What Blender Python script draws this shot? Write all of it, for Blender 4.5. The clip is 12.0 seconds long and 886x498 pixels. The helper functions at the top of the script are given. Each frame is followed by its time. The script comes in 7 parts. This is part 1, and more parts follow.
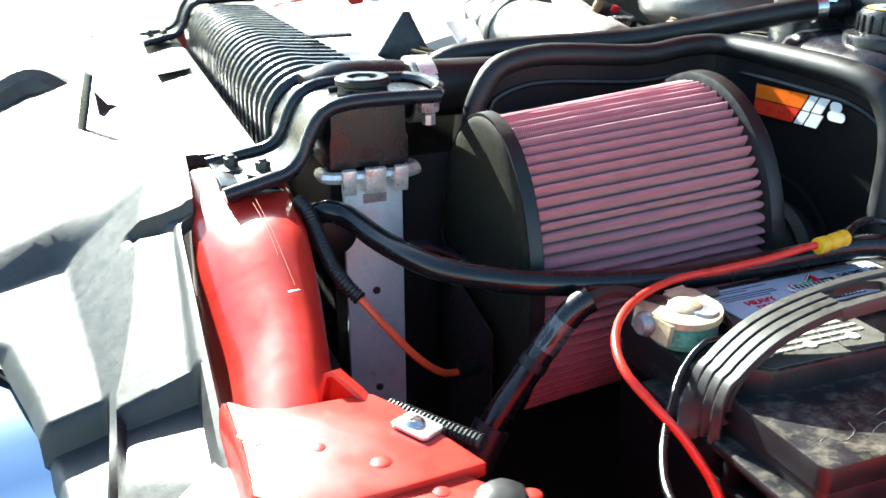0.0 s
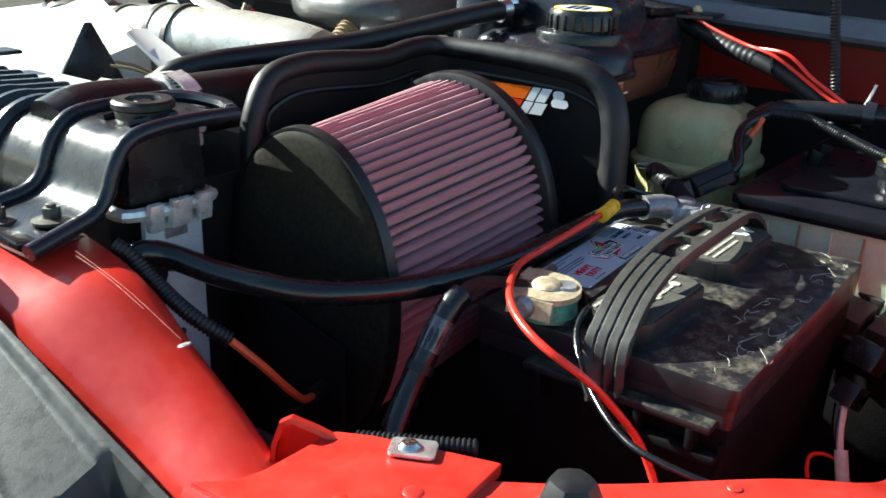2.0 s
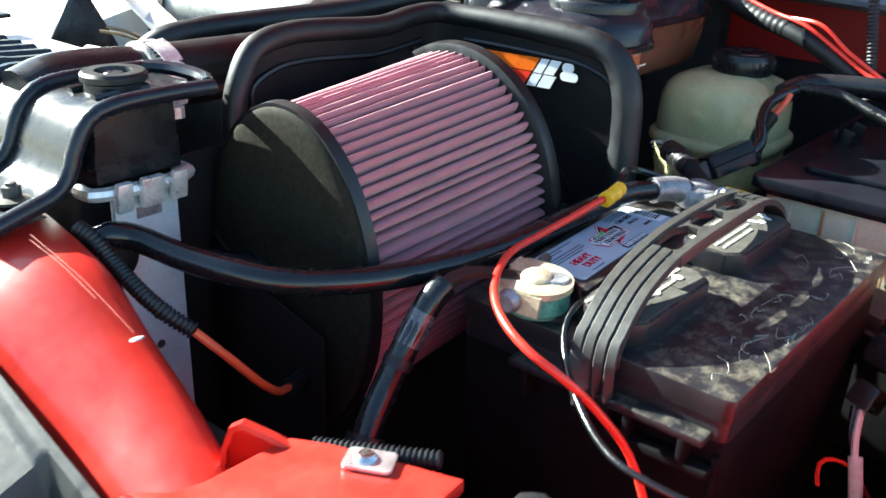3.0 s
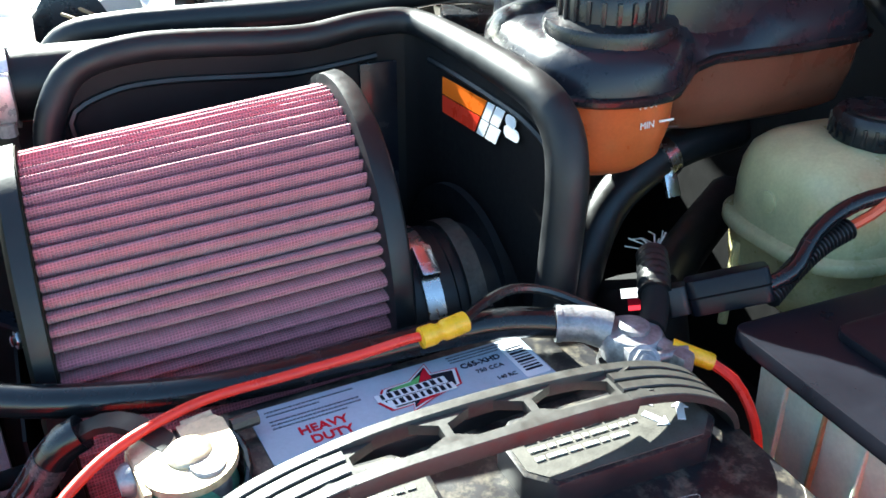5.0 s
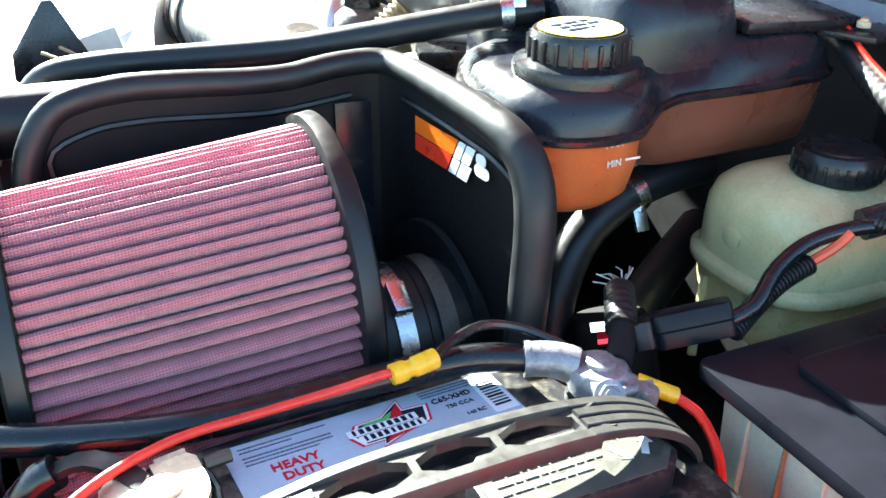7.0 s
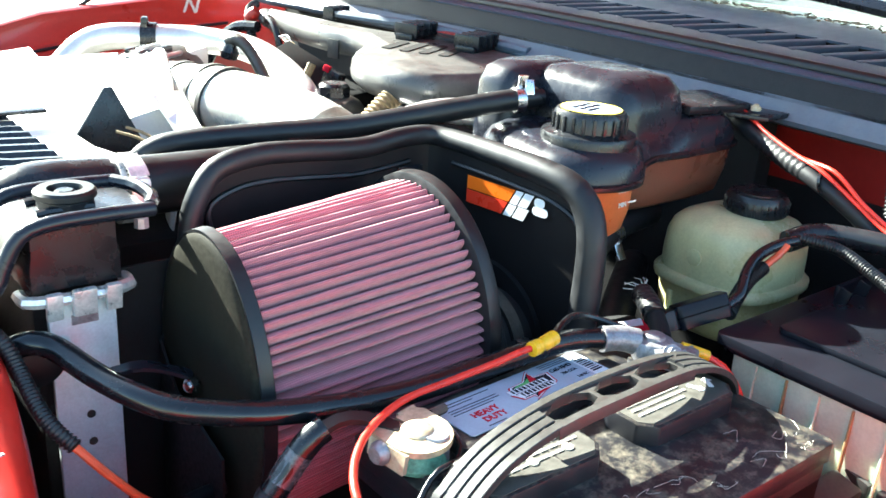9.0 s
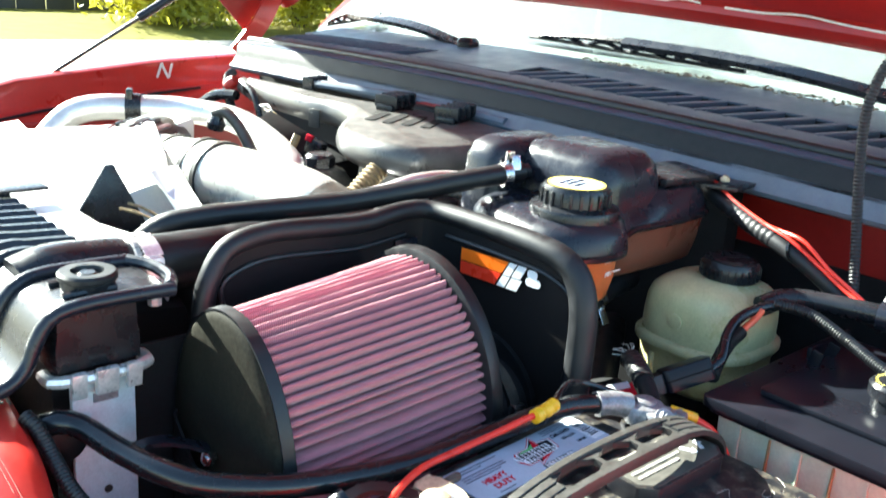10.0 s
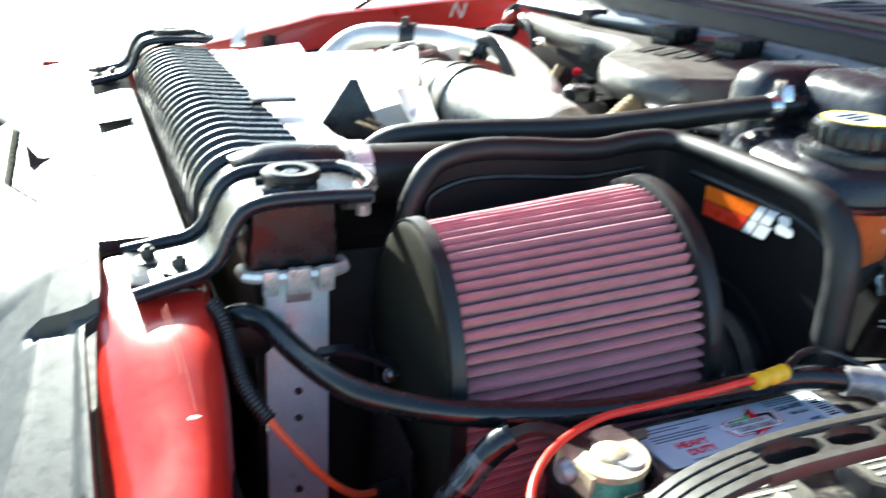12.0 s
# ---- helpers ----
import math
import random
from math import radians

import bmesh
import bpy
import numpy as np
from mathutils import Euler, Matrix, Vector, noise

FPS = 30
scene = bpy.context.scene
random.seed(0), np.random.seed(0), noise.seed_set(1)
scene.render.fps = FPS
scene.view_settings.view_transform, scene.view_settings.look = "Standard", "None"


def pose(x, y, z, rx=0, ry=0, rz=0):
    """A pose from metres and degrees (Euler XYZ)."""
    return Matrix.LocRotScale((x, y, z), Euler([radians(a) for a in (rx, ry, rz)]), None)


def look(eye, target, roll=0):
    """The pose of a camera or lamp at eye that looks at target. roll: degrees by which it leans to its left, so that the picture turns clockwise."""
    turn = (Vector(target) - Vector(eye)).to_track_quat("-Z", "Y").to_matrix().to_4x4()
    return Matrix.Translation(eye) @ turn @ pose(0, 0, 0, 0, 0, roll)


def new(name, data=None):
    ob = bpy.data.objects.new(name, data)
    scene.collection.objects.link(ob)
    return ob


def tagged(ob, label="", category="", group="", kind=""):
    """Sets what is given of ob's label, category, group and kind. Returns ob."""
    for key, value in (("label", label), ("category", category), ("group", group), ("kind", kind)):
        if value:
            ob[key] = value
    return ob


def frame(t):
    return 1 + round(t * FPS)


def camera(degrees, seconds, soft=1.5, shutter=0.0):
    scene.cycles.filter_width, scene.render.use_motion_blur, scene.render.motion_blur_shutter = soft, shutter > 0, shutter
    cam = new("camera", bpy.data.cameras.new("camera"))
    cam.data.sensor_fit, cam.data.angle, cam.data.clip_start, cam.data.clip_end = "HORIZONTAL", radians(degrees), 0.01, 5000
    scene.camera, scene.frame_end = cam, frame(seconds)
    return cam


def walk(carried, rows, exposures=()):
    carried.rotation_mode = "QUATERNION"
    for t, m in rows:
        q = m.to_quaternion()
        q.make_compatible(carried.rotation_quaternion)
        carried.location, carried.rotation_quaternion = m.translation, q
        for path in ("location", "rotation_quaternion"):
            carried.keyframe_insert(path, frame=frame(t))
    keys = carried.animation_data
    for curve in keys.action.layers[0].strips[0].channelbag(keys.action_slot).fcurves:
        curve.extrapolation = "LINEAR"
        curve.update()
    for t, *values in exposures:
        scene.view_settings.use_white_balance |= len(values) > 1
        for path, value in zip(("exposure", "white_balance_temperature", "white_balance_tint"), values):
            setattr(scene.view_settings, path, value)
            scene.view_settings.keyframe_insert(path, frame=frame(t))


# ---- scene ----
cam = camera(52.0, 12.0, shutter=0.4)
PATH = [
    (0, (-0.459, -0.449, 1.401), (0.214, 1.291, 0.68), -0.2),
    (0.5, (-0.577, -0.372, 1.392), (0.423, 1.189, 0.642), 2.2),
    (1, (-0.675, -0.318, 1.404), (0.591, 1.025, 0.635), 2.7),
    (1.5, (-0.668, -0.296, 1.408), (0.747, 0.893, 0.646), 3.2),
    (2, (-0.647, -0.303, 1.406), (0.852, 0.814, 0.696), 2.1),
    (2.5, (-0.639, -0.296, 1.403), (0.877, 0.776, 0.658), 2.2),
    (2.7, (-0.634, -0.295, 1.405), (0.864, 0.787, 0.638), 2.3),
    (4.3, (-0.187, -0.399, 1.429), (0.567, 1.225, 0.54), 0.4),
    (4.5, (-0.164, -0.386, 1.434), (0.544, 1.242, 0.513), 0.1),
    (5, (-0.14, -0.358, 1.445), (0.563, 1.252, 0.49), 0.2),
    (5.5, (-0.14, -0.341, 1.45), (0.562, 1.263, 0.484), 0.2),
    (6, (-0.135, -0.337, 1.455), (0.589, 1.254, 0.482), 0.9),
    (6.5, (-0.133, -0.345, 1.457), (0.606, 1.259, 0.519), 0.6),
    (8.3, (-0.249, -0.424, 1.459), (0.598, 1.205, 0.668), 2.8),
    (8.5, (-0.312, -0.42, 1.46), (0.663, 1.163, 0.721), 4.0),
    (9, (-0.451, -0.412, 1.478), (0.759, 1.021, 0.783), 3.9),
    (9.5, (-0.495, -0.412, 1.483), (0.78, 0.975, 0.812), 4.3),
    (10, (-0.507, -0.409, 1.509), (0.799, 0.988, 0.924), 4.1),
    (10.5, (-0.514, -0.421, 1.517), (0.821, 0.976, 1.003), 3.2),
    (11, (-0.518, -0.403, 1.494), (0.803, 0.989, 0.929), 3.3),
    (11.5, (-0.45, -0.418, 1.487), (0.632, 1.152, 0.884), 3.8),
    (12, (-0.405, -0.403, 1.459), (0.327, 1.323, 0.76), 2.9),
]
EXPOSURES = [(0.0, 2.80, 6350, -4), (0.5, 2.16, 6350, -4), (1.0, 1.78, 6350, -4), (1.5, 1.66, 6350, -4), (2.0, 1.84, 6300, -4), (2.5, 2.44, 6250, -4), (4.5, 2.95, 6150, -4), (5.5, 3.26, 6200, -4), (6.7, 3.58, 6300, -4), (8.5, 3.46, 6350, -4), (9.0, 3.40, 6400, -4), (9.5, 3.26, 6400, -4), (10.5, 2.94, 6350, -4), (11.0, 2.72, 6350, -4), (12.0, 2.82, 6350, -4)]
walk(cam, [(t, look(eye, target, roll)) for t, eye, target, roll in PATH], EXPOSURES)

# ---- light ----
SUN = Vector((-0.27, 1.46, 0.86)).normalized()
world = bpy.data.worlds.new("sky")
scene.world = world
world.use_nodes = True
wn = world.node_tree.nodes
sky = wn.new("ShaderNodeTexSky")
sky.sky_type = "NISHITA"
sky.sun_disc = False
sky.sun_elevation = math.asin(SUN.z)
sky.sun_rotation = math.atan2(SUN.x, SUN.y)
sky.dust_density = 0.8
sky.ozone_density = 2.0
wn["Background"].inputs["Strength"].default_value = 0.064
world.node_tree.links.new(sky.outputs[0], wn["Background"].inputs["Color"])
sun = new("sun", bpy.data.lights.new("sun", "SUN"))
sun.data.energy = 5.0
sun.data.angle = radians(0.53)
sun.data.color = (1.0, 0.96, 0.90)
sun.matrix_world = look(SUN * 20, (0, 0, 0))


# ---- materials ----
def mat(name, color, rough=0.5, metal=0.0, vary=0.25, scale=30.0, bump=0.1, fine=400.0, coat=0.0, dust=0.0, dust_sheen_color=(0.35, 0.31, 0.25),
        spec=0.5, rough_vary=0.12, sss=0.0, trans=0.0, island=0.0, dust_from=0.25, dust_to=0.80):
    """Principled material with patchy colour at two scales, fine relief, uneven gloss and, on what faces up, dust or a
    painted sheen.
    """
    m = bpy.data.materials.new(name)
    m.use_nodes = True
    nt = m.node_tree
    n, l = nt.nodes, nt.links
    p = n["Principled BSDF"]
    tc = n.new("ShaderNodeTexCoord")
    a = n.new("ShaderNodeTexNoise")
    a.inputs["Scale"].default_value = scale
    a.inputs["Detail"].default_value = 6
    a.inputs["Roughness"].default_value = 0.65
    b = n.new("ShaderNodeTexNoise")
    b.inputs["Scale"].default_value = fine
    b.inputs["Detail"].default_value = 3
    l.new(tc.outputs["Object"], a.inputs["Vector"])
    l.new(tc.outputs["Object"], b.inputs["Vector"])
    both = n.new("ShaderNodeMath")
    both.operation = "MULTIPLY_ADD"
    both.inputs[1].default_value = 0.35
    l.new(b.outputs["Fac"], both.inputs[0])
    l.new(a.outputs["Fac"], both.inputs[2])
    ramp = n.new("ShaderNodeMapRange")
    ramp.inputs["From Min"].default_value, ramp.inputs["From Max"].default_value = 0.42, 0.92
    ramp.inputs["To Min"].default_value, ramp.inputs["To Max"].default_value = 1 - vary, 1 + vary
    l.new(both.outputs[0], ramp.inputs["Value"])
    col = n.new("ShaderNodeVectorMath")
    col.operation = "SCALE"
    col.inputs[0].default_value = color
    l.new(ramp.outputs[0], col.inputs["Scale"])
    out = col.outputs[0]
    if island:
        oi = n.new("ShaderNodeObjectInfo")
        sc = n.new("ShaderNodeMapRange")
        sc.inputs["To Min"].default_value, sc.inputs["To Max"].default_value = 1 - island, 1 + island
        l.new(oi.outputs["Random"], sc.inputs["Value"])
        c2 = n.new("ShaderNodeVectorMath")
        c2.operation = "SCALE"
        l.new(out, c2.inputs[0])
        l.new(sc.outputs[0], c2.inputs["Scale"])
        out = c2.outputs[0]
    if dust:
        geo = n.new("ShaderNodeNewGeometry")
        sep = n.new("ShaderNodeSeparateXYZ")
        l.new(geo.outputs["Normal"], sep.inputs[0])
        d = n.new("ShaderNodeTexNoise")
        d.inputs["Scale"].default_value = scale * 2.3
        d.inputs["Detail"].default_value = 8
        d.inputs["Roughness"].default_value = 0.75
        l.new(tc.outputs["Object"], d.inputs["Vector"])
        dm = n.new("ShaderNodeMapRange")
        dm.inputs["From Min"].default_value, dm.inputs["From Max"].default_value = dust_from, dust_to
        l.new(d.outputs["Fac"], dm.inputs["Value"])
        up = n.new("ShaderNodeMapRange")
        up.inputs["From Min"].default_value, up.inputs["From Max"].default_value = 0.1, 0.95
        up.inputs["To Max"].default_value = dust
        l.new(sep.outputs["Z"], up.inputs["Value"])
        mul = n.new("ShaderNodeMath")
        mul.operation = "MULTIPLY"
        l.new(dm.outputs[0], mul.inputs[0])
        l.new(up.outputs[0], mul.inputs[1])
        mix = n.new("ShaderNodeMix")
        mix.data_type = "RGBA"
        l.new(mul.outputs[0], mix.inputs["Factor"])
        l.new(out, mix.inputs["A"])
        mix.inputs["B"].default_value = (*dust_sheen_color, 1)
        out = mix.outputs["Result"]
    l.new(out, p.inputs["Base Color"])
    rr = n.new("ShaderNodeMapRange")
    rr.inputs["From Min"].default_value, rr.inputs["From Max"].default_value = 0.3, 0.7
    rr.inputs["To Min"].default_value, rr.inputs["To Max"].default_value = max(0.02, rough - rough_vary), min(1, rough + rough_vary)
    l.new(a.outputs["Fac"], rr.inputs["Value"])
    l.new(rr.outputs[0], p.inputs["Roughness"])
    p.inputs["Metallic"].default_value = metal
    p.inputs["Specular IOR Level"].default_value = spec
    p.inputs["Coat Weight"].default_value = coat
    p.inputs["Coat Roughness"].default_value = 0.08
    p.inputs["Transmission Weight"].default_value = trans
    if sss:
        p.inputs["Subsurface Weight"].default_value = sss
        p.inputs["Subsurface Scale"].default_value = 0.02
        p.inputs["Subsurface Radius"].default_value = (1.0, 0.8, 0.5)
    if bump:
        bp = n.new("ShaderNodeBump")
        bp.inputs["Strength"].default_value = bump
        bp.inputs["Distance"].default_value = 0.002
        l.new(both.outputs[0], bp.inputs["Height"])
        l.new(bp.outputs[0], p.inputs["Normal"])
    return m


# The dust layer here is paler red: washed-out sheen painted on up-facing paint.
RED = mat("red_paint", (0.47, 0.019, 0.013), 0.34, vary=0.16, scale=12, bump=0.04, fine=150, coat=0.4, dust=0.22, dust_from=0.45, dust_to=0.75, dust_sheen_color=(0.55, 0.13, 0.09))
# The truck's red again, darkened in colour for shade and less red bounce.
RED_DULL = mat("red_paint_shaded", (0.31, 0.010, 0.008), 0.45, vary=0.2, scale=8, bump=0.05, fine=90, coat=0.1)
BLACK = mat("black_moulded_plastic", (0.010, 0.011, 0.014), 0.28, vary=0.35, scale=40, bump=0.08, dust=0.10, dust_sheen_color=(0.10, 0.10, 0.10), spec=0.42)
BLACK_GLOSS = mat("black_glossy_plastic", (0.011, 0.013, 0.020), 0.27, vary=0.25, scale=30, bump=0.04, dust=0.06, dust_sheen_color=(0.12, 0.12, 0.13), spec=0.38)
BLACK_DUSTY = mat("dusty_black_battery_plastic", (0.012, 0.012, 0.015), 0.40, vary=0.35, scale=34, bump=0.06, fine=900, dust=0.62, dust_sheen_color=(0.23, 0.20, 0.15), spec=0.45, dust_from=0.47, dust_to=0.70)
RUBBER = mat("black_rubber", (0.008, 0.009, 0.011), 0.42, vary=0.3, scale=60, bump=0.08, dust=0.03, dust_sheen_color=(0.16, 0.15, 0.14), spec=0.42)
STRAP = mat("grey_worn_rubber", (0.024, 0.0235, 0.023), 0.48, vary=0.35, scale=110, bump=0.10, dust=0.34, dust_sheen_color=(0.13, 0.122, 0.104))
CABLE = mat("black_cable_sheath", (0.007, 0.008, 0.010), 0.22, vary=0.3, scale=90, bump=0.05)
POWDER = mat("black_powder_coat", (0.012, 0.011, 0.012), 0.55, vary=0.3, scale=200, bump=0.06, fine=1500, spec=0.2)
CAPMAT = mat("speckled_black_urethane", (0.020, 0.019, 0.0145), 0.7, vary=0.55, scale=260, bump=0.12, fine=1800, dust=0.0, spec=0.05)
COVER = mat("grey_black_grained_plastic", (0.028, 0.029, 0.030), 0.50, vary=0.40, scale=90, bump=0.14, fine=1400, dust=0.12, dust_sheen_color=(0.15, 0.143, 0.13), spec=0.5, dust_from=0.38, dust_to=0.75)
# Blue in these two greys is the sky's reflection, put into the colour.
COWL = mat("sky_tinted_grey_cowl_plastic", (0.048, 0.070, 0.104), 0.42, vary=0.22, scale=14, bump=0.1, dust=0.15, dust_sheen_color=(0.08, 0.095, 0.115), spec=0.30)
GREY_PANEL = mat("sky_tinted_grey_panel", (0.10, 0.128, 0.172), 0.6, vary=0.18, scale=20, bump=0.1, dust=0.3, spec=0.2)
ALU = mat("dull_aluminium", (0.74, 0.73, 0.74), 0.36, metal=0.85, vary=0.2, scale=40, bump=0.1)
ALU_PLATE = mat("stained_aluminium_plate", (0.60, 0.69, 0.72), 0.36, metal=0.15, vary=0.18, scale=25, bump=0.10)
HEADER = mat("crimped_aluminium", (0.80, 0.77, 0.76), 0.33, metal=0.55, vary=0.3, scale=50, bump=0.1)
STEEL = mat("zinc_plated_steel", (0.62, 0.62, 0.63), 0.25, metal=1.0, vary=0.15, scale=80, bump=0.05)
LEAD = mat("grey_lead_alloy", (0.27, 0.27, 0.29), 0.48, metal=0.6, vary=0.5, scale=90, bump=0.35)
BRASS = mat("tarnished_tan_plating", (0.55, 0.46, 0.32), 0.45, metal=0.5, vary=0.35, scale=110, bump=0.3)
VERDIGRIS = mat("green_corrosion", (0.13, 0.36, 0.25), 0.7, vary=0.55, scale=160, bump=0.5)
CREAM = mat("yellowed_translucent_plastic", (0.52, 0.49, 0.27), 0.32, vary=0.25, scale=18, bump=0.04, sss=0.1, dust=0.6, dust_sheen_color=(0.36, 0.32, 0.15), dust_from=0.45, dust_to=0.75)
CREAM_BOX = mat("cream_ribbed_plastic", (0.40, 0.48, 0.37), 0.50, vary=0.22, scale=22, bump=0.08, sss=0.2, dust=0.2, dust_sheen_color=(0.4, 0.33, 0.2))
GRIME = mat("brown_grime", (0.22, 0.15, 0.07), 0.7, vary=0.4, scale=80, bump=0.2)
COOLANT = mat("orange_coolant_plastic", (0.50, 0.125, 0.035), 0.34, vary=0.2, scale=16, bump=0.04, sss=0.3)
COOLANT_DARK = mat("brown_coolant_plastic", (0.14, 0.052, 0.032), 0.34, vary=0.25, scale=16, bump=0.05, sss=0.15)
SHROUD = mat("pale_grey_plastic", (0.74, 0.73, 0.69), 0.4, vary=0.12, scale=10, bump=0.06)
SILVER_HOSE = mat("silver_grey_duct", (0.55, 0.54, 0.49), 0.30, metal=0.35, vary=0.22, scale=30, bump=0.15, dust=0.3)
PIPE = mat("brushed_aluminium_pipe", (0.62, 0.61, 0.60), 0.36, metal=0.6, vary=0.2, scale=20, bump=0.08)
DARK_METAL = mat("oily_dark_metal", (0.05, 0.048, 0.045), 0.45, metal=0.4, vary=0.5, scale=40, bump=0.3, dust=0.4)
RED_WIRE = mat("red_wire_sheath", (0.72, 0.035, 0.022), 0.32, vary=0.1, scale=60, bump=0.02)
ORANGE_WIRE = mat("orange_red_wire_sheath", (0.62, 0.085, 0.03), 0.4, vary=0.15, scale=60, bump=0.02)
WHITE_WIRE = mat("white_wire_sheath", (0.72, 0.70, 0.68), 0.4, vary=0.15, scale=60, bump=0.02)
YELLOW = mat("yellow_crimp_plastic", (0.80, 0.46, 0.02), 0.28, vary=0.12, scale=90, bump=0.05)
LABEL = mat("silver_blue_label", (0.37, 0.44, 0.54), 0.6, spec=0.12, vary=0.08, scale=50, bump=0.03)
INK = mat("dark_ink", (0.015, 0.015, 0.025), 0.7, vary=0.1, bump=0, spec=0.05)
INK_GREY = mat("worn_grey_ink", (0.12, 0.13, 0.16), 0.7, vary=0.3, scale=400, bump=0, spec=0.05)
INK_RED = mat("red_ink", (0.50, 0.012, 0.03), 0.7, vary=0.1, bump=0, spec=0.05)
INK_WHITE = mat("white_ink", (0.70, 0.73, 0.78), 0.7, vary=0.06, bump=0, spec=0.05)
INK_GREEN = mat("green_ink", (0.10, 0.42, 0.12), 0.45, vary=0.1, bump=0)
INK_YELLOW = mat("yellow_ink", (0.78, 0.62, 0.12), 0.45, vary=0.1, bump=0)
LOGO_ORANGE = mat("orange_vinyl", (0.92, 0.165, 0.012), 0.35, vary=0.05, bump=0)
LOGO_RED = mat("red_vinyl", (0.80, 0.045, 0.02), 0.35, vary=0.05, bump=0)
LOGO_WHITE = mat("white_vinyl", (0.83, 0.84, 0.86), 0.35, vary=0.04, bump=0)
SCRATCH = mat("pale_scratched_paint", (0.62, 0.20, 0.15), 0.6, vary=0.3, scale=200, bump=0)
WORN_PRINT = mat("worn_pale_print", (0.40, 0.38, 0.33), 0.6, vary=0.35, scale=200, bump=0)
SLEEVE = mat("grey_shiny_sleeve", (0.10, 0.10, 0.11), 0.25, metal=0.5, vary=0.3, scale=90, bump=0.05)
BARE_WHITE = mat("chalk_white", (0.75, 0.74, 0.72), 0.6, vary=0.2, scale=120, bump=0.1)
CASE = mat("dull_black_case_plastic", (0.007, 0.007, 0.008), 0.6, vary=0.3, scale=30, bump=0.06, spec=0.03)
VENT = mat("dust_caked_plastic", (0.068, 0.063, 0.054), 0.65, vary=0.4, scale=90, bump=0.2, fine=900)
LID = mat("deep_black_gloss", (0.006, 0.007, 0.011), 0.30, vary=0.3, scale=20, bump=0.02, dust=0.03, dust_sheen_color=(0.1, 0.1, 0.1), spec=0.18, rough_vary=0.05)
TRIM = mat("black_rubber_edge_trim", (0.0075, 0.0085, 0.011), 0.50, vary=0.3, scale=60, bump=0.06, spec=0.45)
# Near-black for unlit depth in the bay, and for some dark matte parts.
VOID = mat("near_black_matte", (0.010, 0.010, 0.011), 0.7, vary=0.4, scale=20, bump=0.2, spec=0.2)
CORE = mat("dark_radiator_fins", (0.03, 0.03, 0.032), 0.5, metal=0.5, vary=0.3, scale=300, bump=0.5)
FOAM = mat("tan_crumbling_foam", (0.42, 0.32, 0.19), 0.9, vary=0.5, scale=300, bump=0.8)
GRASS = mat("dry_sunlit_grass", (0.15, 0.14, 0.035), 0.9, vary=0.5, scale=2.0, bump=0.3, fine=40, spec=0.04)
CONCRETE = mat("pale_concrete", (0.36, 0.335, 0.29), 0.85, vary=0.12, scale=1.5, bump=0.1, fine=60, spec=0.04)
SOIL = mat("brown_field", (0.085, 0.066, 0.048), 0.95, vary=0.4, scale=0.6, bump=0.2, fine=8, spec=0.04)
LEAF = mat("yellow_green_leaves", (0.15, 0.16, 0.022), 0.6, vary=0.5, scale=3, bump=0, fine=30)
_n, _l = LEAF.node_tree.nodes, LEAF.node_tree.links
_t, _m = _n.new("ShaderNodeBsdfTranslucent"), _n.new("ShaderNodeMixShader")
_t.inputs["Color"].default_value = (0.72, 0.66, 0.06, 1)
_m.inputs["Fac"].default_value = 0.5
_l.new(_n["Principled BSDF"].outputs[0], _m.inputs[1])
_l.new(_t.outputs[0], _m.inputs[2])
_l.new(_m.outputs[0], _n["Material Output"].inputs["Surface"])
BARK = mat("brown_bark", (0.12, 0.085, 0.055), 0.9, vary=0.4, scale=30, bump=0.5)
FENCE = mat("dark_weathered_boards", (0.05, 0.05, 0.052), 0.8, vary=0.35, scale=6, bump=0.3, island=0.25)
DASH = mat("grey_dashboard", (0.05, 0.055, 0.058), 0.6, vary=0.2, bump=0.1)
DEBRIS = mat("leaf_litter", (0.16, 0.12, 0.08), 0.95, vary=0.6, scale=60, bump=0.8)


def glass_mat(name, tint, rough=0.0):
    m = bpy.data.materials.new(name)
    m.use_nodes = True
    p = m.node_tree.nodes["Principled BSDF"]
    p.inputs["Base Color"].default_value = (*tint, 1)
    p.inputs["Roughness"].default_value = rough
    p.inputs["Transmission Weight"].default_value = 1.0
    p.inputs["IOR"].default_value = 1.5
    return m


GLASS = glass_mat("green_tinted_glass", (0.80, 0.92, 0.86))
_n, _l = GLASS.node_tree.nodes, GLASS.node_tree.links
_d, _m = _n.new("ShaderNodeBsdfDiffuse"), _n.new("ShaderNodeMixShader")
_d.inputs["Color"].default_value = (0.78, 0.82, 0.80, 1)
_m.inputs["Fac"].default_value = 0.06
_l.new(_n["Principled BSDF"].outputs[0], _m.inputs[1])
_l.new(_d.outputs[0], _m.inputs[2])
_l.new(_m.outputs[0], _n["Material Output"].inputs["Surface"])
# Paler than the other blacks, with pale dust on top.
PLENUM = mat("dusty_grey_black_plastic", (0.065, 0.065, 0.065), 0.34, vary=0.25, scale=22, bump=0.08, dust=0.5, dust_from=0.38, dust_to=0.75, dust_sheen_color=(0.28, 0.27, 0.24))
COWL_BLACK = mat("black_ribbed_rubber", (0.014, 0.015, 0.017), 0.5, vary=0.3, scale=60, bump=0.1, spec=0.2)
# Mirror metal with the sky's blue reflection put into its base colour.
LENS = mat("sky_blue_mirror", (0.26, 0.36, 0.50), 0.05, metal=1.0, vary=0.03, scale=5, bump=0, rough_vary=0.02)


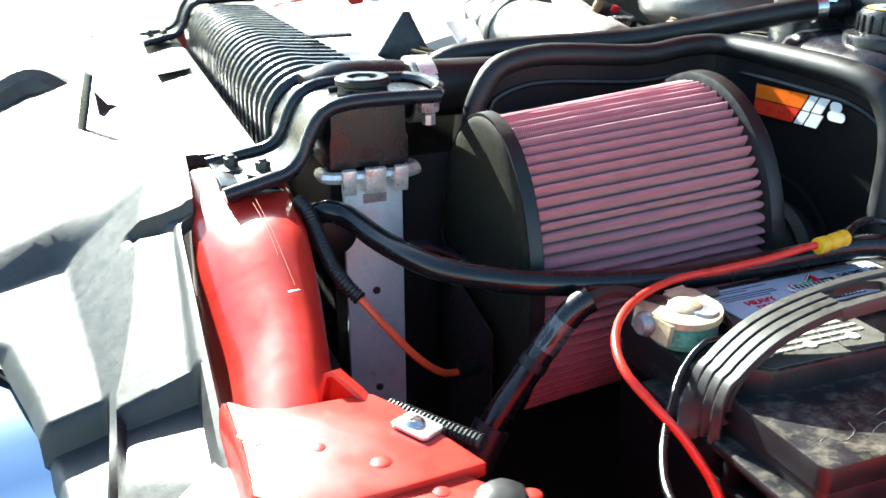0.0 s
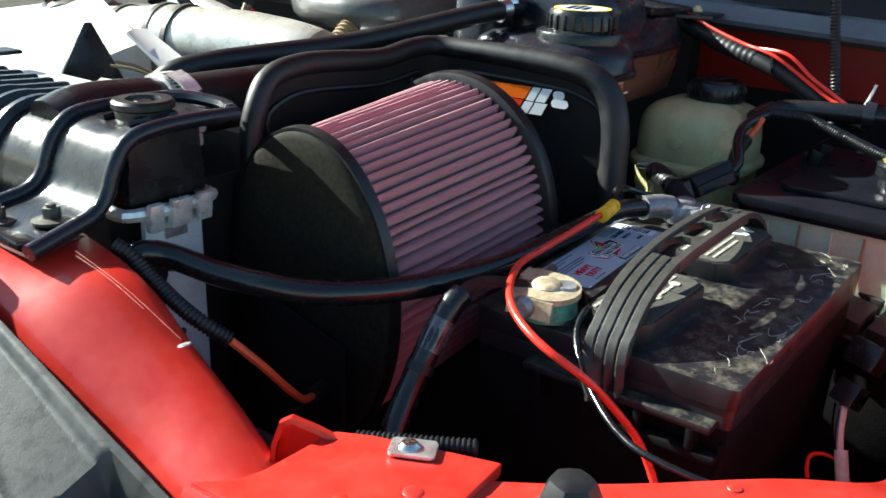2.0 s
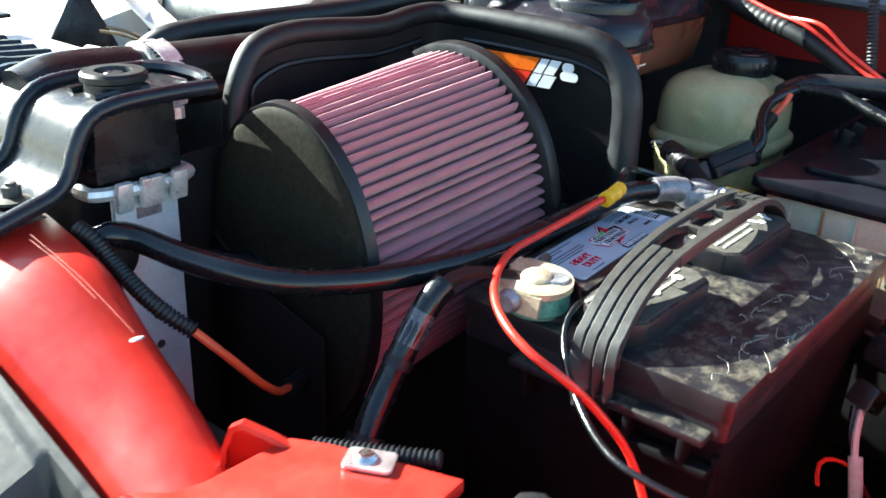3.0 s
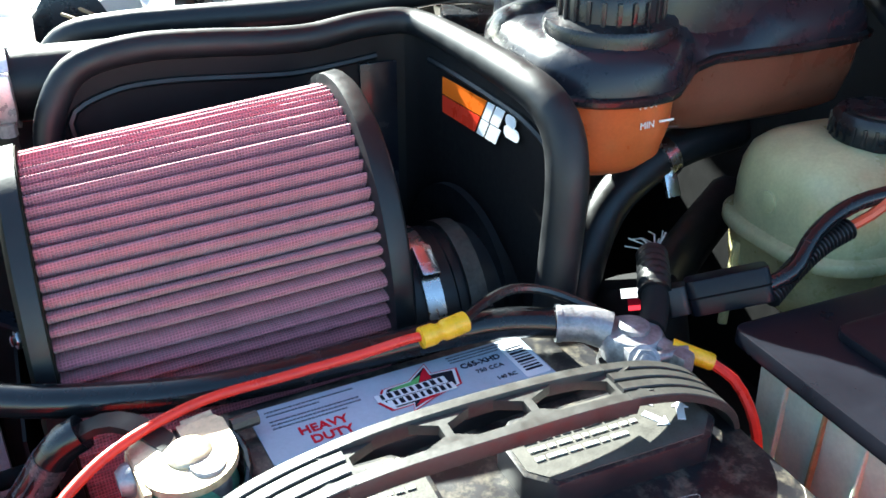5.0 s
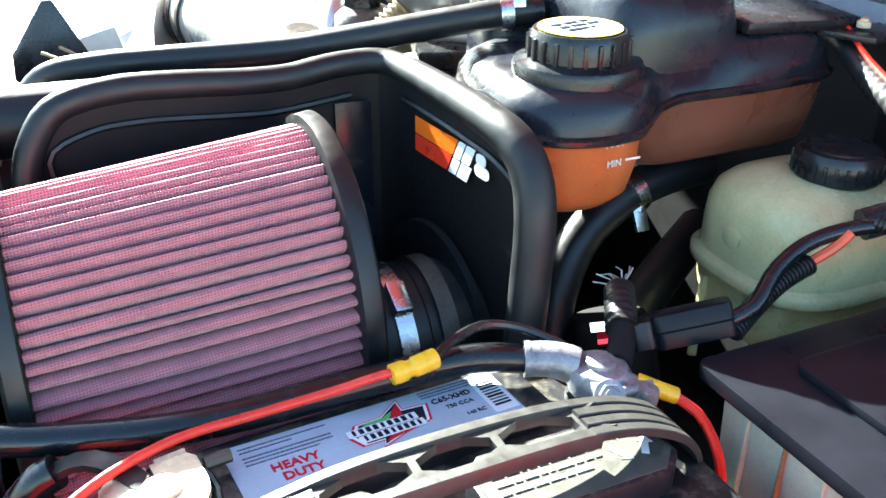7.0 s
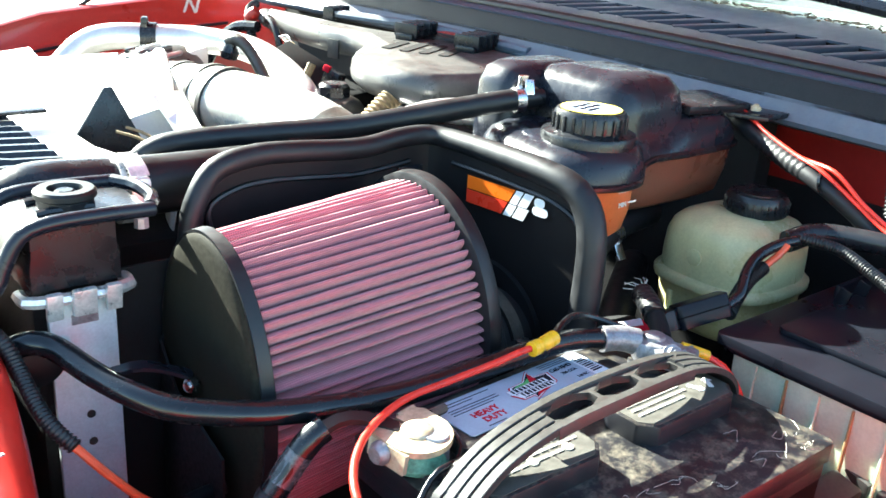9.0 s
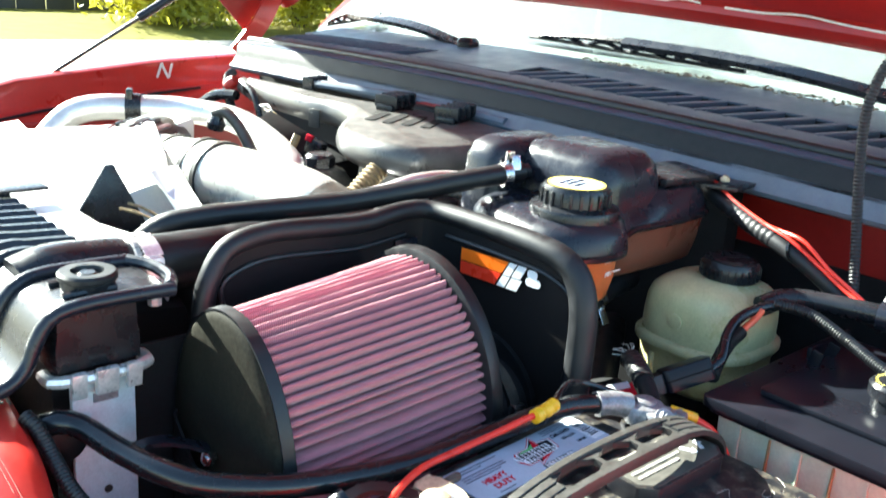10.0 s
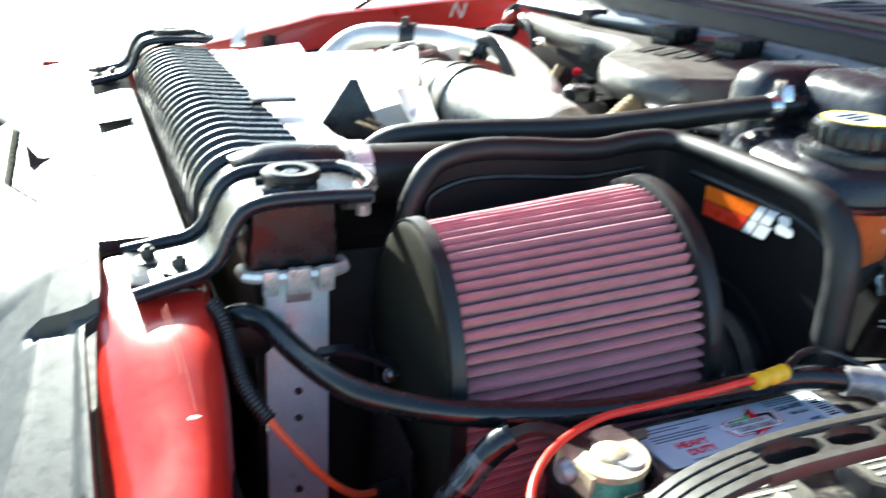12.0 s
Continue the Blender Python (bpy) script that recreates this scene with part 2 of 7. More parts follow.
def pleat_mat():
    """Cotton gauze over wire mesh: pink-red with a fine weave."""
    m = mat("pink_red_filter_gauze", (0.385, 0.122, 0.152), 0.75, vary=0.16, scale=45, bump=0)
    n, l = m.node_tree.nodes, m.node_tree.links
    p = n["Principled BSDF"]
    uv = n.new("ShaderNodeUVMap")
    sep = n.new("ShaderNodeSeparateXYZ")
    l.new(uv.outputs[0], sep.inputs[0])
    waves = []
    for axis in ("X", "Y"):
        s = n.new("ShaderNodeMath")
        s.operation = "MULTIPLY"
        s.inputs[1].default_value = 2 * math.pi / 0.0019
        l.new(sep.outputs[axis], s.inputs[0])
        c = n.new("ShaderNodeMath")
        c.operation = "SINE"
        l.new(s.outputs[0], c.inputs[0])
        waves.append(c)
    mx = n.new("ShaderNodeMath")
    mx.operation = "MAXIMUM"
    l.new(waves[0].outputs[0], mx.inputs[0])
    l.new(waves[1].outputs[0], mx.inputs[1])
    mr = n.new("ShaderNodeMapRange")
    mr.inputs["From Min"].default_value, mr.inputs["From Max"].default_value = 0.2, 1.0
    mr.inputs["To Min"].default_value, mr.inputs["To Max"].default_value = 0.70, 1.45
    l.new(mx.outputs[0], mr.inputs["Value"])
    sc = n.new("ShaderNodeVectorMath")
    sc.operation = "SCALE"
    l.new(p.inputs["Base Color"].links[0].from_socket, sc.inputs[0])
    l.new(mr.outputs[0], sc.inputs["Scale"])
    l.new(sc.outputs[0], p.inputs["Base Color"])
    bp = n.new("ShaderNodeBump")
    bp.inputs["Strength"].default_value = 0.5
    bp.inputs["Distance"].default_value = 0.0006
    l.new(mx.outputs[0], bp.inputs["Height"])
    l.new(bp.outputs[0], p.inputs["Normal"])
    p.inputs["Sheen Weight"].default_value = 0.4
    return m


PLEAT = pleat_mat()


# ---- building helpers ----
def thing(name, label, category, at=(0, 0, 0), group="", kind=""):
    ob = new(name)
    ob.location = at
    ob.empty_display_size = 0.02
    return tagged(ob, label, category, group, kind)


def mesh_of(name, bm, material, smooth=38):
    bmesh.ops.recalc_face_normals(bm, faces=bm.faces)
    me = bpy.data.meshes.new(name)
    bm.to_mesh(me)
    bm.free()
    me.materials.append(material)
    for f in me.polygons:
        f.use_smooth = True
    me.set_sharp_from_angle(angle=radians(smooth))
    return me


def part(name, bm, material, parent, label="", smooth=38, mesh=None):
    """One mesh object, built in world coordinates, under a thing or under a part."""
    ob = new(name, mesh or mesh_of(name, bm, material, smooth))
    ob.parent = parent
    if parent.type == "EMPTY":
        ob.matrix_parent_inverse = Matrix.Translation(parent.location).inverted()
    if label:
        ob["label"] = label
    return ob


def solo(name, bm, material, label, category, group="", kind="", smooth=38):
    return tagged(new(name, mesh_of(name, bm, material, smooth)), label, category, group, kind)


def box(size, at=(0, 0, 0), bevel=0.0, m=None, taper=1.0, segments=2):
    """A bevelled box; taper scales its foot."""
    bm = bmesh.new()
    bmesh.ops.create_cube(bm, size=1)
    for v in bm.verts:
        k = taper if v.co.z < 0 else 1
        v.co = Vector((v.co.x * size[0] * k, v.co.y * size[1] * k, v.co.z * size[2]))
    if bevel:
        bmesh.ops.bevel(bm, geom=list(bm.edges), offset=bevel, segments=segments, profile=0.6, affect="EDGES")
    bm.transform(Matrix.Translation(at) @ (m or Matrix()))
    return bm


def join(*bms):
    out = bms[0]
    for b in bms[1:]:
        me = bpy.data.meshes.new("tmp")
        b.to_mesh(me)
        b.free()
        out.from_mesh(me)
        bpy.data.meshes.remove(me)
    return out


def smooth_path(pts, step=0.006):
    """Points along a Catmull-Rom curve through pts, evenly spaced."""
    p = [Vector(q) for q in pts]
    p = [2 * p[0] - p[1]] + p + [2 * p[-1] - p[-2]]
    fine = []
    for i in range(1, len(p) - 2):
        for k in range(16):
            t = k / 16
            a, b, c, d = p[i - 1 : i + 3]
            fine.append(0.5 * ((2 * b) + (c - a) * t + (2 * a - 5 * b + 4 * c - d) * t * t + (3 * b - a - 3 * c + d) * t**3))
    fine.append(p[-2])
    s = [0.0]
    for a, b in zip(fine, fine[1:]):
        s.append(s[-1] + (b - a).length)
    n = max(2, int(s[-1] / step))
    out, j = [], 0
    for i in range(n + 1):
        w = s[-1] * i / n
        while j < len(s) - 2 and s[j + 1] < w:
            j += 1
        k = (w - s[j]) / max(1e-9, s[j + 1] - s[j])
        out.append(fine[j].lerp(fine[j + 1], min(1, max(0, k))))
    return out


def sweep(pts, r, seg=10, step=0.008, section=None, up=(0, 0, 1), curve=True, cap=True):
    """A tube along pts. r: a radius or a function of the length run (metres). section: (side, up) offsets in place of a circle."""
    path = smooth_path(pts, step) if curve else [Vector(p) for p in pts]
    bm = bmesh.new()
    rings, run = [], 0.0
    normal = Vector(up)
    for i, p in enumerate(path):
        t = (path[min(i + 1, len(path) - 1)] - path[max(i - 1, 0)]).normalized()
        if section and not cap == "free":
            normal = Vector(up)
        side = t.cross(normal)
        if side.length < 1e-4:
            side = t.cross(Vector((1, 0.2, 0)))
        side.normalize()
        normal = side.cross(t).normalized()
        if i:
            run += (p - path[i - 1]).length
        rad = r(run) if callable(r) else r
        if section:
            ring = [bm.verts.new(p + side * a + normal * b) for a, b in section]
        else:
            ring = [bm.verts.new(p + side * (rad * math.cos(2 * math.pi * k / seg)) + normal * (rad * math.sin(2 * math.pi * k / seg))) for k in range(seg)]
        rings.append(ring)
    for a, b in zip(rings, rings[1:]):
        for k in range(len(a)):
            bm.faces.new((a[k], a[(k + 1) % len(a)], b[(k + 1) % len(a)], b[k]))
    bm.faces.new(rings[0][::-1])
    bm.faces.new(rings[-1])
    return bm


def corrugated(pts, r, pitch=0.0035, depth=0.12, seg=12):
    return sweep(pts, lambda s: r * (1 + depth * (1 if (s / pitch) % 1 < 0.5 else -1)), seg, pitch / 4)


def lathe(profile, at=(0, 0, 0), m=None, seg=32):
    """A turned solid from (radius, height) pairs."""
    bm = bmesh.new()
    rings = []
    for r, z in profile:
        rings.append([bm.verts.new((max(r, 1e-5) * math.cos(2 * math.pi * k / seg), max(r, 1e-5) * math.sin(2 * math.pi * k / seg), z)) for k in range(seg)])
    for a, b in zip(rings, rings[1:]):
        for k in range(seg):
            bm.faces.new((a[k], a[(k + 1) % seg], b[(k + 1) % seg], b[k]))
    bm.faces.new(rings[0][::-1])
    bm.faces.new(rings[-1])
    bm.transform(Matrix.Translation(at) @ (m or Matrix()))
    return bm


def slab(outline, z0, z1, bevel=0.0, m=None, at=(0, 0, 0), segments=2):
    """An outline in x and y, drawn out from z0 to z1."""
    bm = bmesh.new()
    lo = [bm.verts.new((x, y, z0)) for x, y in outline]
    hi = [bm.verts.new((x, y, z1)) for x, y in outline]
    n = len(outline)
    bm.faces.new(lo[::-1])
    bm.faces.new(hi)
    for k in range(n):
        bm.faces.new((lo[k], lo[(k + 1) % n], hi[(k + 1) % n], hi[k]))
    if bevel:
        bmesh.ops.recalc_face_normals(bm, faces=bm.faces)
        bmesh.ops.bevel(bm, geom=list(bm.edges), offset=bevel, segments=segments, profile=0.6, affect="EDGES", clamp_overlap=True)
    bm.transform(Matrix.Translation(at) @ (m or Matrix()))
    return bm


def rounded(w, h, r, n=5, cx=0.0, cy=0.0):
    """The outline of a rectangle with round corners."""
    out = []
    for sx, sy, a0 in ((1, 1, 0), (-1, 1, 90), (-1, -1, 180), (1, -1, 270)):
        for k in range(n + 1):
            a = radians(a0 + 90 * k / n)
            out.append((cx + sx * (w / 2 - r) + r * math.cos(a), cy + sy * (h / 2 - r) + r * math.sin(a)))
    return out


def sheet(rows, thick):
    """A bent plate through a grid of points."""
    bm = bmesh.new()
    vs = [[bm.verts.new(p) for p in row] for row in rows]
    for a, b in zip(vs, vs[1:]):
        for k in range(len(a) - 1):
            bm.faces.new((a[k], a[k + 1], b[k + 1], b[k]))
    bmesh.ops.recalc_face_normals(bm, faces=bm.faces)
    bmesh.ops.solidify(bm, geom=list(bm.faces), thickness=thick)
    return bm


def loft(rings, caps=True):
    bm = bmesh.new()
    vs = [[bm.verts.new(p) for p in ring] for ring in rings]
    for a, b in zip(vs, vs[1:]):
        for k in range(len(a)):
            bm.faces.new((a[k], a[(k + 1) % len(a)], b[(k + 1) % len(a)], b[k]))
    if caps:
        bm.faces.new(vs[0][::-1])
        bm.faces.new(vs[-1])
    return bm


def lerp_list(x, xs, ys):
    return float(np.interp(x, xs, ys))


def basis(at, x, z):
    """A pose with its x axis along x and its z axis near z."""
    x = Vector(x).normalized()
    y = Vector(z).cross(x).normalized()
    return Matrix.Translation(at) @ Matrix((x, y, x.cross(y))).transposed().to_4x4()


def letters(text, height, m, thick=0.0003, bold=0.0):
    """Writing as a mesh, centred, in the xy plane of m."""
    cu = bpy.data.curves.new("letters", "FONT")
    cu.body, cu.size, cu.extrude, cu.align_x, cu.align_y = text, height, thick, "CENTER", "CENTER"
    cu.resolution_u = 3
    cu.offset = bold
    ob = bpy.data.objects.new("letters", cu)
    scene.collection.objects.link(ob)
    me = bpy.data.meshes.new_from_object(ob.evaluated_get(bpy.context.evaluated_depsgraph_get()))
    bpy.data.objects.remove(ob)
    bm = bmesh.new()
    bm.from_mesh(me)
    bpy.data.meshes.remove(me)
    bm.transform(m)
    return bm


def bars(m, w, lines, gap, height, seed, thick=0.0004, words=True):
    """Lines of unreadable small print as plain bars, from the top left corner of m's xy plane."""
    rnd = random.Random(seed)
    bm = bmesh.new()
    for i in range(lines):
        x, end = 0.0, w * (1 if i < lines - 1 else rnd.uniform(0.5, 0.9))
        while x < end:
            length = min(end - x, rnd.uniform(1.2, 4.5) * height)
            if length > height * 0.4:
                b = box((length, height, thick), (x + length / 2, -i * gap, thick / 2))
                me = bpy.data.meshes.new("tmp")
                b.to_mesh(me)
                b.free()
                bm.from_mesh(me)
                bpy.data.meshes.remove(me)
            x += length + height * 0.6
    bm.transform(m)
    return bm


def hex_bolt(name, at, axis, r, h, parent=None, material=None, washer=0.0, label="", category="bolt"):
    m = basis(at, Vector(axis).orthogonal(), axis)
    bm = slab([(r * math.cos(radians(60 * k)), r * math.sin(radians(60 * k))) for k in range(6)], 0, h, r * 0.12)
    bm = join(bm, lathe([(r * 0.55, h), (r * 0.55, h + 0.35 * r), (r * 0.3, h + 0.45 * r)], seg=12))
    if washer:
        bm = join(bm, lathe([(washer, -0.0005), (washer, 0.0016), (washer * 0.5, 0.0025)], seg=24))
    bm.transform(m)
    if parent:
        return part(name, bm, material or STEEL, parent, label)
    return solo(name, bm, material or STEEL, label, category)


# ---- ground and surroundings ----
def ground_sheet():
    n = 40
    rows = []
    for i in range(n + 1):
        y = -60 + (1060) * (i / n) ** 2.2
        rows.append([(-400 + 800 * j / n, y, 0.0 if y < 24 else 0.035 * min(y - 24, 120)) for j in range(n + 1)])
    bm = bmesh.new()
    vs = [[bm.verts.new(p) for p in r] for r in rows]
    for a, b in zip(vs, vs[1:]):
        for k in range(n):
            bm.faces.new((a[k], a[k + 1], b[k + 1], b[k]))
    return bm


solo("ground", ground_sheet(), GRASS, "dry sunlit grass running to a rising field", "ground", kind="structure")
solo("pavement", slab([(-30, -30), (30, -30), (30, 14.7), (-30, 14.7)], 0.004, 0.03), CONCRETE, "pale sunlit concrete drive under the truck", "pavement", kind="structure")
solo("field", sheet([[(x, y, 0.04 + 0.035 * max(0, y - 24)) for x in (-150, -50, 0, 50, 150)] for y in (27, 45, 70, 110)], 0.02), SOIL, "bare brown field beyond the fence", "field", kind="structure")


def board_fence():
    f = thing("fence", "low dark weathered board fence across dry grass", "fence", (0, 21, 0))
    b = mesh_of("board", box((0.62, 0.03, 0.52), bevel=0.004), FENCE)
    post = mesh_of("post", box((0.1, 0.1, 0.62), bevel=0.008), FENCE)
    for k in range(44):
        o = part("board", None, None, f, mesh=b)
        o.location = (-8 + k * 0.635, 21 + 0.01 * (k % 3), 0.28)
        if k % 4 == 0:
            o = part("post", None, None, f, mesh=post)
            o.location = (-8 + k * 0.635, 21.08, 0.31)


board_fence()


def shrub(name, at, r, h, leaves, seed, label):
    """A many-stemmed shrub: tapered limbs and a ragged crown of single leaves."""
    rnd = random.Random(seed)
    t = thing(name, label, "tree", at)
    limbs = []
    for k in range(9):
        a = rnd.uniform(0, 6.28)
        tip = Vector((math.cos(a) * r * rnd.uniform(0.3, 0.8), math.sin(a) * r * rnd.uniform(0.3, 0.8), h * rnd.uniform(0.55, 0.95)))
        foot = Vector((rnd.uniform(-0.15, 0.15), rnd.uniform(-0.15, 0.15), 0.0))
        mid = foot.lerp(tip, 0.5) + Vector((rnd.uniform(-0.2, 0.2), rnd.uniform(-0.2, 0.2), 0.15))
        limbs.append((foot, mid, tip))
    trunk = None
    for foot, mid, tip in limbs:
        b = sweep([Vector(at) + foot, Vector(at) + mid, Vector(at) + tip], lambda s: max(0.008, 0.06 - 0.02 * s), 6, 0.25)
        trunk = join(trunk, b) if trunk else b
    part("trunk", trunk, BARK, t)
    clumps = []
    for k in range(70):
        foot, mid, tip = rnd.choice(limbs)
        c = foot.lerp(tip, rnd.uniform(0.12, 1.08)) + Vector((rnd.gauss(0, r * 0.2), rnd.gauss(0, r * 0.2), rnd.gauss(0, h * 0.10)))
        clumps.append((c, rnd.uniform(0.18, 0.5) * r * 0.6))
    vs, fs = [], []
    for k in range(leaves):
        c, s = rnd.choice(clumps)
        p = Vector(at) + c + Vector((rnd.gauss(0, s), rnd.gauss(0, s), rnd.gauss(0, s * 0.8)))
        if p.z < 0.1:
            continue
        u = Vector((rnd.gauss(0, 1), rnd.gauss(0, 1), rnd.gauss(0, 1))).normalized()
        w = u.orthogonal().normalized()
        l = rnd.uniform(0.06, 0.13)
        i = len(vs)
        vs += [p - u * l, p + w * l * 0.4, p + u * l, p - w * l * 0.4]
        fs.append((i, i + 1, i + 2, i + 3))
    me = bpy.data.meshes.new("crown")
    me.from_pydata(vs, [], fs)
    me.materials.append(LEAF)
    part("crown", None, None, t, mesh=me)


shrub("shrub", (8.6, 18.2, 0), 2.3, 3.6, 20000, 3, "sunlit yellow-green shrub behind the drive")
shrub("shrub", (11.6, 18.0, 0), 2.4, 3.8, 18000, 4, "sunlit yellow-green shrub behind the drive")
shrub("shrub", (14.4, 18.2, 0), 2.0, 3.3, 9000, 5, "sunlit yellow-green shrub behind the drive")
shrub("shrub", (18.0, 17.0, 0), 2.0, 3.3, 7000, 6, "sunlit yellow-green shrub behind the drive")


# ---- the truck's body ----
def edge_z(x):
    """Height of the fenders' top edge along the truck."""
    return lerp_list(x, [-0.45, -0.286, 0.055, 0.135, 0.46, 0.9], [1.075, 1.122, 1.200, 1.222, 1.259, 1.285])


def far_fender():
    f = thing("front_fender", "red front fender with a bare inner ledge on the far side", "fender", (0.1, 1.75, 0.6), "fenders of the truck")
    prof = [(-0.05, -0.30), (-0.045, -0.085), (-0.035, -0.072), (-0.008, -0.066), (0.0, -0.055), (0.002, -0.004), (0.008, 0.0), (0.03, 0.002), (0.09, -0.02), (0.15, -0.09), (0.19, -0.22), (0.20, -0.42)]
    rows = []
    for i in range(33):
        x = -0.52 + 1.32 * i / 32
        pull = 0.18 * max(0, (-0.25 - x) / 0.27) ** 2
        rows.append([(x, 1.66 + dy - pull, edge_z(x) + dz) for dy, dz in prof])
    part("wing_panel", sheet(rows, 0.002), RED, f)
    part("seal_strip", sweep([(x, 1.622, edge_z(x) - 0.066) for x in (-0.35, -0.1, 0.1, 0.3, 0.55)], 0.0035, 6), RUBBER, f)
    part("clip", box((0.03, 0.014, 0.03), (0.02, 1.655, edge_z(0.02) - 0.028), 0.003), BLACK, f)
    for k, (w, h, a) in enumerate(((0.006, 0.035, 20), (0.006, 0.04, -25), (0.006, 0.035, 15))):
        part("chalk_mark", box((w, 0.0008, h), (0.464 + 0.014 * k, 1.6585, edge_z(0.47) - 0.024), m=pose(0, 0, 0, 0, a)), BARE_WHITE, f, "smeared white chalk mark")
    part("stud", lathe([(0.011, 0), (0.011, 0.012), (0.006, 0.02)], (0.11, 1.60, edge_z(0.11) - 0.11), pose(0, 0, 0, 90), 14), STEEL, f)


far_fender()


def near_fender():
    f = thing("front_fender", "red front fender with worn spots along its inner edge", "fender", (-0.1, -0.35, 0.6), "fenders of the truck")
    inner = [(-0.412, 0.028, 1.096), (-0.352, 0.012, 1.108), (-0.338, -0.012, 1.122), (-0.302, -0.082, 1.124), (-0.262, -0.140, 1.127), (-0.205, -0.198, 1.126),
             (-0.15, -0.230, 1.108), (-0.085, -0.240, 1.082), (-0.045, -0.243, 1.088), (-0.012, -0.246, 1.115), (0.06, -0.248, 1.145), (0.20, -0.250, 1.180), (0.45, -0.255, 1.225), (0.80, -0.26, 1.25)]
    path = smooth_path(inner, 0.02)
    rows = []
    for i, p in enumerate(path):
        k = min(1.0, i / (len(path) * 0.45))
        out = Vector((-0.62 * (1 - k), -0.78 - 0.22 * k, 0)).normalized()
        rows.append([tuple(p + out * d + Vector((0, 0, dz))) for d, dz in
                     ((0.004, -0.16), (0.0, -0.012), (0.002, -0.003), (0.007, 0.0), (0.05, 0.001), (0.11, -0.012), (0.18, -0.045), (0.26, -0.12), (0.32, -0.24), (0.35, -0.42), (0.36, -0.6))])
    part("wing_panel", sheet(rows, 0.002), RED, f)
    ear = ((0.0, 1.098), (0.06, 1.122), (0.16, 1.136), (0.30, 1.140), (0.60, 1.134), (1.0, 1.124))
    rows = []
    for k, z in ear:
        p = Vector((-0.351, 0.036, 0)).lerp(Vector((-0.324, -0.006, 0)), k)
        rows.append([(p.x + 0.004, p.y + 0.004, 1.07), (p.x + 0.002, p.y + 0.002, z - 0.012), (p.x, p.y, z - 0.002), (p.x - 0.006, p.y - 0.005, z)])
    part("folded_ear", sheet(rows, 0.003), RED, f)
    top = [(-0.411, 0.028), (-0.396, 0.012), (-0.380, 0.007), (-0.352, 0.006), (-0.329, 0.005), (-0.318, -0.015), (-0.306, -0.050), (-0.294, -0.085), (-0.340, -0.089), (-0.388, -0.091), (-0.412, -0.069), (-0.409, -0.036), (-0.409, -0.005)]
    part("header_panel", slab(top, 1.1195, 1.1285, 0.0022), RED, f)
    front = smooth_path([(-0.412, 0.030, 1.1255), (-0.4105, -0.005, 1.1265), (-0.4105, -0.036, 1.1265), (-0.4135, -0.069, 1.1265), (-0.424, -0.10, 1.122)], 0.006)
    part("front_skirt", sheet([[tuple(p), (p.x - 0.003, p.y, p.z - 0.004), (p.x - 0.005, p.y, p.z - 0.03), (p.x - 0.008, p.y, p.z - 0.12)] for p in front], 0.002), RED, f)
    for x, y, r in ((-0.345, -0.065, 0.006), (-0.372, -0.04, 0.004), (-0.285, -0.118, 0.0055), (-0.325, -0.1, 0.0045), (-0.235, -0.19, 0.004)):
        part("paint_blister", lathe([(r, 0), (r * 0.9, 0.0005), (r * 0.4, 0.0009)], (x, y, 1.1283), seg=14), RED, f)
    part("bare_chip", slab([(-0.411, -0.014), (-0.403, -0.026), (-0.400, -0.025), (-0.409, -0.011)], 1.1284, 1.1291), ALU, f, "bare metal chip in the paint")


near_fender()


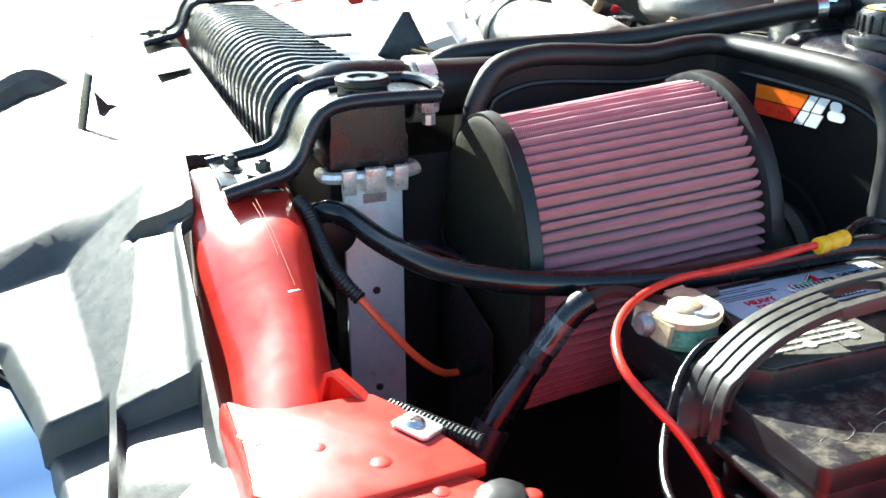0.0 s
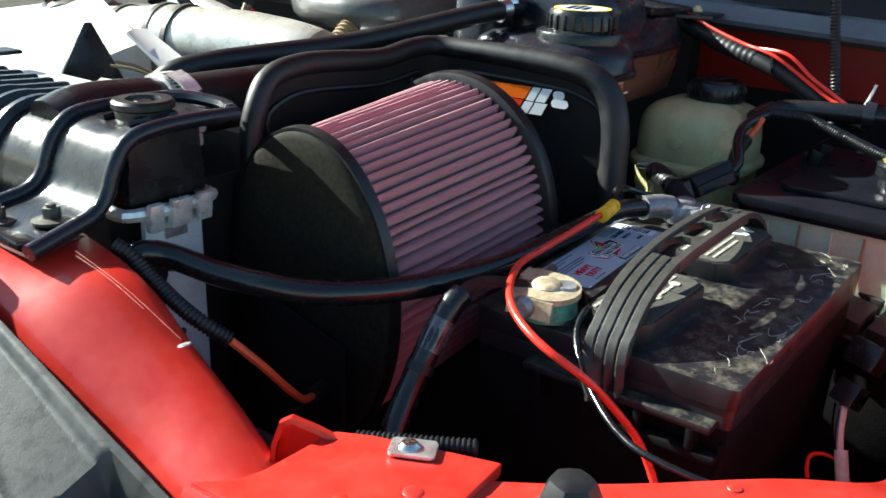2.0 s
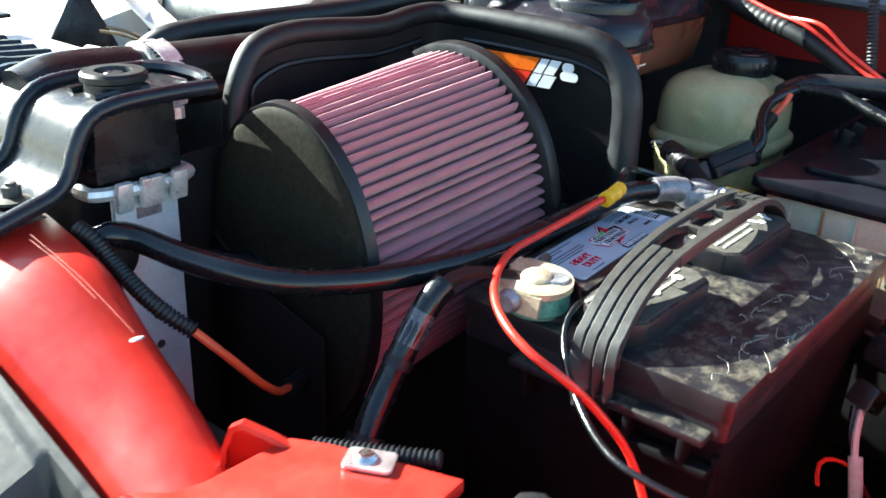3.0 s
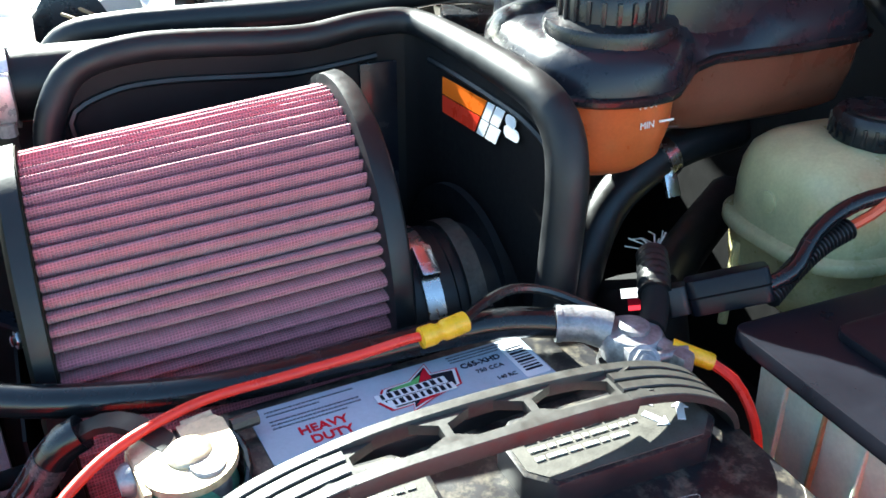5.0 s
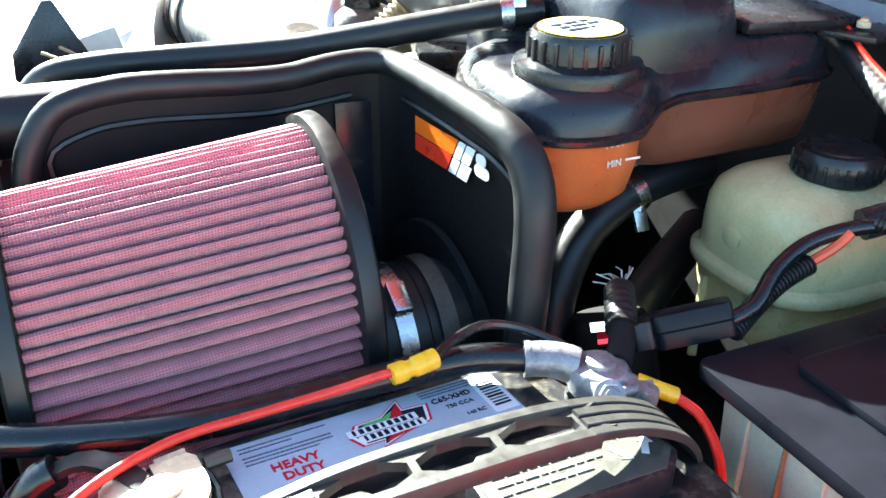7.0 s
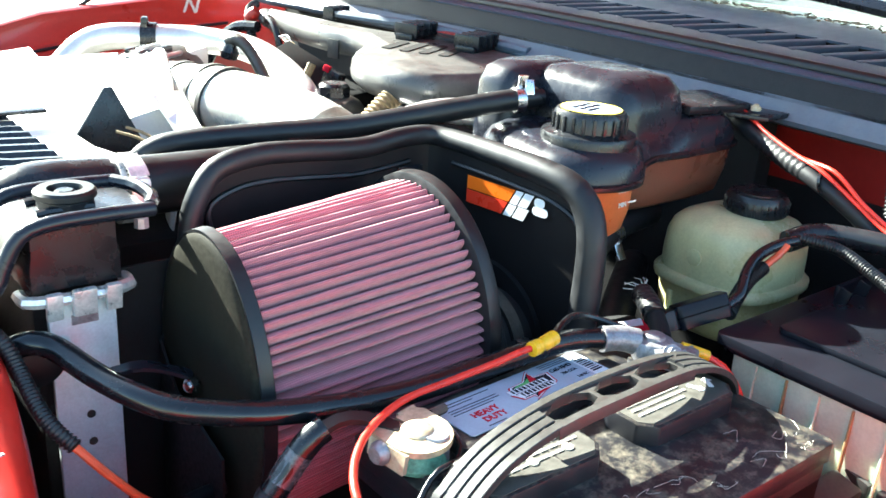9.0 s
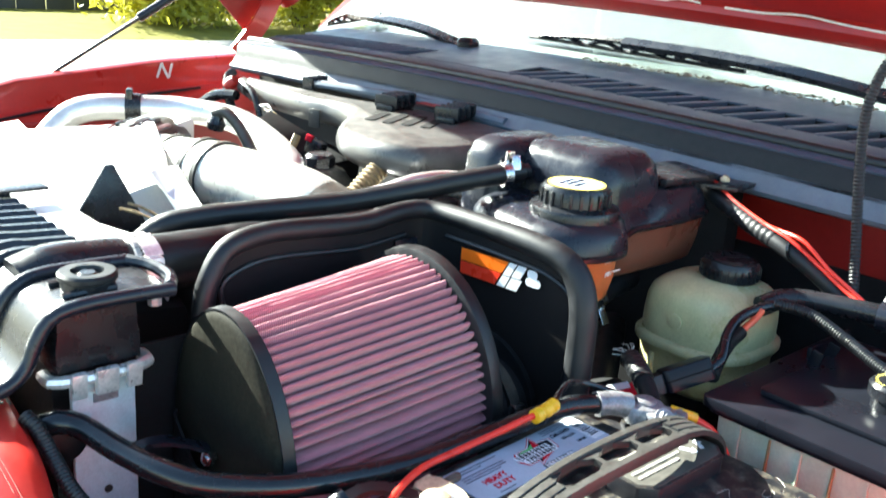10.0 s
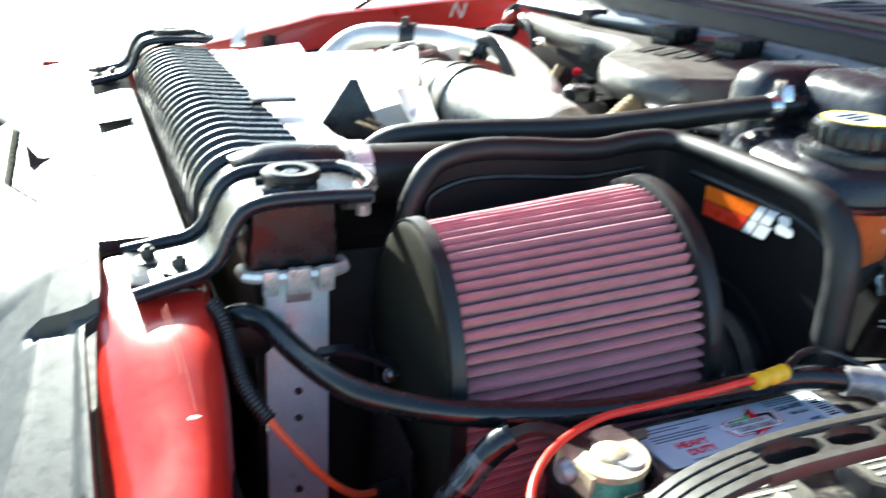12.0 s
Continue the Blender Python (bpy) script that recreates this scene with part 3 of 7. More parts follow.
def core_support():
    """The red brace from the radiator bracket down to the fender's front corner."""
    c = thing("core_support", "red painted radiator support brace, scratched and chipped", "brace", (-0.37, 0.15, 0.9))
    outer = smooth_path([(-0.396, 0.315, 1.188), (-0.400, 0.256, 1.182), (-0.404, 0.215, 1.165), (-0.406, 0.170, 1.146), (-0.406, 0.130, 1.127), (-0.406, 0.094, 1.111), (-0.411, 0.040, 1.096), (-0.415, 0.0, 1.088)], 0.012)
    inner = smooth_path([(-0.318, 0.315, 1.192), (-0.322, 0.240, 1.186), (-0.326, 0.175, 1.174), (-0.333, 0.124, 1.150), (-0.341, 0.070, 1.129), (-0.350, 0.020, 1.107), (-0.355, -0.02, 1.092)], 0.012)
    n = 26
    pick = lambda p, k: p[min(len(p) - 1, round(k * (len(p) - 1) / n))]
    rows = []
    for k in range(n + 1):
        o, i = pick(outer, k), pick(inner, k)
        crown = 0.011 * lerp_list(0.5 * (o.y + i.y), [0.19, 0.245], [1, 0])
        row = [tuple(o + Vector((-0.003, 0, -0.05))), tuple(o + Vector((0, 0, -0.008))), tuple(o + Vector((0.004, 0, -0.001)))]
        for j in range(1, 7):
            w = j / 7
            row.append(tuple(o.lerp(i, w) + Vector((0, 0, crown * math.sin(math.pi * w)))))
        row += [tuple(i + Vector((-0.004, 0, -0.001))), tuple(i + Vector((0.002, 0, -0.009))), tuple(i + Vector((0.008, 0.004, -0.05))), tuple(i + Vector((0.012, 0.004, -0.20)))]
        rows.append(row)
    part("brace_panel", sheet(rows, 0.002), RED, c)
    part("foam_strip", corrugated([(-0.4065, 0.185, 1.128), (-0.4075, 0.144, 1.108), (-0.410, 0.085, 1.085)], 0.0014, 0.003, 0.3, 5), FOAM, c, "crumbling tan foam strip")
    for a, b, cc in (((-0.356, 0.205, 1.1915), (-0.352, 0.16, 1.1775), (-0.349, 0.112, 1.1572)), ((-0.359, 0.20, 1.1905), (-0.356, 0.172, 1.1825), (-0.354, 0.14, 1.1705))):
        part("scratch", sweep([a, b, cc], 0.00022, 4), SCRATCH, c, "thin pale scratch")
    part("bare_chip", lathe([(0.0045, 0), (0.004, 0.0008), (0.001, 0.001)], (-0.351, 0.106, 1.1560), pose(0, 0, 0, -18), 9), ALU, c, "bare metal chip in the paint")
    for x, y, z in ((-0.378, 0.16, 1.1415), (-0.385, 0.13, 1.130), (-0.366, 0.09, 1.124)):
        part("paint_blister", lathe([(0.0042, 0), (0.0035, 0.0006), (0.001, 0.0009)], (x, y, z + 0.001), pose(0, 0, 0, -18), 12), RED, c)


core_support()


def front_cover():
    """The grained plastic sight shield ahead of the radiator: a flat deck whose near end folds down beside the brace into two stepped pockets."""
    c = thing("radiator_cover", "grey-black grained plastic cover ahead of the radiator, dusty and sunlit", "cover", (-0.45, 0.5, 1.0))
    step_1, step_2 = 0.089, 0.111
    ys = [-0.12 + 0.012 * k for k in range(15)] + [0.058 + 0.0025 * k for k in range(100)] + [0.31 + 0.02 * k for k in range(5)] + [0.42 + 0.04 * k for k in range(25)]
    slope = lambda x, y: 1.121 + 0.32 * (y - 0.093) + 0.35 * (x + 0.418)

    ridge = lambda y: 1.095 + 0.13 * (y - 0.10)

    def stepped(y, z, at, floor):
        """Below the step the pocket's floor runs on, flatter than the panel, until it meets it again."""
        return z + min(0.0, floor + 0.06 * (y - at) - z) * lerp_list(y, [at - 0.005, at], [1, 0])

    rows = []
    tab_edge = lambda x: lerp_list(x, [-0.452, -0.442, -0.419, -0.40, -0.38], [0.257, 0.257, 0.246, 0.240, 0.244])
    for y0 in ys:
        y = y0
        xin = lerp_list(y, [-0.12, 0.0, 0.10, 0.22, 0.236, 0.245, 0.26, 0.30, 0.332, 0.345, 0.365, 1.4], [-0.408, -0.411, -0.4105, -0.410, -0.409, -0.398, -0.396, -0.394, -0.393, -0.37, -0.318, -0.312])
        zin = lerp_list(y, [0.26, 0.30, 0.36, 1.4], [1.168, 1.176, 1.184, 1.187])
        valley = lerp_list(y, [-0.12, 0.10, 0.12, 0.161, 0.214, 0.30, 1.4], [-0.487, -0.471, -0.465, -0.454, -0.444, -0.430, -0.43])
        crest = lerp_list(y, [-0.12, 0.098, 0.15, 0.225, 0.29, 0.45, 1.4], [-0.494, -0.479, -0.483, -0.493, -0.50, -0.53, -0.56])
        front = lerp_list(y, [-0.12, 0.07, 0.143, 0.215, 0.26, 0.30, 0.36, 1.4], [-0.49, -0.512, -0.528, -0.549, -0.60, -0.68, -0.78, -0.82])
        front = min(front, crest - 0.01)
        xs = [(xin + (valley - xin) * k / 26, 0, k / 26) for k in range(26)] + [(valley + (crest - valley) * k / 12, 1, k / 12) for k in range(12)] + [(crest + (front - crest) * k / 16, 2, k / 16) for k in range(17)]
        near = lerp_list(y, [0.30, 0.36], [1, 0])
        row = []
        for j, (x, zone, w) in enumerate(xs):
            y = y0 + (tab_edge(x) - 0.25) * math.exp(-(((y0 - 0.249) / 0.035) ** 2))
            fold = lerp_list(y, [0.20, 0.26], [1, 0])
            if zone == 0:
                z = slope(x, y) + fold * lerp_list(w, [0, 0.14, 0.22, 0.9, 1], [0.006, 0.006, 0.0, -0.001, 0.0])
                deep = lerp_list(w, [0.13, 0.19, 0.92, 0.98], [0, 1, 1, 0])
                z += (stepped(y, z, step_1, 1.093 + 0.22 * (x + 0.445)) - z) * deep
            elif zone == 1:
                z = slope(valley, y) + (ridge(y) - slope(valley, y)) * w
                deep = lerp_list(w, [0.6, 0.95], [0, 1])
                z += (stepped(y, z, step_2, 1.075) - z) * deep
            else:
                z = ridge(y) - 0.28 * (crest - x) - 0.3 * max(0, crest - x - 0.08)
                z = stepped(y, z, step_2, 1.075 - 0.28 * (crest - x))
                z -= 0.010 * lerp_list(w, [0.85, 1.0], [0, 1]) * near
            lift = lerp_list(x, [-0.452, -0.40], [0.0, 0.010])
            z += lift * lerp_list(y0, [0.248, 0.2505], [0, 1])
            z -= 0.009 * lerp_list(y0, [0.234, 0.242, 0.248, 0.2505], [0, 1, 1, 0]) * lerp_list(x, [-0.450, -0.442, -0.426, -0.418], [0, 1, 1, 0])
            far = zin - 0.22 * max(0, xin - x - 0.02) - 0.16 * max(0, crest - x) - 0.6 * max(0, crest - x - 0.09)
            z = far + (z - far) * near
            if j == 0:
                z -= 0.010
            row.append((x, y, z))
        rows.append(row)
    part("cover_panel", sheet(rows, 0.003), COVER, c, smooth=40)
    part("notch", box((0.045, 0.10, 0.003), (-0.355, 0.85, 1.188), 0.001, pose(0, 0, 0, 0, -8)), VOID, c, "dark slot in the cover")
    for y in (0.55, 0.74):
        part("torn_slit", slab([(0, 0), (0.012, 0.004), (0.03, 0.002), (0.013, 0.008)], 0, 0.0008, m=pose(-0.40, y, 1.1815, 0, -12, 40)), VOID, c)


front_cover()


def grille_parts():
    g = thing("grille_surround", "broken black plastic grille surround leaning at the truck's nose", "grille", (-0.55, 0.85, 1.0))
    part("upright_blade", box((0.005, 0.022, 0.12), (-0.475, 0.66, 1.16), 0.002, pose(0, 0, 0, 8, 12, 20)), BLACK, g)
    part("torn_bracket", slab([(0, 0), (0.05, -0.01), (0.06, 0.02), (0.02, 0.03), (0.01, 0.05)], 0, 0.004, m=pose(-0.455, 0.70, 1.14, 60, 0, 30)), DARK_METAL, g)
    part("mesh_roll", sweep([(-0.60, 0.98, 1.12), (-0.54, 1.0, 1.145), (-0.49, 0.98, 1.12)], 0.03, 9), DARK_METAL, g)
    part("pale_panel", sheet([[(-0.75, y, 1.02), (-0.66, y, 1.07), (-0.56, y, 1.09), (-0.50, y, 1.075)] for y in (0.35, 0.5, 0.7, 0.95)], 0.004), SHROUD, g, "sun-bleached pale panel")
    lamp = thing("headlamp", "headlamp with the blue sky reflection tinted into its mirror face", "headlamp", (-0.60, 0.1, 0.9))
    rows = []
    for i in range(13):
        y = -0.12 + 0.38 * i / 12
        edge_x = lerp_list(y, [-0.12, 0.07, 0.143, 0.215, 0.28], [-0.480, -0.504, -0.520, -0.540, -0.60])
        edge_z = lerp_list(y, [-0.12, 0.07, 0.10, 0.14, 0.28], [1.044, 1.052, 1.058, 1.068, 1.076])
        rows.append([(edge_x - 0.03 * j, y, edge_z - 0.004 * j) for j in range(9)])
    # Tinted mirror sheet in place of a clear lens that reflects sky.
    part("lamp_face", sheet(rows, 0.004), LENS, lamp)
    part("lamp_rim", sweep([row[0] for row in rows], 0.003, 8), BLACK, lamp, "black lamp rim")


grille_parts()


# ---- radiator and its bracket ----
def radiator():
    r = thing("radiator", "black plastic and aluminium radiator with a ribbed top tank", "radiator", (-0.25, 0.72, 0.6))
    part("core", box((0.06, 0.86, 0.56), (-0.248, 0.72, 0.90), 0.004), CORE, r)
    part("end_tank", loft([[(-0.255 + 0.036 * sx * k, 0.262 + dy, z) for sx, dy in ((-1, -0.010), (-0.92, -0.018), (0.92, -0.018), (1, -0.010), (1, 0.05), (-1, 0.05))] for z, k in ((1.196, 1.0), (1.215, 1.0), (1.222, 0.95), (1.247, 0.93))]), BLACK, r)
    plate = part("end_plate", box((0.051, 0.006, 0.30), (-0.253, 0.246, 1.035), 0.0015), ALU_PLATE, r, "stained aluminium end plate")
    for z in (1.085, 1.06, 0.99):
        part("punch_mark", lathe([(0.0035, 0), (0.0035, 0.001), (0.002, 0.0012)], (-0.253, 0.2432, z), pose(0, 0, 0, 90), 10), DARK_METAL, plate)
    part("header_rail", sweep([(-0.293, 0.262, 1.189), (-0.290, 0.244, 1.189), (-0.254, 0.2385, 1.189), (-0.217, 0.244, 1.189), (-0.214, 0.262, 1.189)], 0.0052, 8), HEADER, r)
    part("gap_sheet", box((0.070, 0.004, 0.42), (-0.192, 0.266, 0.985), 0.001), VOID, r, "near-black sheet closing the gap beside the radiator")
    for x, w in ((-0.276, 0.012), (-0.254, 0.018), (-0.232, 0.012)):
        part("crimp_tab", box((w, 0.006, 0.022), (x, 0.2330, 1.187), 0.0018, pose(0, 0, 0, 8)), HEADER, r)
    part("label_tag", box((0.02, 0.001, 0.008), (-0.252, 0.2425, 1.169), 0.0), LEAD, r)
    prof = []
    for k in range(12):
        a = radians(180 - 9.5 * k)
        prof.append((-0.262 + 0.050 * math.cos(a), 1.205 + 0.046 * math.sin(a)))
    prof = [(-0.312, 1.165)] + prof + [(-0.205, 1.247), (-0.20, 1.236)]
    part("tank_shell", sheet([[(x + 0.004, y, z - 0.006) for x, z in prof] for y in (0.33, 0.5, 0.7, 0.9, 1.08)], 0.004), BLACK, r)
    for k in range(24):
        y = 0.398 + 0.0265 * k
        rows = [[(x, y + dy, z) for x, z in prof] for dy in (-0.0045, -0.003, 0.003, 0.0045)]
        rows[0] = [(x + 0.003, y, z - 0.006) for (x, z), y in zip(prof, [y - 0.0055] * len(prof))]
        rows[-1] = [(x + 0.003, y, z - 0.006) for (x, z), y in zip(prof, [y + 0.0055] * len(prof))]
        part("rib", sheet(rows, 0.001), BLACK_GLOSS, r)
    part("tank_end", sweep([(-0.275, 0.352, 1.228), (-0.25, 0.352, 1.236), (-0.205, 0.345, 1.238), (-0.178, 0.34, 1.236)], lambda s: 0.030 - 0.05 * min(s, 0.1), 16), BLACK, r)
    part("rear_ledge", box((0.045, 0.72, 0.006), (-0.175, 0.72, 1.232), 0.002), SHROUD, r, "pale shroud ledge")
    for y in (0.60,):
        part("latch_hook", box((0.05, 0.03, 0.004), (-0.195, y, 1.2535), 0.001), BLACK, r)
    part("support_strut", sweep([(-0.165, 0.46, 1.236), (-0.15, 0.40, 1.235), (-0.175, 0.355, 1.242)], 0.008, 8), SHROUD, r)


radiator()


def bracket(at_y, flip, label):
    """Moulded mounting bracket: a platform with a rubber bushing, a swept step and a bolted foot between two raised rails."""
    b = thing("radiator_bracket", label, "bracket", (-0.30, at_y, 1.19), "radiator brackets")
    side = [(-0.198, 1.2505), (-0.240, 1.2515), (-0.275, 1.2505), (-0.294, 1.244), (-0.305, 1.228), (-0.312, 1.211), (-0.324, 1.2000), (-0.345, 1.1950), (-0.376, 1.1885)]
    path = [Vector((x, 0, z)) for x, z in side]
    fine = smooth_path(path, 0.006)
    half = 0.039
    wide = lambda x: half + 0.008 * lerp_list(x, [-0.376, -0.312], [1, 0])
    rows = [[(p.x, at_y + flip * w * wide(p.x), p.z) for w in (-1, -0.4, 0.4, 1)] for p in fine]
    part("plate", sheet(rows, 0.003), BLACK, b)
    for s in (-1, 1):
        part("rail", sweep([(p.x, at_y + s * (wide(p.x) + 0.001 + (0.002 if p.x > -0.28 else 0)), p.z + 0.0015) for p in path], 0.0058, 10), BLACK_GLOSS, b)
    part("nose_rail", sweep([(-0.200, at_y + half, 1.2535), (-0.190, at_y + 0.02, 1.2535), (-0.188, at_y, 1.2535), (-0.190, at_y - 0.02, 1.2535), (-0.200, at_y - half, 1.2535)], 0.0055, 8), BLACK_GLOSS, b)
    for w in (-0.016, 0.014):
        part("stiffening_bead", sweep([(p.x, at_y + w, p.z + 0.001) for p in fine[6:14]], 0.0035, 8), BLACK, b)
    cap = part("bushing", lathe([(0.026, 1.252), (0.026, 1.257), (0.021, 1.2585), (0.0205, 1.265), (0.023, 1.2665), (0.023, 1.2705), (0.021, 1.2725), (0.013, 1.2725), (0.0115, 1.268), (0.011, 1.262)], (-0.250, at_y, -0.008), seg=36), RUBBER, b, "round black rubber bushing")
    part("pin", lathe([(0.0085, 1.262), (0.0085, 1.269), (0.006, 1.271)], (-0.250, at_y, -0.008), seg=16), BLACK, cap)
    for x, y, z in ((-0.360, at_y + 0.019, 1.1915), (-0.340, at_y - 0.017, 1.1955)):
        hex_bolt("bolt", (x, y, z), (0, 0.05, 1), 0.0062, 0.010, b, DARK_METAL, 0.014)
    part("skirt", box((0.055, 0.07, 0.006), (-0.350, at_y, 1.1865), 0.002, pose(0, 0, 0, 0, 11)), BLACK, b)


bracket(0.274, 1, "black moulded radiator bracket with rubber bushing and two bolts")
bracket(1.105, 1, "black moulded radiator bracket with rubber bushing, far end")

part_hose = thing("radiator_hose", "thick black rubber upper radiator hose with a worm clamp", "hose", (-0.1, 0.34, 1.24))
part("hose_tube", sweep([(-0.215, 0.347, 1.236), (-0.18, 0.343, 1.236), (-0.10, 0.345, 1.234), (-0.03, 0.36, 1.228), (0.03, 0.41, 1.20), (0.06, 0.48, 1.15)], 0.0265, 20), RUBBER, part_hose)
band = part("worm_clamp", lathe([(0.0276, -0.0085), (0.0305, -0.0085), (0.0305, 0.0085), (0.0276, 0.0085)], (-0.180, 0.342, 1.236), pose(0, 0, 0, 0, 90, -3), 36), HEADER, part_hose)
for k in range(9):
    a = radians(100 + 7 * k)
    part("band_slot", box((0.011, 0.0016, 0.0012), m=Matrix.Translation((-0.180, 0.342, 1.236)) @ pose(0, 0, 0, math.degrees(a) - 90) @ pose(0, 0, 0.0306)), DARK_METAL, band)
part("screw_housing", box((0.018, 0.014, 0.034), (-0.180, 0.308, 1.238), 0.004), HEADER, band)
part("screw_head", lathe([(0.0065, 0), (0.0065, 0.009), (0.004, 0.010)], (-0.180, 0.307, 1.211), seg=8), HEADER, band)
part("band_tail", sweep([(-0.180, 0.330, 1.268), (-0.179, 0.316, 1.263), (-0.179, 0.306, 1.256)], 0.004, section=[(-0.008, -0.0006), (0.008, -0.0006), (0.008, 0.0006), (-0.008, 0.0006)], up=(0, -1, 0.4)), HEADER, band)


# ---- air filter and heat shield ----
FILTER_A = ((-0.178, 0.178, 1.115), 0.086, 0.127)
FILTER_B = ((0.023, 0.186, 1.133), 0.105, 0.124)


def oval(x, k, grow=0.0, n=72):
    """A ring of the filter's oval at x, from its small end to its large end."""
    (xa, ya, za), aa, ba = FILTER_A
    (xb, yb, zb), ab, bb = FILTER_B
    w = (x - xa) / (xb - xa)
    cy, cz, a, b = ya + (yb - ya) * w, za + (zb - za) * w, aa + (ab - aa) * w + grow, ba + (bb - ba) * w + grow
    return [(x, cy + a * math.cos(2 * math.pi * i / n) * k, cz + b * math.sin(2 * math.pi * i / n) * k) for i in range(n)]


def air_filter():
    f = thing("air_filter", "oval tapered air filter with pink-red pleated gauze and black rubber ends", "air filter", (-0.07, 0.18, 1.0))
    pleats, per = 78, 12
    n = pleats * per
    bm = bmesh.new()
    uvl = bm.loops.layers.uv.new("UVMap")
    rings = []
    rnd = random.Random(8)
    wob = [rnd.uniform(-1, 1) for _ in range(pleats)]
    bent = [rnd.uniform(-1, 1) for _ in range(pleats)]
    (xa, ya, za), aa, ba = FILTER_A
    (xb, yb, zb), ab, bb = FILTER_B
    steps = 26
    for j in range(steps + 1):
        w = j / steps
        x = xa + (xb - xa) * w
        ring, u = [], 0.0
        last = None
        for i in range(n):
            k, ph = divmod(i, per)
            nxt = (k + 1) % pleats
            q = 0.5 - 0.5 * math.cos(math.pi * ph / per)
            mixed = lambda l: l[k] * (1 - q) + l[nxt] * q
            bow = 0.16 * mixed(bent) * math.sin(math.pi * w) + 0.16 * mixed(wob)
            th = 2 * math.pi * (k + q + bow * 0.9) / pleats
            # round-topped fold with a narrow, deep valley
            fold = 0.017 * max(0.0, 1 - abs(2 * q - 1) ** 2.0) ** 0.60 - 0.017
            a, b = aa + (ab - aa) * w + fold, ba + (bb - ba) * w + fold
            p = Vector((x, ya + (yb - ya) * w + a * math.cos(th), za + (zb - za) * w + b * math.sin(th)))
            if last is not None:
                u += (p - last).length
            last = p
            ring.append((bm.verts.new(p), u))
        rings.append((ring, (xb - xa) * w))
    for (ra, va), (rb, vb) in zip(rings, rings[1:]):
        for i in range(n):
            i2 = (i + 1) % n
            face = bm.faces.new((ra[i][0], ra[i2][0], rb[i2][0], rb[i][0]))
            us = (ra[i][1], ra[i2][1] if i2 else ra[i][1] + 0.002, rb[i2][1] if i2 else rb[i][1] + 0.002, rb[i][1])
            for loop, uu, vv in zip(face.loops, us, (va, va, vb, vb)):
                loop[uvl].uv = (uu, vv)
    part("pleated_gauze", bm, PLEAT, f, smooth=80)
    cap = loft([oval(-0.171, 1, 0.0015), oval(-0.1715, 1, 0.0040), oval(-0.180, 1, 0.0040), oval(-0.1835, 1, 0.0015), oval(-0.1855, 1, -0.003), oval(-0.186, 0.86), oval(-0.1862, 0.4)])
    part("end_cap", cap, CAPMAT, f, "speckled black end cap", smooth=50)
    part("end_rim", loft([oval(-0.1725, 1, 0.0050), oval(-0.1825, 1, 0.0050), oval(-0.1825, 1, 0.0030), oval(-0.1725, 1, 0.0030), oval(-0.1725, 1, 0.0050)], False), RUBBER, f)
    rim = loft([oval(0.0175, 1, 0.001), oval(0.019, 1, 0.0060), oval(0.030, 1, 0.0065), oval(0.0325, 1, 0.004), oval(0.034, 0.9), oval(0.036, 0.6)])
    part("base_rim", rim, RUBBER, f, smooth=50)
    neck_c = Vector((0.082, 0.172, 1.090))
    m = basis(neck_c, (0, 0, 1), (1, 0, 0))
    part("neck", lathe([(0.056, -0.055), (0.056, 0.0), (0.054, 0.002), (0.054, 0.05)], m=m, seg=40), RUBBER, f)
    for s, g in ((-0.017, 0.0), (0.015, 0.0)):
        c = part("worm_clamp", lathe([(0.0563, s - 0.0065), (0.0581, s - 0.0065), (0.0581, s + 0.0065), (0.0563, s + 0.0065)], m=m, seg=48), STEEL if s < 0 else DARK_METAL, f)
        part("screw_housing", box((0.014, 0.012, 0.026), Vector((neck_c.x + s, neck_c.y - 0.055 if s > 0 else neck_c.y - 0.030, neck_c.z + 0.012 if s > 0 else neck_c.z + 0.050)), 0.003, pose(0, 0, 0, 0 if s > 0 else -62)), STEEL, c)
    hex_bolt("stud_bolt", (-0.190, 0.186, 1.120), (-1, -0.3, 0.1), 0.0065, 0.007, f, STEEL)


air_filter()


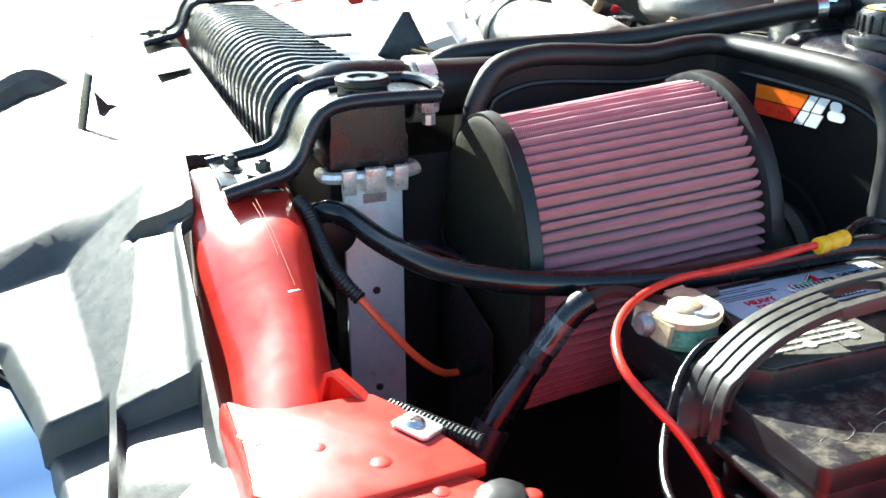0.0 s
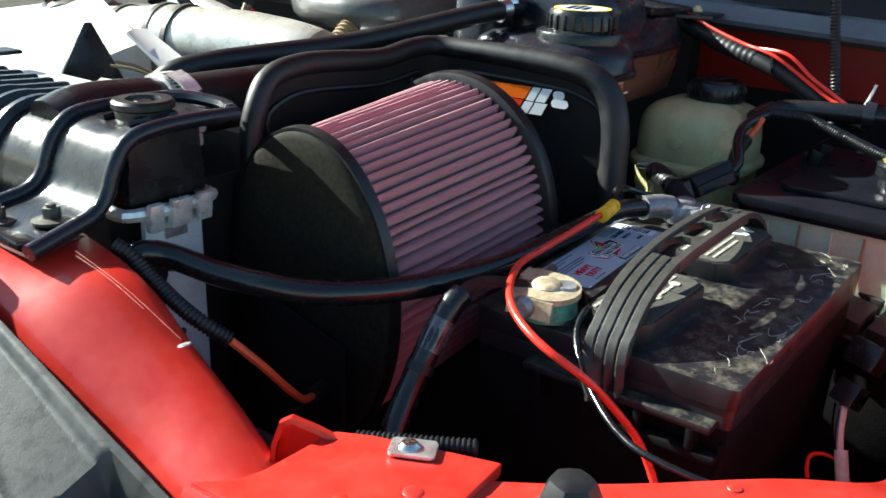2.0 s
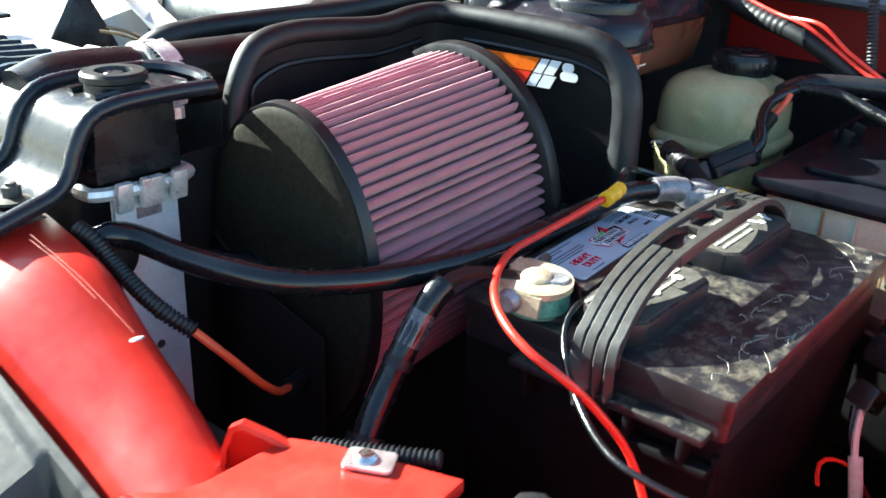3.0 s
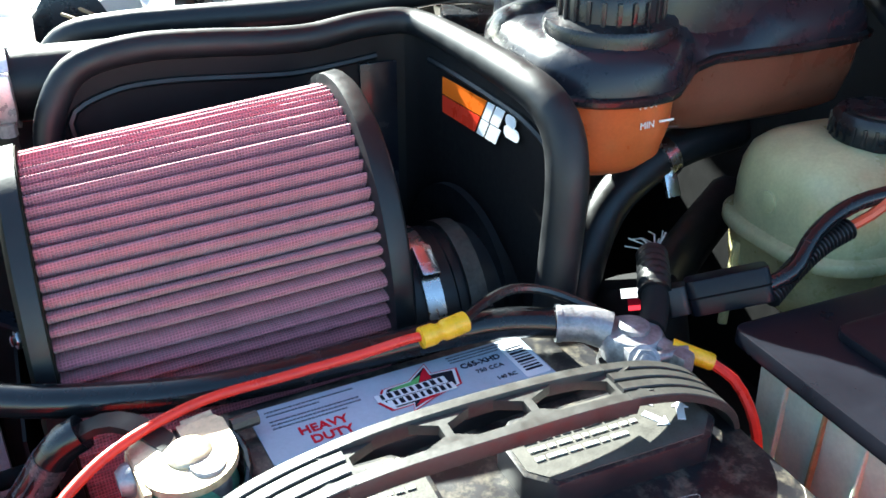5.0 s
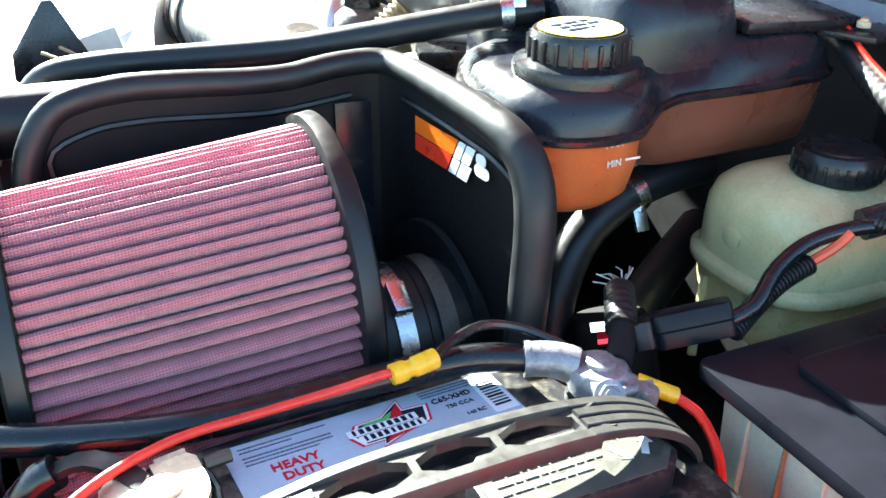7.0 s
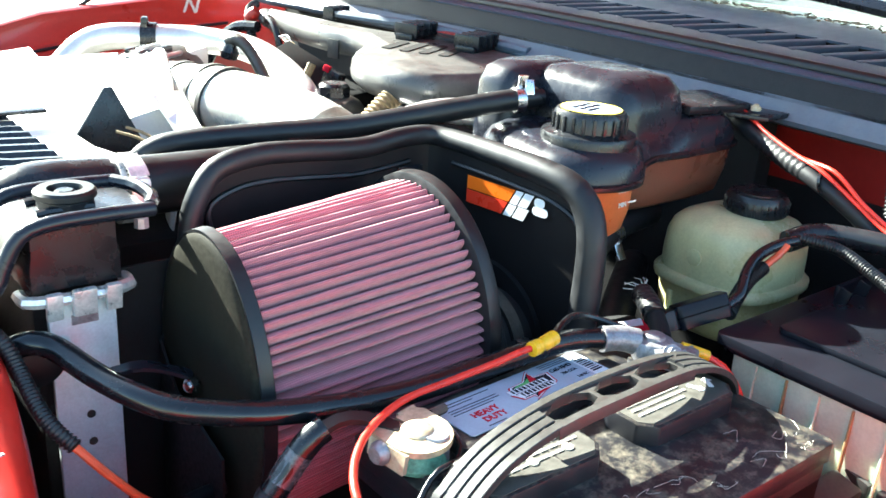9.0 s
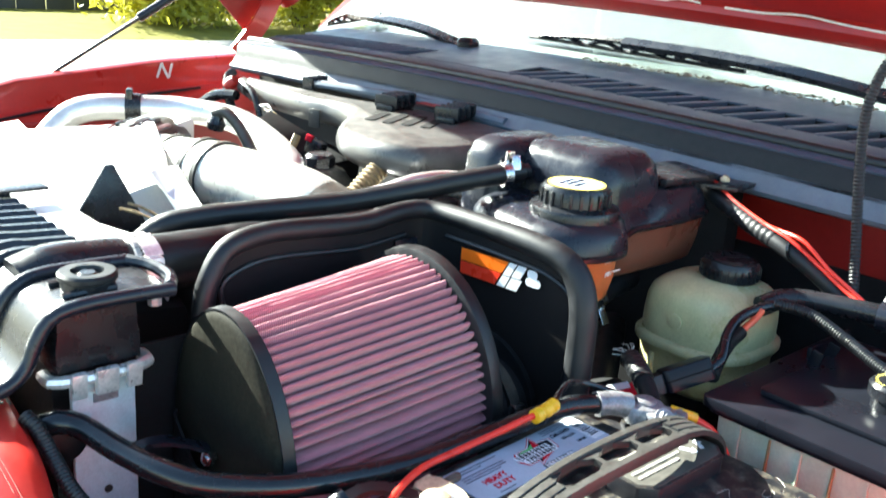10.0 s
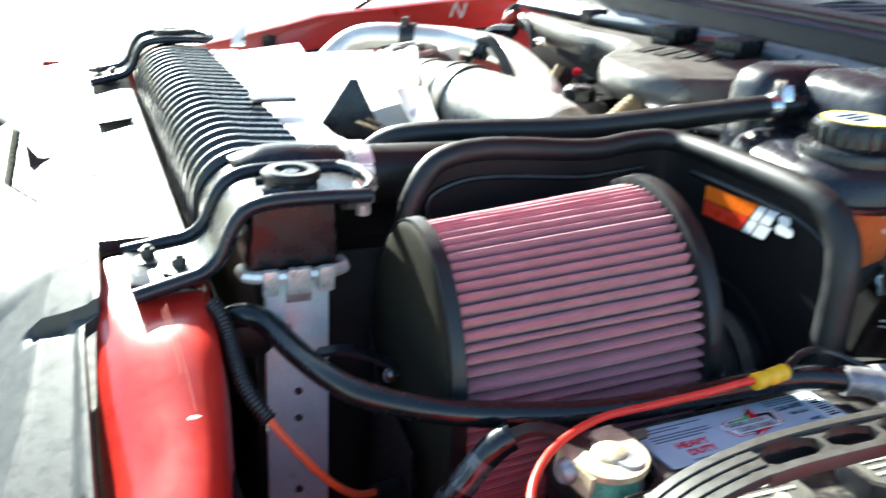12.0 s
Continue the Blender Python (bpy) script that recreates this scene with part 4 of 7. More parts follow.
def heat_shield():
    h = thing("heat_shield", "black powder-coated heat shield with rubber edge trim", "heat shield", (0, 0.28, 1.0))
    top = [(-0.157, 0.262, 1.02), (-0.158, 0.264, 1.15), (-0.155, 0.266, 1.213), (-0.147, 0.268, 1.242), (-0.128, 0.272, 1.264), (-0.090, 0.276, 1.271), (-0.045, 0.279, 1.269), (0.0, 0.281, 1.265),
           (0.035, 0.283, 1.264), (0.070, 0.285, 1.268), (0.102, 0.284, 1.269), (0.116, 0.268, 1.268), (0.123, 0.215, 1.267), (0.130, 0.140, 1.263), (0.134, 0.108, 1.256), (0.136, 0.090, 1.240), (0.134, 0.079, 1.212), (0.130, 0.075, 1.166), (0.127, 0.074, 1.120), (0.125, 0.074, 0.98)]
    line = smooth_path(top, 0.008)
    part("edge_trim", sweep(top, lambda s: 0.0100 + 0.0036 * min(1.0, max(0.0, (s - 0.50) / 0.2)), 16), TRIM, h, "fat black rubber edge trim", smooth=60)
    k1 = min(range(len(line)), key=lambda i: (line[i] - Vector((0.108, 0.279, 1.2685))).length)
    back = [line[i] for i in range(k1 + 1)]
    low = 0.93
    rows = [[tuple(p), (p.x, p.y, p.z * 0.7 + low * 0.3), (p.x, p.y, p.z * 0.35 + low * 0.65), (p.x, p.y, low)] for p in back]
    part("back_panel", sheet(rows, 0.002), POWDER, h)
    sidel = [line[i] for i in range(k1, len(line))]
    rows = [[tuple(p), (p.x, p.y, p.z * 0.7 + low * 0.3), (p.x, p.y, p.z * 0.35 + low * 0.65), (p.x, p.y, low)] for p in sidel]
    part("side_panel", sheet(rows, 0.002), POWDER, h)
    inner = [(p.x * 1.0, p.y - 0.004, p.z - 0.024) for p in back[26:]]
    part("trim_flange", sweep([(x + (0.018 if i == 0 else 0), y, z) for i, (x, y, z) in enumerate(inner[::4])], 0.0025, 6), RUBBER, h)
    side_in = [(p.x - 0.0035, p.y + (0.012 if i > len(sidel) * 0.45 else 0), p.z - (0.022 if i < len(sidel) * 0.5 else 0.006)) for i, p in enumerate(sidel[4:])]
    part("trim_flange", sweep(side_in[::4], 0.0025, 6), RUBBER, h)
    part("fold_plate", box((0.030, 0.003, 0.28), (0.084, 0.2805, 1.10), 0.001), BLACK_GLOSS, h)
    part("neck_ring", lathe([(0.071, 0.0), (0.078, 0.0), (0.078, 0.006), (0.071, 0.006)], m=basis((0.110, 0.190, 1.088), (0, 0, 1), (1, 0.1, 0)), seg=48), RUBBER, h)
    part("front_wall", sheet([[(-0.164, 0.262, 1.15), (-0.19, 0.255, 1.13), (-0.20, 0.20, 1.11), (-0.2, 0.12, 1.09)], [(-0.164, 0.262, 0.92), (-0.19, 0.255, 0.92), (-0.20, 0.20, 0.92), (-0.2, 0.12, 0.92)]], 0.002), POWDER, h)
    part("support_arm", sweep([(-0.245, 0.215, 1.132), (-0.225, 0.205, 1.137), (-0.20, 0.20, 1.128), (-0.188, 0.195, 1.122)], 0.003, section=[(-0.007, -0.0015), (0.007, -0.0015), (0.007, 0.0015), (-0.007, 0.0015)]), BLACK_GLOSS, h)
    # sticker: two colour bars and white plain shapes
    m = basis((0.1218, 0.174, 1.2265), (0.10, -1, 0.0), (-1, -0.10, 0.0))
    part("sticker", slab([(-0.055, 0.0135), (0.006, 0.0135), (-0.001, 0.0005), (-0.055, 0.0005)], 0.0006, 0.0012, m=m), LOGO_ORANGE, h, "orange sticker bar")
    part("sticker", slab([(-0.055, -0.0005), (-0.002, -0.0005), (-0.009, -0.0135), (-0.055, -0.0135)], 0.0006, 0.0012, m=m), LOGO_RED, h, "red sticker bar")
    white = ([(0.008, 0.0135), (0.0165, 0.0135), (0.009, -0.0005), (0.0005, -0.0005)], [(0.0185, 0.0135), (0.029, 0.0135), (0.0215, -0.0005), (0.011, -0.0005)],
             [(0.0, -0.0015), (0.0095, -0.0015), (0.003, -0.0135), (-0.0065, -0.0135)], [(0.0115, -0.0015), (0.0245, -0.0015), (0.0185, -0.0135), (0.005, -0.0135)],
             rounded(0.012, 0.0085, 0.0038, 5, 0.036, 0.0085), rounded(0.018, 0.0085, 0.0040, 5, 0.0375, 0.0005))
    for out in white:
        part("sticker", slab(out, 0.0006, 0.0012, m=m), LOGO_WHITE, h, "white sticker shape")


heat_shield()


# ---- sheets that close the engine bay; the near-black ones stand in for shade ----
solo("bay_floor", box((1.3, 2.02, 0.02), (0.12, 0.70, 0.78)), VOID, "near-black sheet closing the engine bay below, in place of deep shade", "floor", kind="structure")
solo("wall_firewall", box((0.03, 1.16, 0.56), (0.56, 0.76, 1.035)), VOID, "near-black firewall under the cowl, shade put into its colour", "wall", kind="structure")
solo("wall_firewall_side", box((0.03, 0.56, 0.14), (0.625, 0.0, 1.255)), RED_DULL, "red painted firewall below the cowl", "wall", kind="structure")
solo("wall_firewall_low", box((0.03, 0.56, 0.41), (0.622, 0.0, 0.98)), VOID, "near-black lower firewall, shade put into its colour", "wall", kind="structure")
solo("wall_near_apron", sheet([[(-0.40, -0.03, 1.07), (-0.33, -0.10, 1.07), (-0.24, -0.215, 1.08), (-0.10, -0.262, 1.09), (0.30, -0.275, 1.14), (0.60, -0.28, 1.18)], [(-0.40, -0.03, 0.77), (-0.33, -0.10, 0.77), (-0.24, -0.215, 0.77), (-0.10, -0.262, 0.77), (0.30, -0.275, 0.77), (0.60, -0.28, 0.77)]], 0.003), VOID, "near-black inner apron behind the fender, shade put into its colour", "wall", kind="structure")
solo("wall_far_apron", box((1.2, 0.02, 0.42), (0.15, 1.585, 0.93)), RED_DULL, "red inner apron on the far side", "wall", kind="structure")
solo("wall_front", box((0.02, 1.9, 0.32), (-0.335, 0.70, 0.94)), VOID, "near-black sheet added ahead of the radiator, in place of shade", "wall", kind="structure")


def truck_nose():
    """Plain lower body that closes the truck in front and along its near side."""
    b = thing("truck_body", "red lower body of the parked truck", "truck", (0, 0.73, 0.5))
    part("front_panel", box((0.06, 1.9, 0.5), (-0.78, 0.70, 0.70), 0.03), RED, b)
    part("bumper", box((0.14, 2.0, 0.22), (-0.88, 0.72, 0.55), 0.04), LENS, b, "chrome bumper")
    for x, y in ((-0.15, -0.28), (-0.15, 1.74)):
        t = part("tyre", lathe([(0.22, -0.12), (0.36, -0.12), (0.39, -0.09), (0.39, 0.09), (0.36, 0.12), (0.22, 0.12)], (x, y + (0.02 if y < 0 else -0.02), 0.42), pose(0, 0, 0, 90), 40), RUBBER, b)
        part("rim", lathe([(0.21, -0.08), (0.21, 0.08), (0.05, 0.06)], (x, y, 0.42), pose(0, 0, 0, 90), 24), STEEL, t)


truck_nose()


# ---- cowl, windscreen, hood ----
CY = 0.73


def bow(y):
    return ((y - CY) / 0.92) ** 2


def cowl_point(x, y, z):
    return (x + 0.075 * bow(y), y, z - 0.030 * bow(y))


def cowl():
    c = thing("cowl", "weathered grey plastic cowl with louvre slots, tinted with sky reflection", "cowl", (0.6, CY, 1.3))
    ys = [-0.22 + 1.61 * k / 38 for k in range(39)]
    part("lower_skirt", sheet([[cowl_point(x, y, z) for x, z in ((0.50, 1.280), (0.464, 1.290), (0.460, 1.296), (0.470, 1.306), (0.476, 1.318))] for y in ys], 0.003), GREY_PANEL, c, "pale grey lower skirt, tinted with sky reflection")
    part("front_face", sheet([[cowl_point(x, y, z) for x, z in ((0.474, 1.314), (0.478, 1.322), (0.480, 1.338), (0.486, 1.344))] for y in ys], 0.003), COWL_BLACK, c, "black ribbed rubber band")
    part("upper_lip", sheet([[cowl_point(x, y, z) for x, z in ((0.483, 1.3445), (0.490, 1.348), (0.500, 1.349), (0.512, 1.343))] for y in ys], 0.003), COWL, c)
    part("hood_seal", sweep([cowl_point(0.512, y, 1.350) for y in ys[::2]], 0.008, 10, 0.03), RUBBER, c, "black rubber hood seal")
    part("front_deck", sheet([[cowl_point(x, y, z) for x, z in ((0.516, 1.342), (0.535, 1.352), (0.575, 1.358))] for y in ys], 0.003), COWL, c)
    part("rear_deck", sheet([[cowl_point(x, y, z) for x, z in ((0.655, 1.366), (0.70, 1.372), (0.76, 1.378), (0.80, 1.372))] for y in ys], 0.003), COWL, c)
    part("blank_deck", sheet([[cowl_point(x, y, z) for x, z in ((0.574, 1.3585), (0.615, 1.363), (0.656, 1.3665))] for y in ys[20:27]], 0.003), COWL, c)
    part("trough", sheet([[cowl_point(x, y, z) for x, z in ((0.57, 1.355), (0.574, 1.29), (0.65, 1.29), (0.66, 1.363))] for y in ys], 0.002), VOID, c)
    slat = mesh_of("slat", box((0.098, 0.011, 0.010), bevel=0.003, m=pose(0, 0, 0, 8, -3.5, -24)), COWL)
    for k in range(38):
        y = -0.20 + 0.042 * k
        if 0.62 < y < 0.90:
            continue
        o = part("slat", None, None, c, mesh=slat)
        o.location = cowl_point(0.615, y, 1.3580)



cowl()


def leaf_litter():
    rnd = random.Random(21)
    bits = []
    for k in range(240):
        y = rnd.uniform(0.10, 0.62)
        bits.append(box((rnd.uniform(0.003, 0.007), rnd.uniform(0.002, 0.005), 0.0012), cowl_point(0.745 + rnd.gauss(0, 0.010), y, 1.3795 + rnd.uniform(0, 0.004)), 0, pose(0, 0, 0, rnd.uniform(-25, 25), rnd.uniform(-25, 25), rnd.uniform(0, 360))))
    solo("leaf_litter", join(*bits), DEBRIS, "dry brown leaf litter lying along the cowl", "leaf litter", kind="stuff")


leaf_litter()


def windscreen():
    w = thing("windscreen", "sloping windscreen reflecting sky and trees", "windscreen", (0.85, CY, 1.38))
    rows = []
    for i in range(17):
        y = CY - 0.86 + 1.72 * i / 16
        rows.append([(0.775 + 0.10 * bow(y) + 0.62 * k, y + (CY - y) * 0.12 * k, 1.366 - 0.03 * bow(y) + 0.52 * k) for k in (0, 0.25, 0.5, 0.75, 1.0)])
    g = part("glass_pane", sheet(rows, 0.005), GLASS, w)
    g.visible_shadow = False
    part("dashboard", sheet([[(0.86 + 0.1 * bow(y), y, 1.33), (1.05, y, 1.36), (1.25, y, 1.34), (1.3, y, 1.1)] for y in [CY - 0.85 + 0.17 * k for k in range(11)]], 0.01), DASH, w)
    part("cab_back", box((0.03, 1.8, 1.0), (2.0, CY, 1.4), 0.01), DASH, w)
    part("cab_side", box((0.92, 0.03, 0.80), (1.52, CY + 0.86, 1.3), 0.01), DASH, w)
    part("roof", box((1.0, 1.6, 0.04), (1.85, CY, 1.92), 0.015), RED_DULL, w)
    part("pillar", sweep([(0.90, CY + 0.87, 1.33), (1.18, CY + 0.82, 1.6), (1.42, CY + 0.77, 1.88)], 0.03, 8), RED, w)
    part("pillar", sweep([(0.90, CY - 0.87, 1.33), (1.18, CY - 0.82, 1.6), (1.42, CY - 0.77, 1.88)], 0.03, 8), RED, w)


windscreen()


def wiper(foot, knee, blade_a, blade_b):
    w = thing("wiper", "black windscreen wiper with a hinged arm and blade", "wiper", foot, "windscreen wipers")
    up = Vector((-0.62, 0, 0.75)).normalized()
    f, k, a, b = Vector(foot), Vector(knee), Vector(blade_a), Vector(blade_b)
    mid = a.lerp(b, 0.5)
    part("arm", sweep([f, k, mid + up * 0.022], 0.01, section=[(-0.011, -0.004), (0.011, -0.004), (0.008, 0.005), (-0.008, 0.005)], up=up), BLACK, w)
    part("pivot_cover", lathe([(0.02, -0.01), (0.022, 0.01), (0.015, 0.018)], foot, seg=16), BLACK, w)
    part("blade_rubber", sweep([a, mid, b], 0.004, 6), RUBBER, w)
    part("blade_frame", sweep([a.lerp(b, 0.06) + up * 0.006, a.lerp(b, 0.3) + up * 0.018, mid + up * 0.022, a.lerp(b, 0.7) + up * 0.018, a.lerp(b, 0.94) + up * 0.006], 0.005, 6), BLACK, w)
    for q in (0.2, 0.4, 0.6, 0.8):
        part("yoke", sweep([a.lerp(b, q - 0.08) + up * 0.004, a.lerp(b, q) + up * 0.014, a.lerp(b, q + 0.08) + up * 0.004], 0.004, 6), BLACK, w)


def on_glass(y, k, lift=0.012):
    return (0.775 + 0.10 * bow(y) + 0.62 * k - 0.62 * lift, y, 1.366 - 0.03 * bow(y) + 0.52 * k + 0.75 * lift)


wiper((0.735, -0.05, 1.375), on_glass(0.30, 0.030, 0.040), on_glass(0.34, 0.040), on_glass(0.79, 0.052))
wiper((0.725, 0.88, 1.372), on_glass(1.10, 0.005, 0.040), on_glass(1.29, 0.070), on_glass(1.53, 0.010))


HOOD_UP = Vector((-math.cos(radians(52)), 0, math.sin(radians(52))))
HOOD_OUT = Vector((math.sin(radians(52)), 0, math.cos(radians(52))))


def hood_point(y, s, lift=0.0):
    """A point of the raised hood's underside, s metres from its rear edge."""
    b = bow(y)
    return Vector((0.735 + 0.05 * b, y, 1.462 - 0.050 * b)) + HOOD_UP * s - HOOD_OUT * lift


def hood():
    h = thing("hood", "raised red hood, its ribbed underside in the sun", "hood", (0.7, CY, 1.45))
    ys = [CY - 0.84 + 1.68 * k / 42 for k in range(43)]
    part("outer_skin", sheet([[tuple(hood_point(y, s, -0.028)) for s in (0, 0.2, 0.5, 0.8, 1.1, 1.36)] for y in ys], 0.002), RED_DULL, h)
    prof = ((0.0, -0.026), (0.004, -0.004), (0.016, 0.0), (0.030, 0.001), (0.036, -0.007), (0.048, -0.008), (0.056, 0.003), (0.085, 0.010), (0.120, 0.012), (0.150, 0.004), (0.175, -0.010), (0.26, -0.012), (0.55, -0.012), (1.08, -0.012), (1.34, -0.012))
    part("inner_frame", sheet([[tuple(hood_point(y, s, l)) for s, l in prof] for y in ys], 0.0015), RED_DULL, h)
    for y0, y1 in ((0.62, 1.05), (-0.02, 0.34), (0.38, 0.58), (1.10, 1.32)):
        part("sealer_bead", sweep([hood_point(y0 + (y1 - y0) * k / 6, 0.040 + 0.004 * math.sin(2 * k), -0.004) for k in range(7)], 0.0018, 5, 0.02), BARE_WHITE, h, "pale broken bead of sealer")
    part("wear_patch", slab(rounded(0.055, 0.016, 0.007), 0, 0.001, m=basis(hood_point(0.10, 0.13, 0.0125), (0, 1, 0.1), HOOD_OUT * -1)), BARE_WHITE, h, "worn pale patch")
    for y in (CY - 0.83, CY + 0.83):
        part("side_rail", sweep([hood_point(y, s, 0.012) for s in (0.0, 0.3, 0.7, 1.05, 1.32)], 0.03, 10), RED_DULL, h)
    for y, k in ((CY + 0.835, 1), (CY - 0.835, -1)):
        skirt = [[(0.640, y, 1.335), (0.66, y + 0.004 * k, 1.37), (0.77, y, 1.415)], [(0.545, y, 1.435), (0.60, y + 0.006 * k, 1.48), tuple(hood_point(y, 0.13))], [(0.488, y, 1.505), (0.54, y + 0.006 * k, 1.55), tuple(hood_point(y, 0.22))], [(0.10, y, 1.98), (0.16, y, 2.03), tuple(hood_point(y, 0.85))]]
        part("side_flange", sheet(skirt, 0.002), RED_DULL, h)
    hinge = [(0.60, CY + 0.80, 1.29), (0.66, CY + 0.80, 1.36), (0.70, CY + 0.81, 1.42), tuple(hood_point(CY + 0.82, 0.06, 0.02))]
    part("hinge", sweep(hinge, 0.012, section=[(-0.004, -0.022), (0.004, -0.022), (0.004, 0.022), (-0.004, 0.022)], up=(1, 0, 0)), RED, h)
    hinge = [(0.60, CY - 0.80, 1.29), (0.66, CY - 0.80, 1.36), (0.70, CY - 0.81, 1.42), tuple(hood_point(CY - 0.82, 0.06, 0.02))]
    part("hinge", sweep(hinge, 0.012, section=[(-0.004, -0.022), (0.004, -0.022), (0.004, 0.022), (-0.004, 0.022)], up=(1, 0, 0)), RED, h)


hood()


def strut():
    s = thing("gas_strut", "black gas strut holding the hood open", "gas strut", (0.2, 1.70, 1.21))
    a, b = Vector((0.201, 1.70, 1.213)), Vector(hood_point(1.57, 0.16, 0.02))
    part("rod", sweep([a, a.lerp(b, 0.5)], 0.0048, 8, 0.05), DARK_METAL, s)
    part("cylinder", sweep([a.lerp(b, 0.45), b], 0.0105, 12, 0.05), BLACK_GLOSS, s)
    part("socket", box((0.02, 0.018, 0.024), a, 0.005), BLACK, s)


strut()


# ---- battery ----
BX0, BX1, BY0, BY1, BZ = -0.137, 0.159, -0.156, 0.046, 1.129


LAB_TURN = pose(0, 0, 0, 0, 1.5, 5)
VY = -0.060


def battery():
    b = thing("battery", "dusty black battery with a silver-blue label and two vent covers", "battery", (0, -0.06, 0.93))
    cx, cy, w, d = (BX0 + BX1) / 2, (BY0 + BY1) / 2, BX1 - BX0, BY1 - BY0
    part("case", box((w - 0.006, d - 0.006, 0.165), (cx, cy, BZ - 0.108), 0.004, taper=0.97), CASE, b)
    lid = join(slab(rounded(w, d, 0.006, 4), 0, 0.016, 0.0022, at=(cx, cy, BZ - 0.016)), slab(rounded(w - 0.004, d - 0.004, 0.006, 4), 0, 0.014, 0.001, at=(cx, cy, BZ - 0.031)))
    part("lid", lid, BLACK_DUSTY, b, "dusty scratched lid")
    part("raised_shelf", slab(rounded(0.200, 0.062, 0.004, 3), 0, 0.010, 0.0015, m=LAB_TURN, at=(0.004, 0.0125, BZ - 0.001)), BLACK_DUSTY, b)
    part("front_ledge", box((0.014, 0.140, 0.006), (BX0 - 0.004, -0.075, BZ - 0.028), 0.002), BLACK_DUSTY, b, "dust-covered carrying ledge")
    for y in (-0.132, -0.095, -0.058, -0.018):
        part("ledge_web", box((0.014, 0.006, 0.020), (BX0 - 0.004, y, BZ - 0.040), 0.002), CASE, b)
    part("lower_ledge", box((0.014, 0.07, 0.006), (BX0 - 0.004, -0.115, BZ - 0.049), 0.002), CASE, b)
    part("case_rib", box((0.004, 0.004, 0.14), (BX0 + 0.001, BY0 + 0.006, BZ - 0.11), 0.001), CASE, b)
    cuts = lambda l, h, c: [(-l / 2 + c, -h / 2), (l / 2 - c, -h / 2), (l / 2, -h / 2 + c), (l / 2, h / 2 - c), (l / 2 - c, h / 2), (-l / 2 + c, h / 2), (-l / 2, h / 2 - c), (-l / 2, -h / 2 + c)]
    for k, x in enumerate((-0.070, 0.082)):
        v = part("vent_cover", slab(cuts(0.112, 0.052, 0.012), 0, 0.017, 0.0022, at=(x, VY, BZ - 0.001)), BLACK_DUSTY, b, "dusty embossed vent cover")
        part("vent_top", slab(cuts(0.106, 0.046, 0.011), 0, 0.0006, at=(x, VY, BZ + 0.0159)), VENT, v, "dust-caked vent top")
        m = basis((x - 0.046, VY + 0.019, BZ + 0.0166), (1, 0, 0), (0, 0, 1))
        part("embossing", bars(m, 0.092 if k == 0 else 0.062, 5, 0.0066, 0.0024, 4 + k, 0.0007), WORN_PRINT, v)
        if k:
            for i in range(3):
                a = radians(90 + 120 * i)
                c = Vector((x + 0.034 + 0.009 * math.cos(a), VY + 0.001 + 0.009 * math.sin(a), BZ + 0.0163))
                part("recycling_arrow", slab([(-0.007, -0.002), (0.003, -0.002), (0.003, -0.0045), (0.008, 0.0), (0.003, 0.0045), (0.003, 0.002), (-0.007, 0.002)], 0, 0.0007, m=Matrix.Translation(c) @ pose(0, 0, 0, 0, 0, math.degrees(a) + 90)), INK_WHITE, v)
        else:
            for i in range(3):
                part("warning_mark", lathe([(0.0042, 0), (0.0042, 0.0007), (0.003, 0.0009)], (x - 0.034 + 0.033 * i, VY - 0.007, BZ + 0.0166), seg=14), WORN_PRINT, v)
            for i in range(2):
                part("divider", box((0.0008, 0.03, 0.0006), (x - 0.017 + 0.034 * i, VY - 0.002, BZ + 0.0164)), BLACK_DUSTY, v)
    # label
    long, wide = 0.168, 0.046
    base = pose(0.002, 0.0125, BZ + 0.0097) @ LAB_TURN
    lab = part("label", slab(rounded(long, wide, 0.003, 3), 0, 0.0008, m=base), LABEL, b, "silver-blue printed label")
    at = lambda u, v, turn=0.0: base @ pose((u - 0.5) * long, (0.5 - v) * wide, 0.0009, 0, 0, turn)
    part("red_print", letters("HEAVY", 0.0086, at(0.195, 0.58), bold=0.00022), INK_RED, lab)
    part("red_print", letters("DUTY", 0.0086, at(0.205, 0.77), bold=0.00022), INK_RED, lab)
    part("type_print", letters("C65-XHD", 0.0062, at(0.80, 0.30), bold=0.00008), INK, lab)
    part("small_print", letters("750 CCA", 0.0046, at(0.81, 0.47)), INK, lab)
    part("small_print", letters("140 RC", 0.0042, at(0.84, 0.70)), INK, lab)
    part("fine_print", bars(at(0.05, 0.10), 0.050, 2, 0.0032, 0.0007, 31), INK_GREY, lab)
    part("fine_print", bars(at(0.05, 0.28), 0.050, 3, 0.0030, 0.0007, 34), INK_GREY, lab)
    part("fine_print", bars(at(0.12, 0.93), 0.034, 1, 0.003, 0.0007, 32), INK_GREY, lab)
    part("fine_print", bars(at(0.70, 0.06), 0.036, 3, 0.0026, 0.0007, 33), INK_GREY, lab)
    part("barcode_panel", slab(rounded(0.016, 0.034, 0.001, 2), 0, 0.0003, m=at(0.945, 0.48)), INK_WHITE, lab)
    for i in range(9):
        part("barcode_stripe", box((0.011, 0.0006 + 0.0005 * (i % 3), 0.0004), m=at(0.945, 0.22 + 0.062 * i) @ pose(0, 0, 0.0005)), INK, lab)
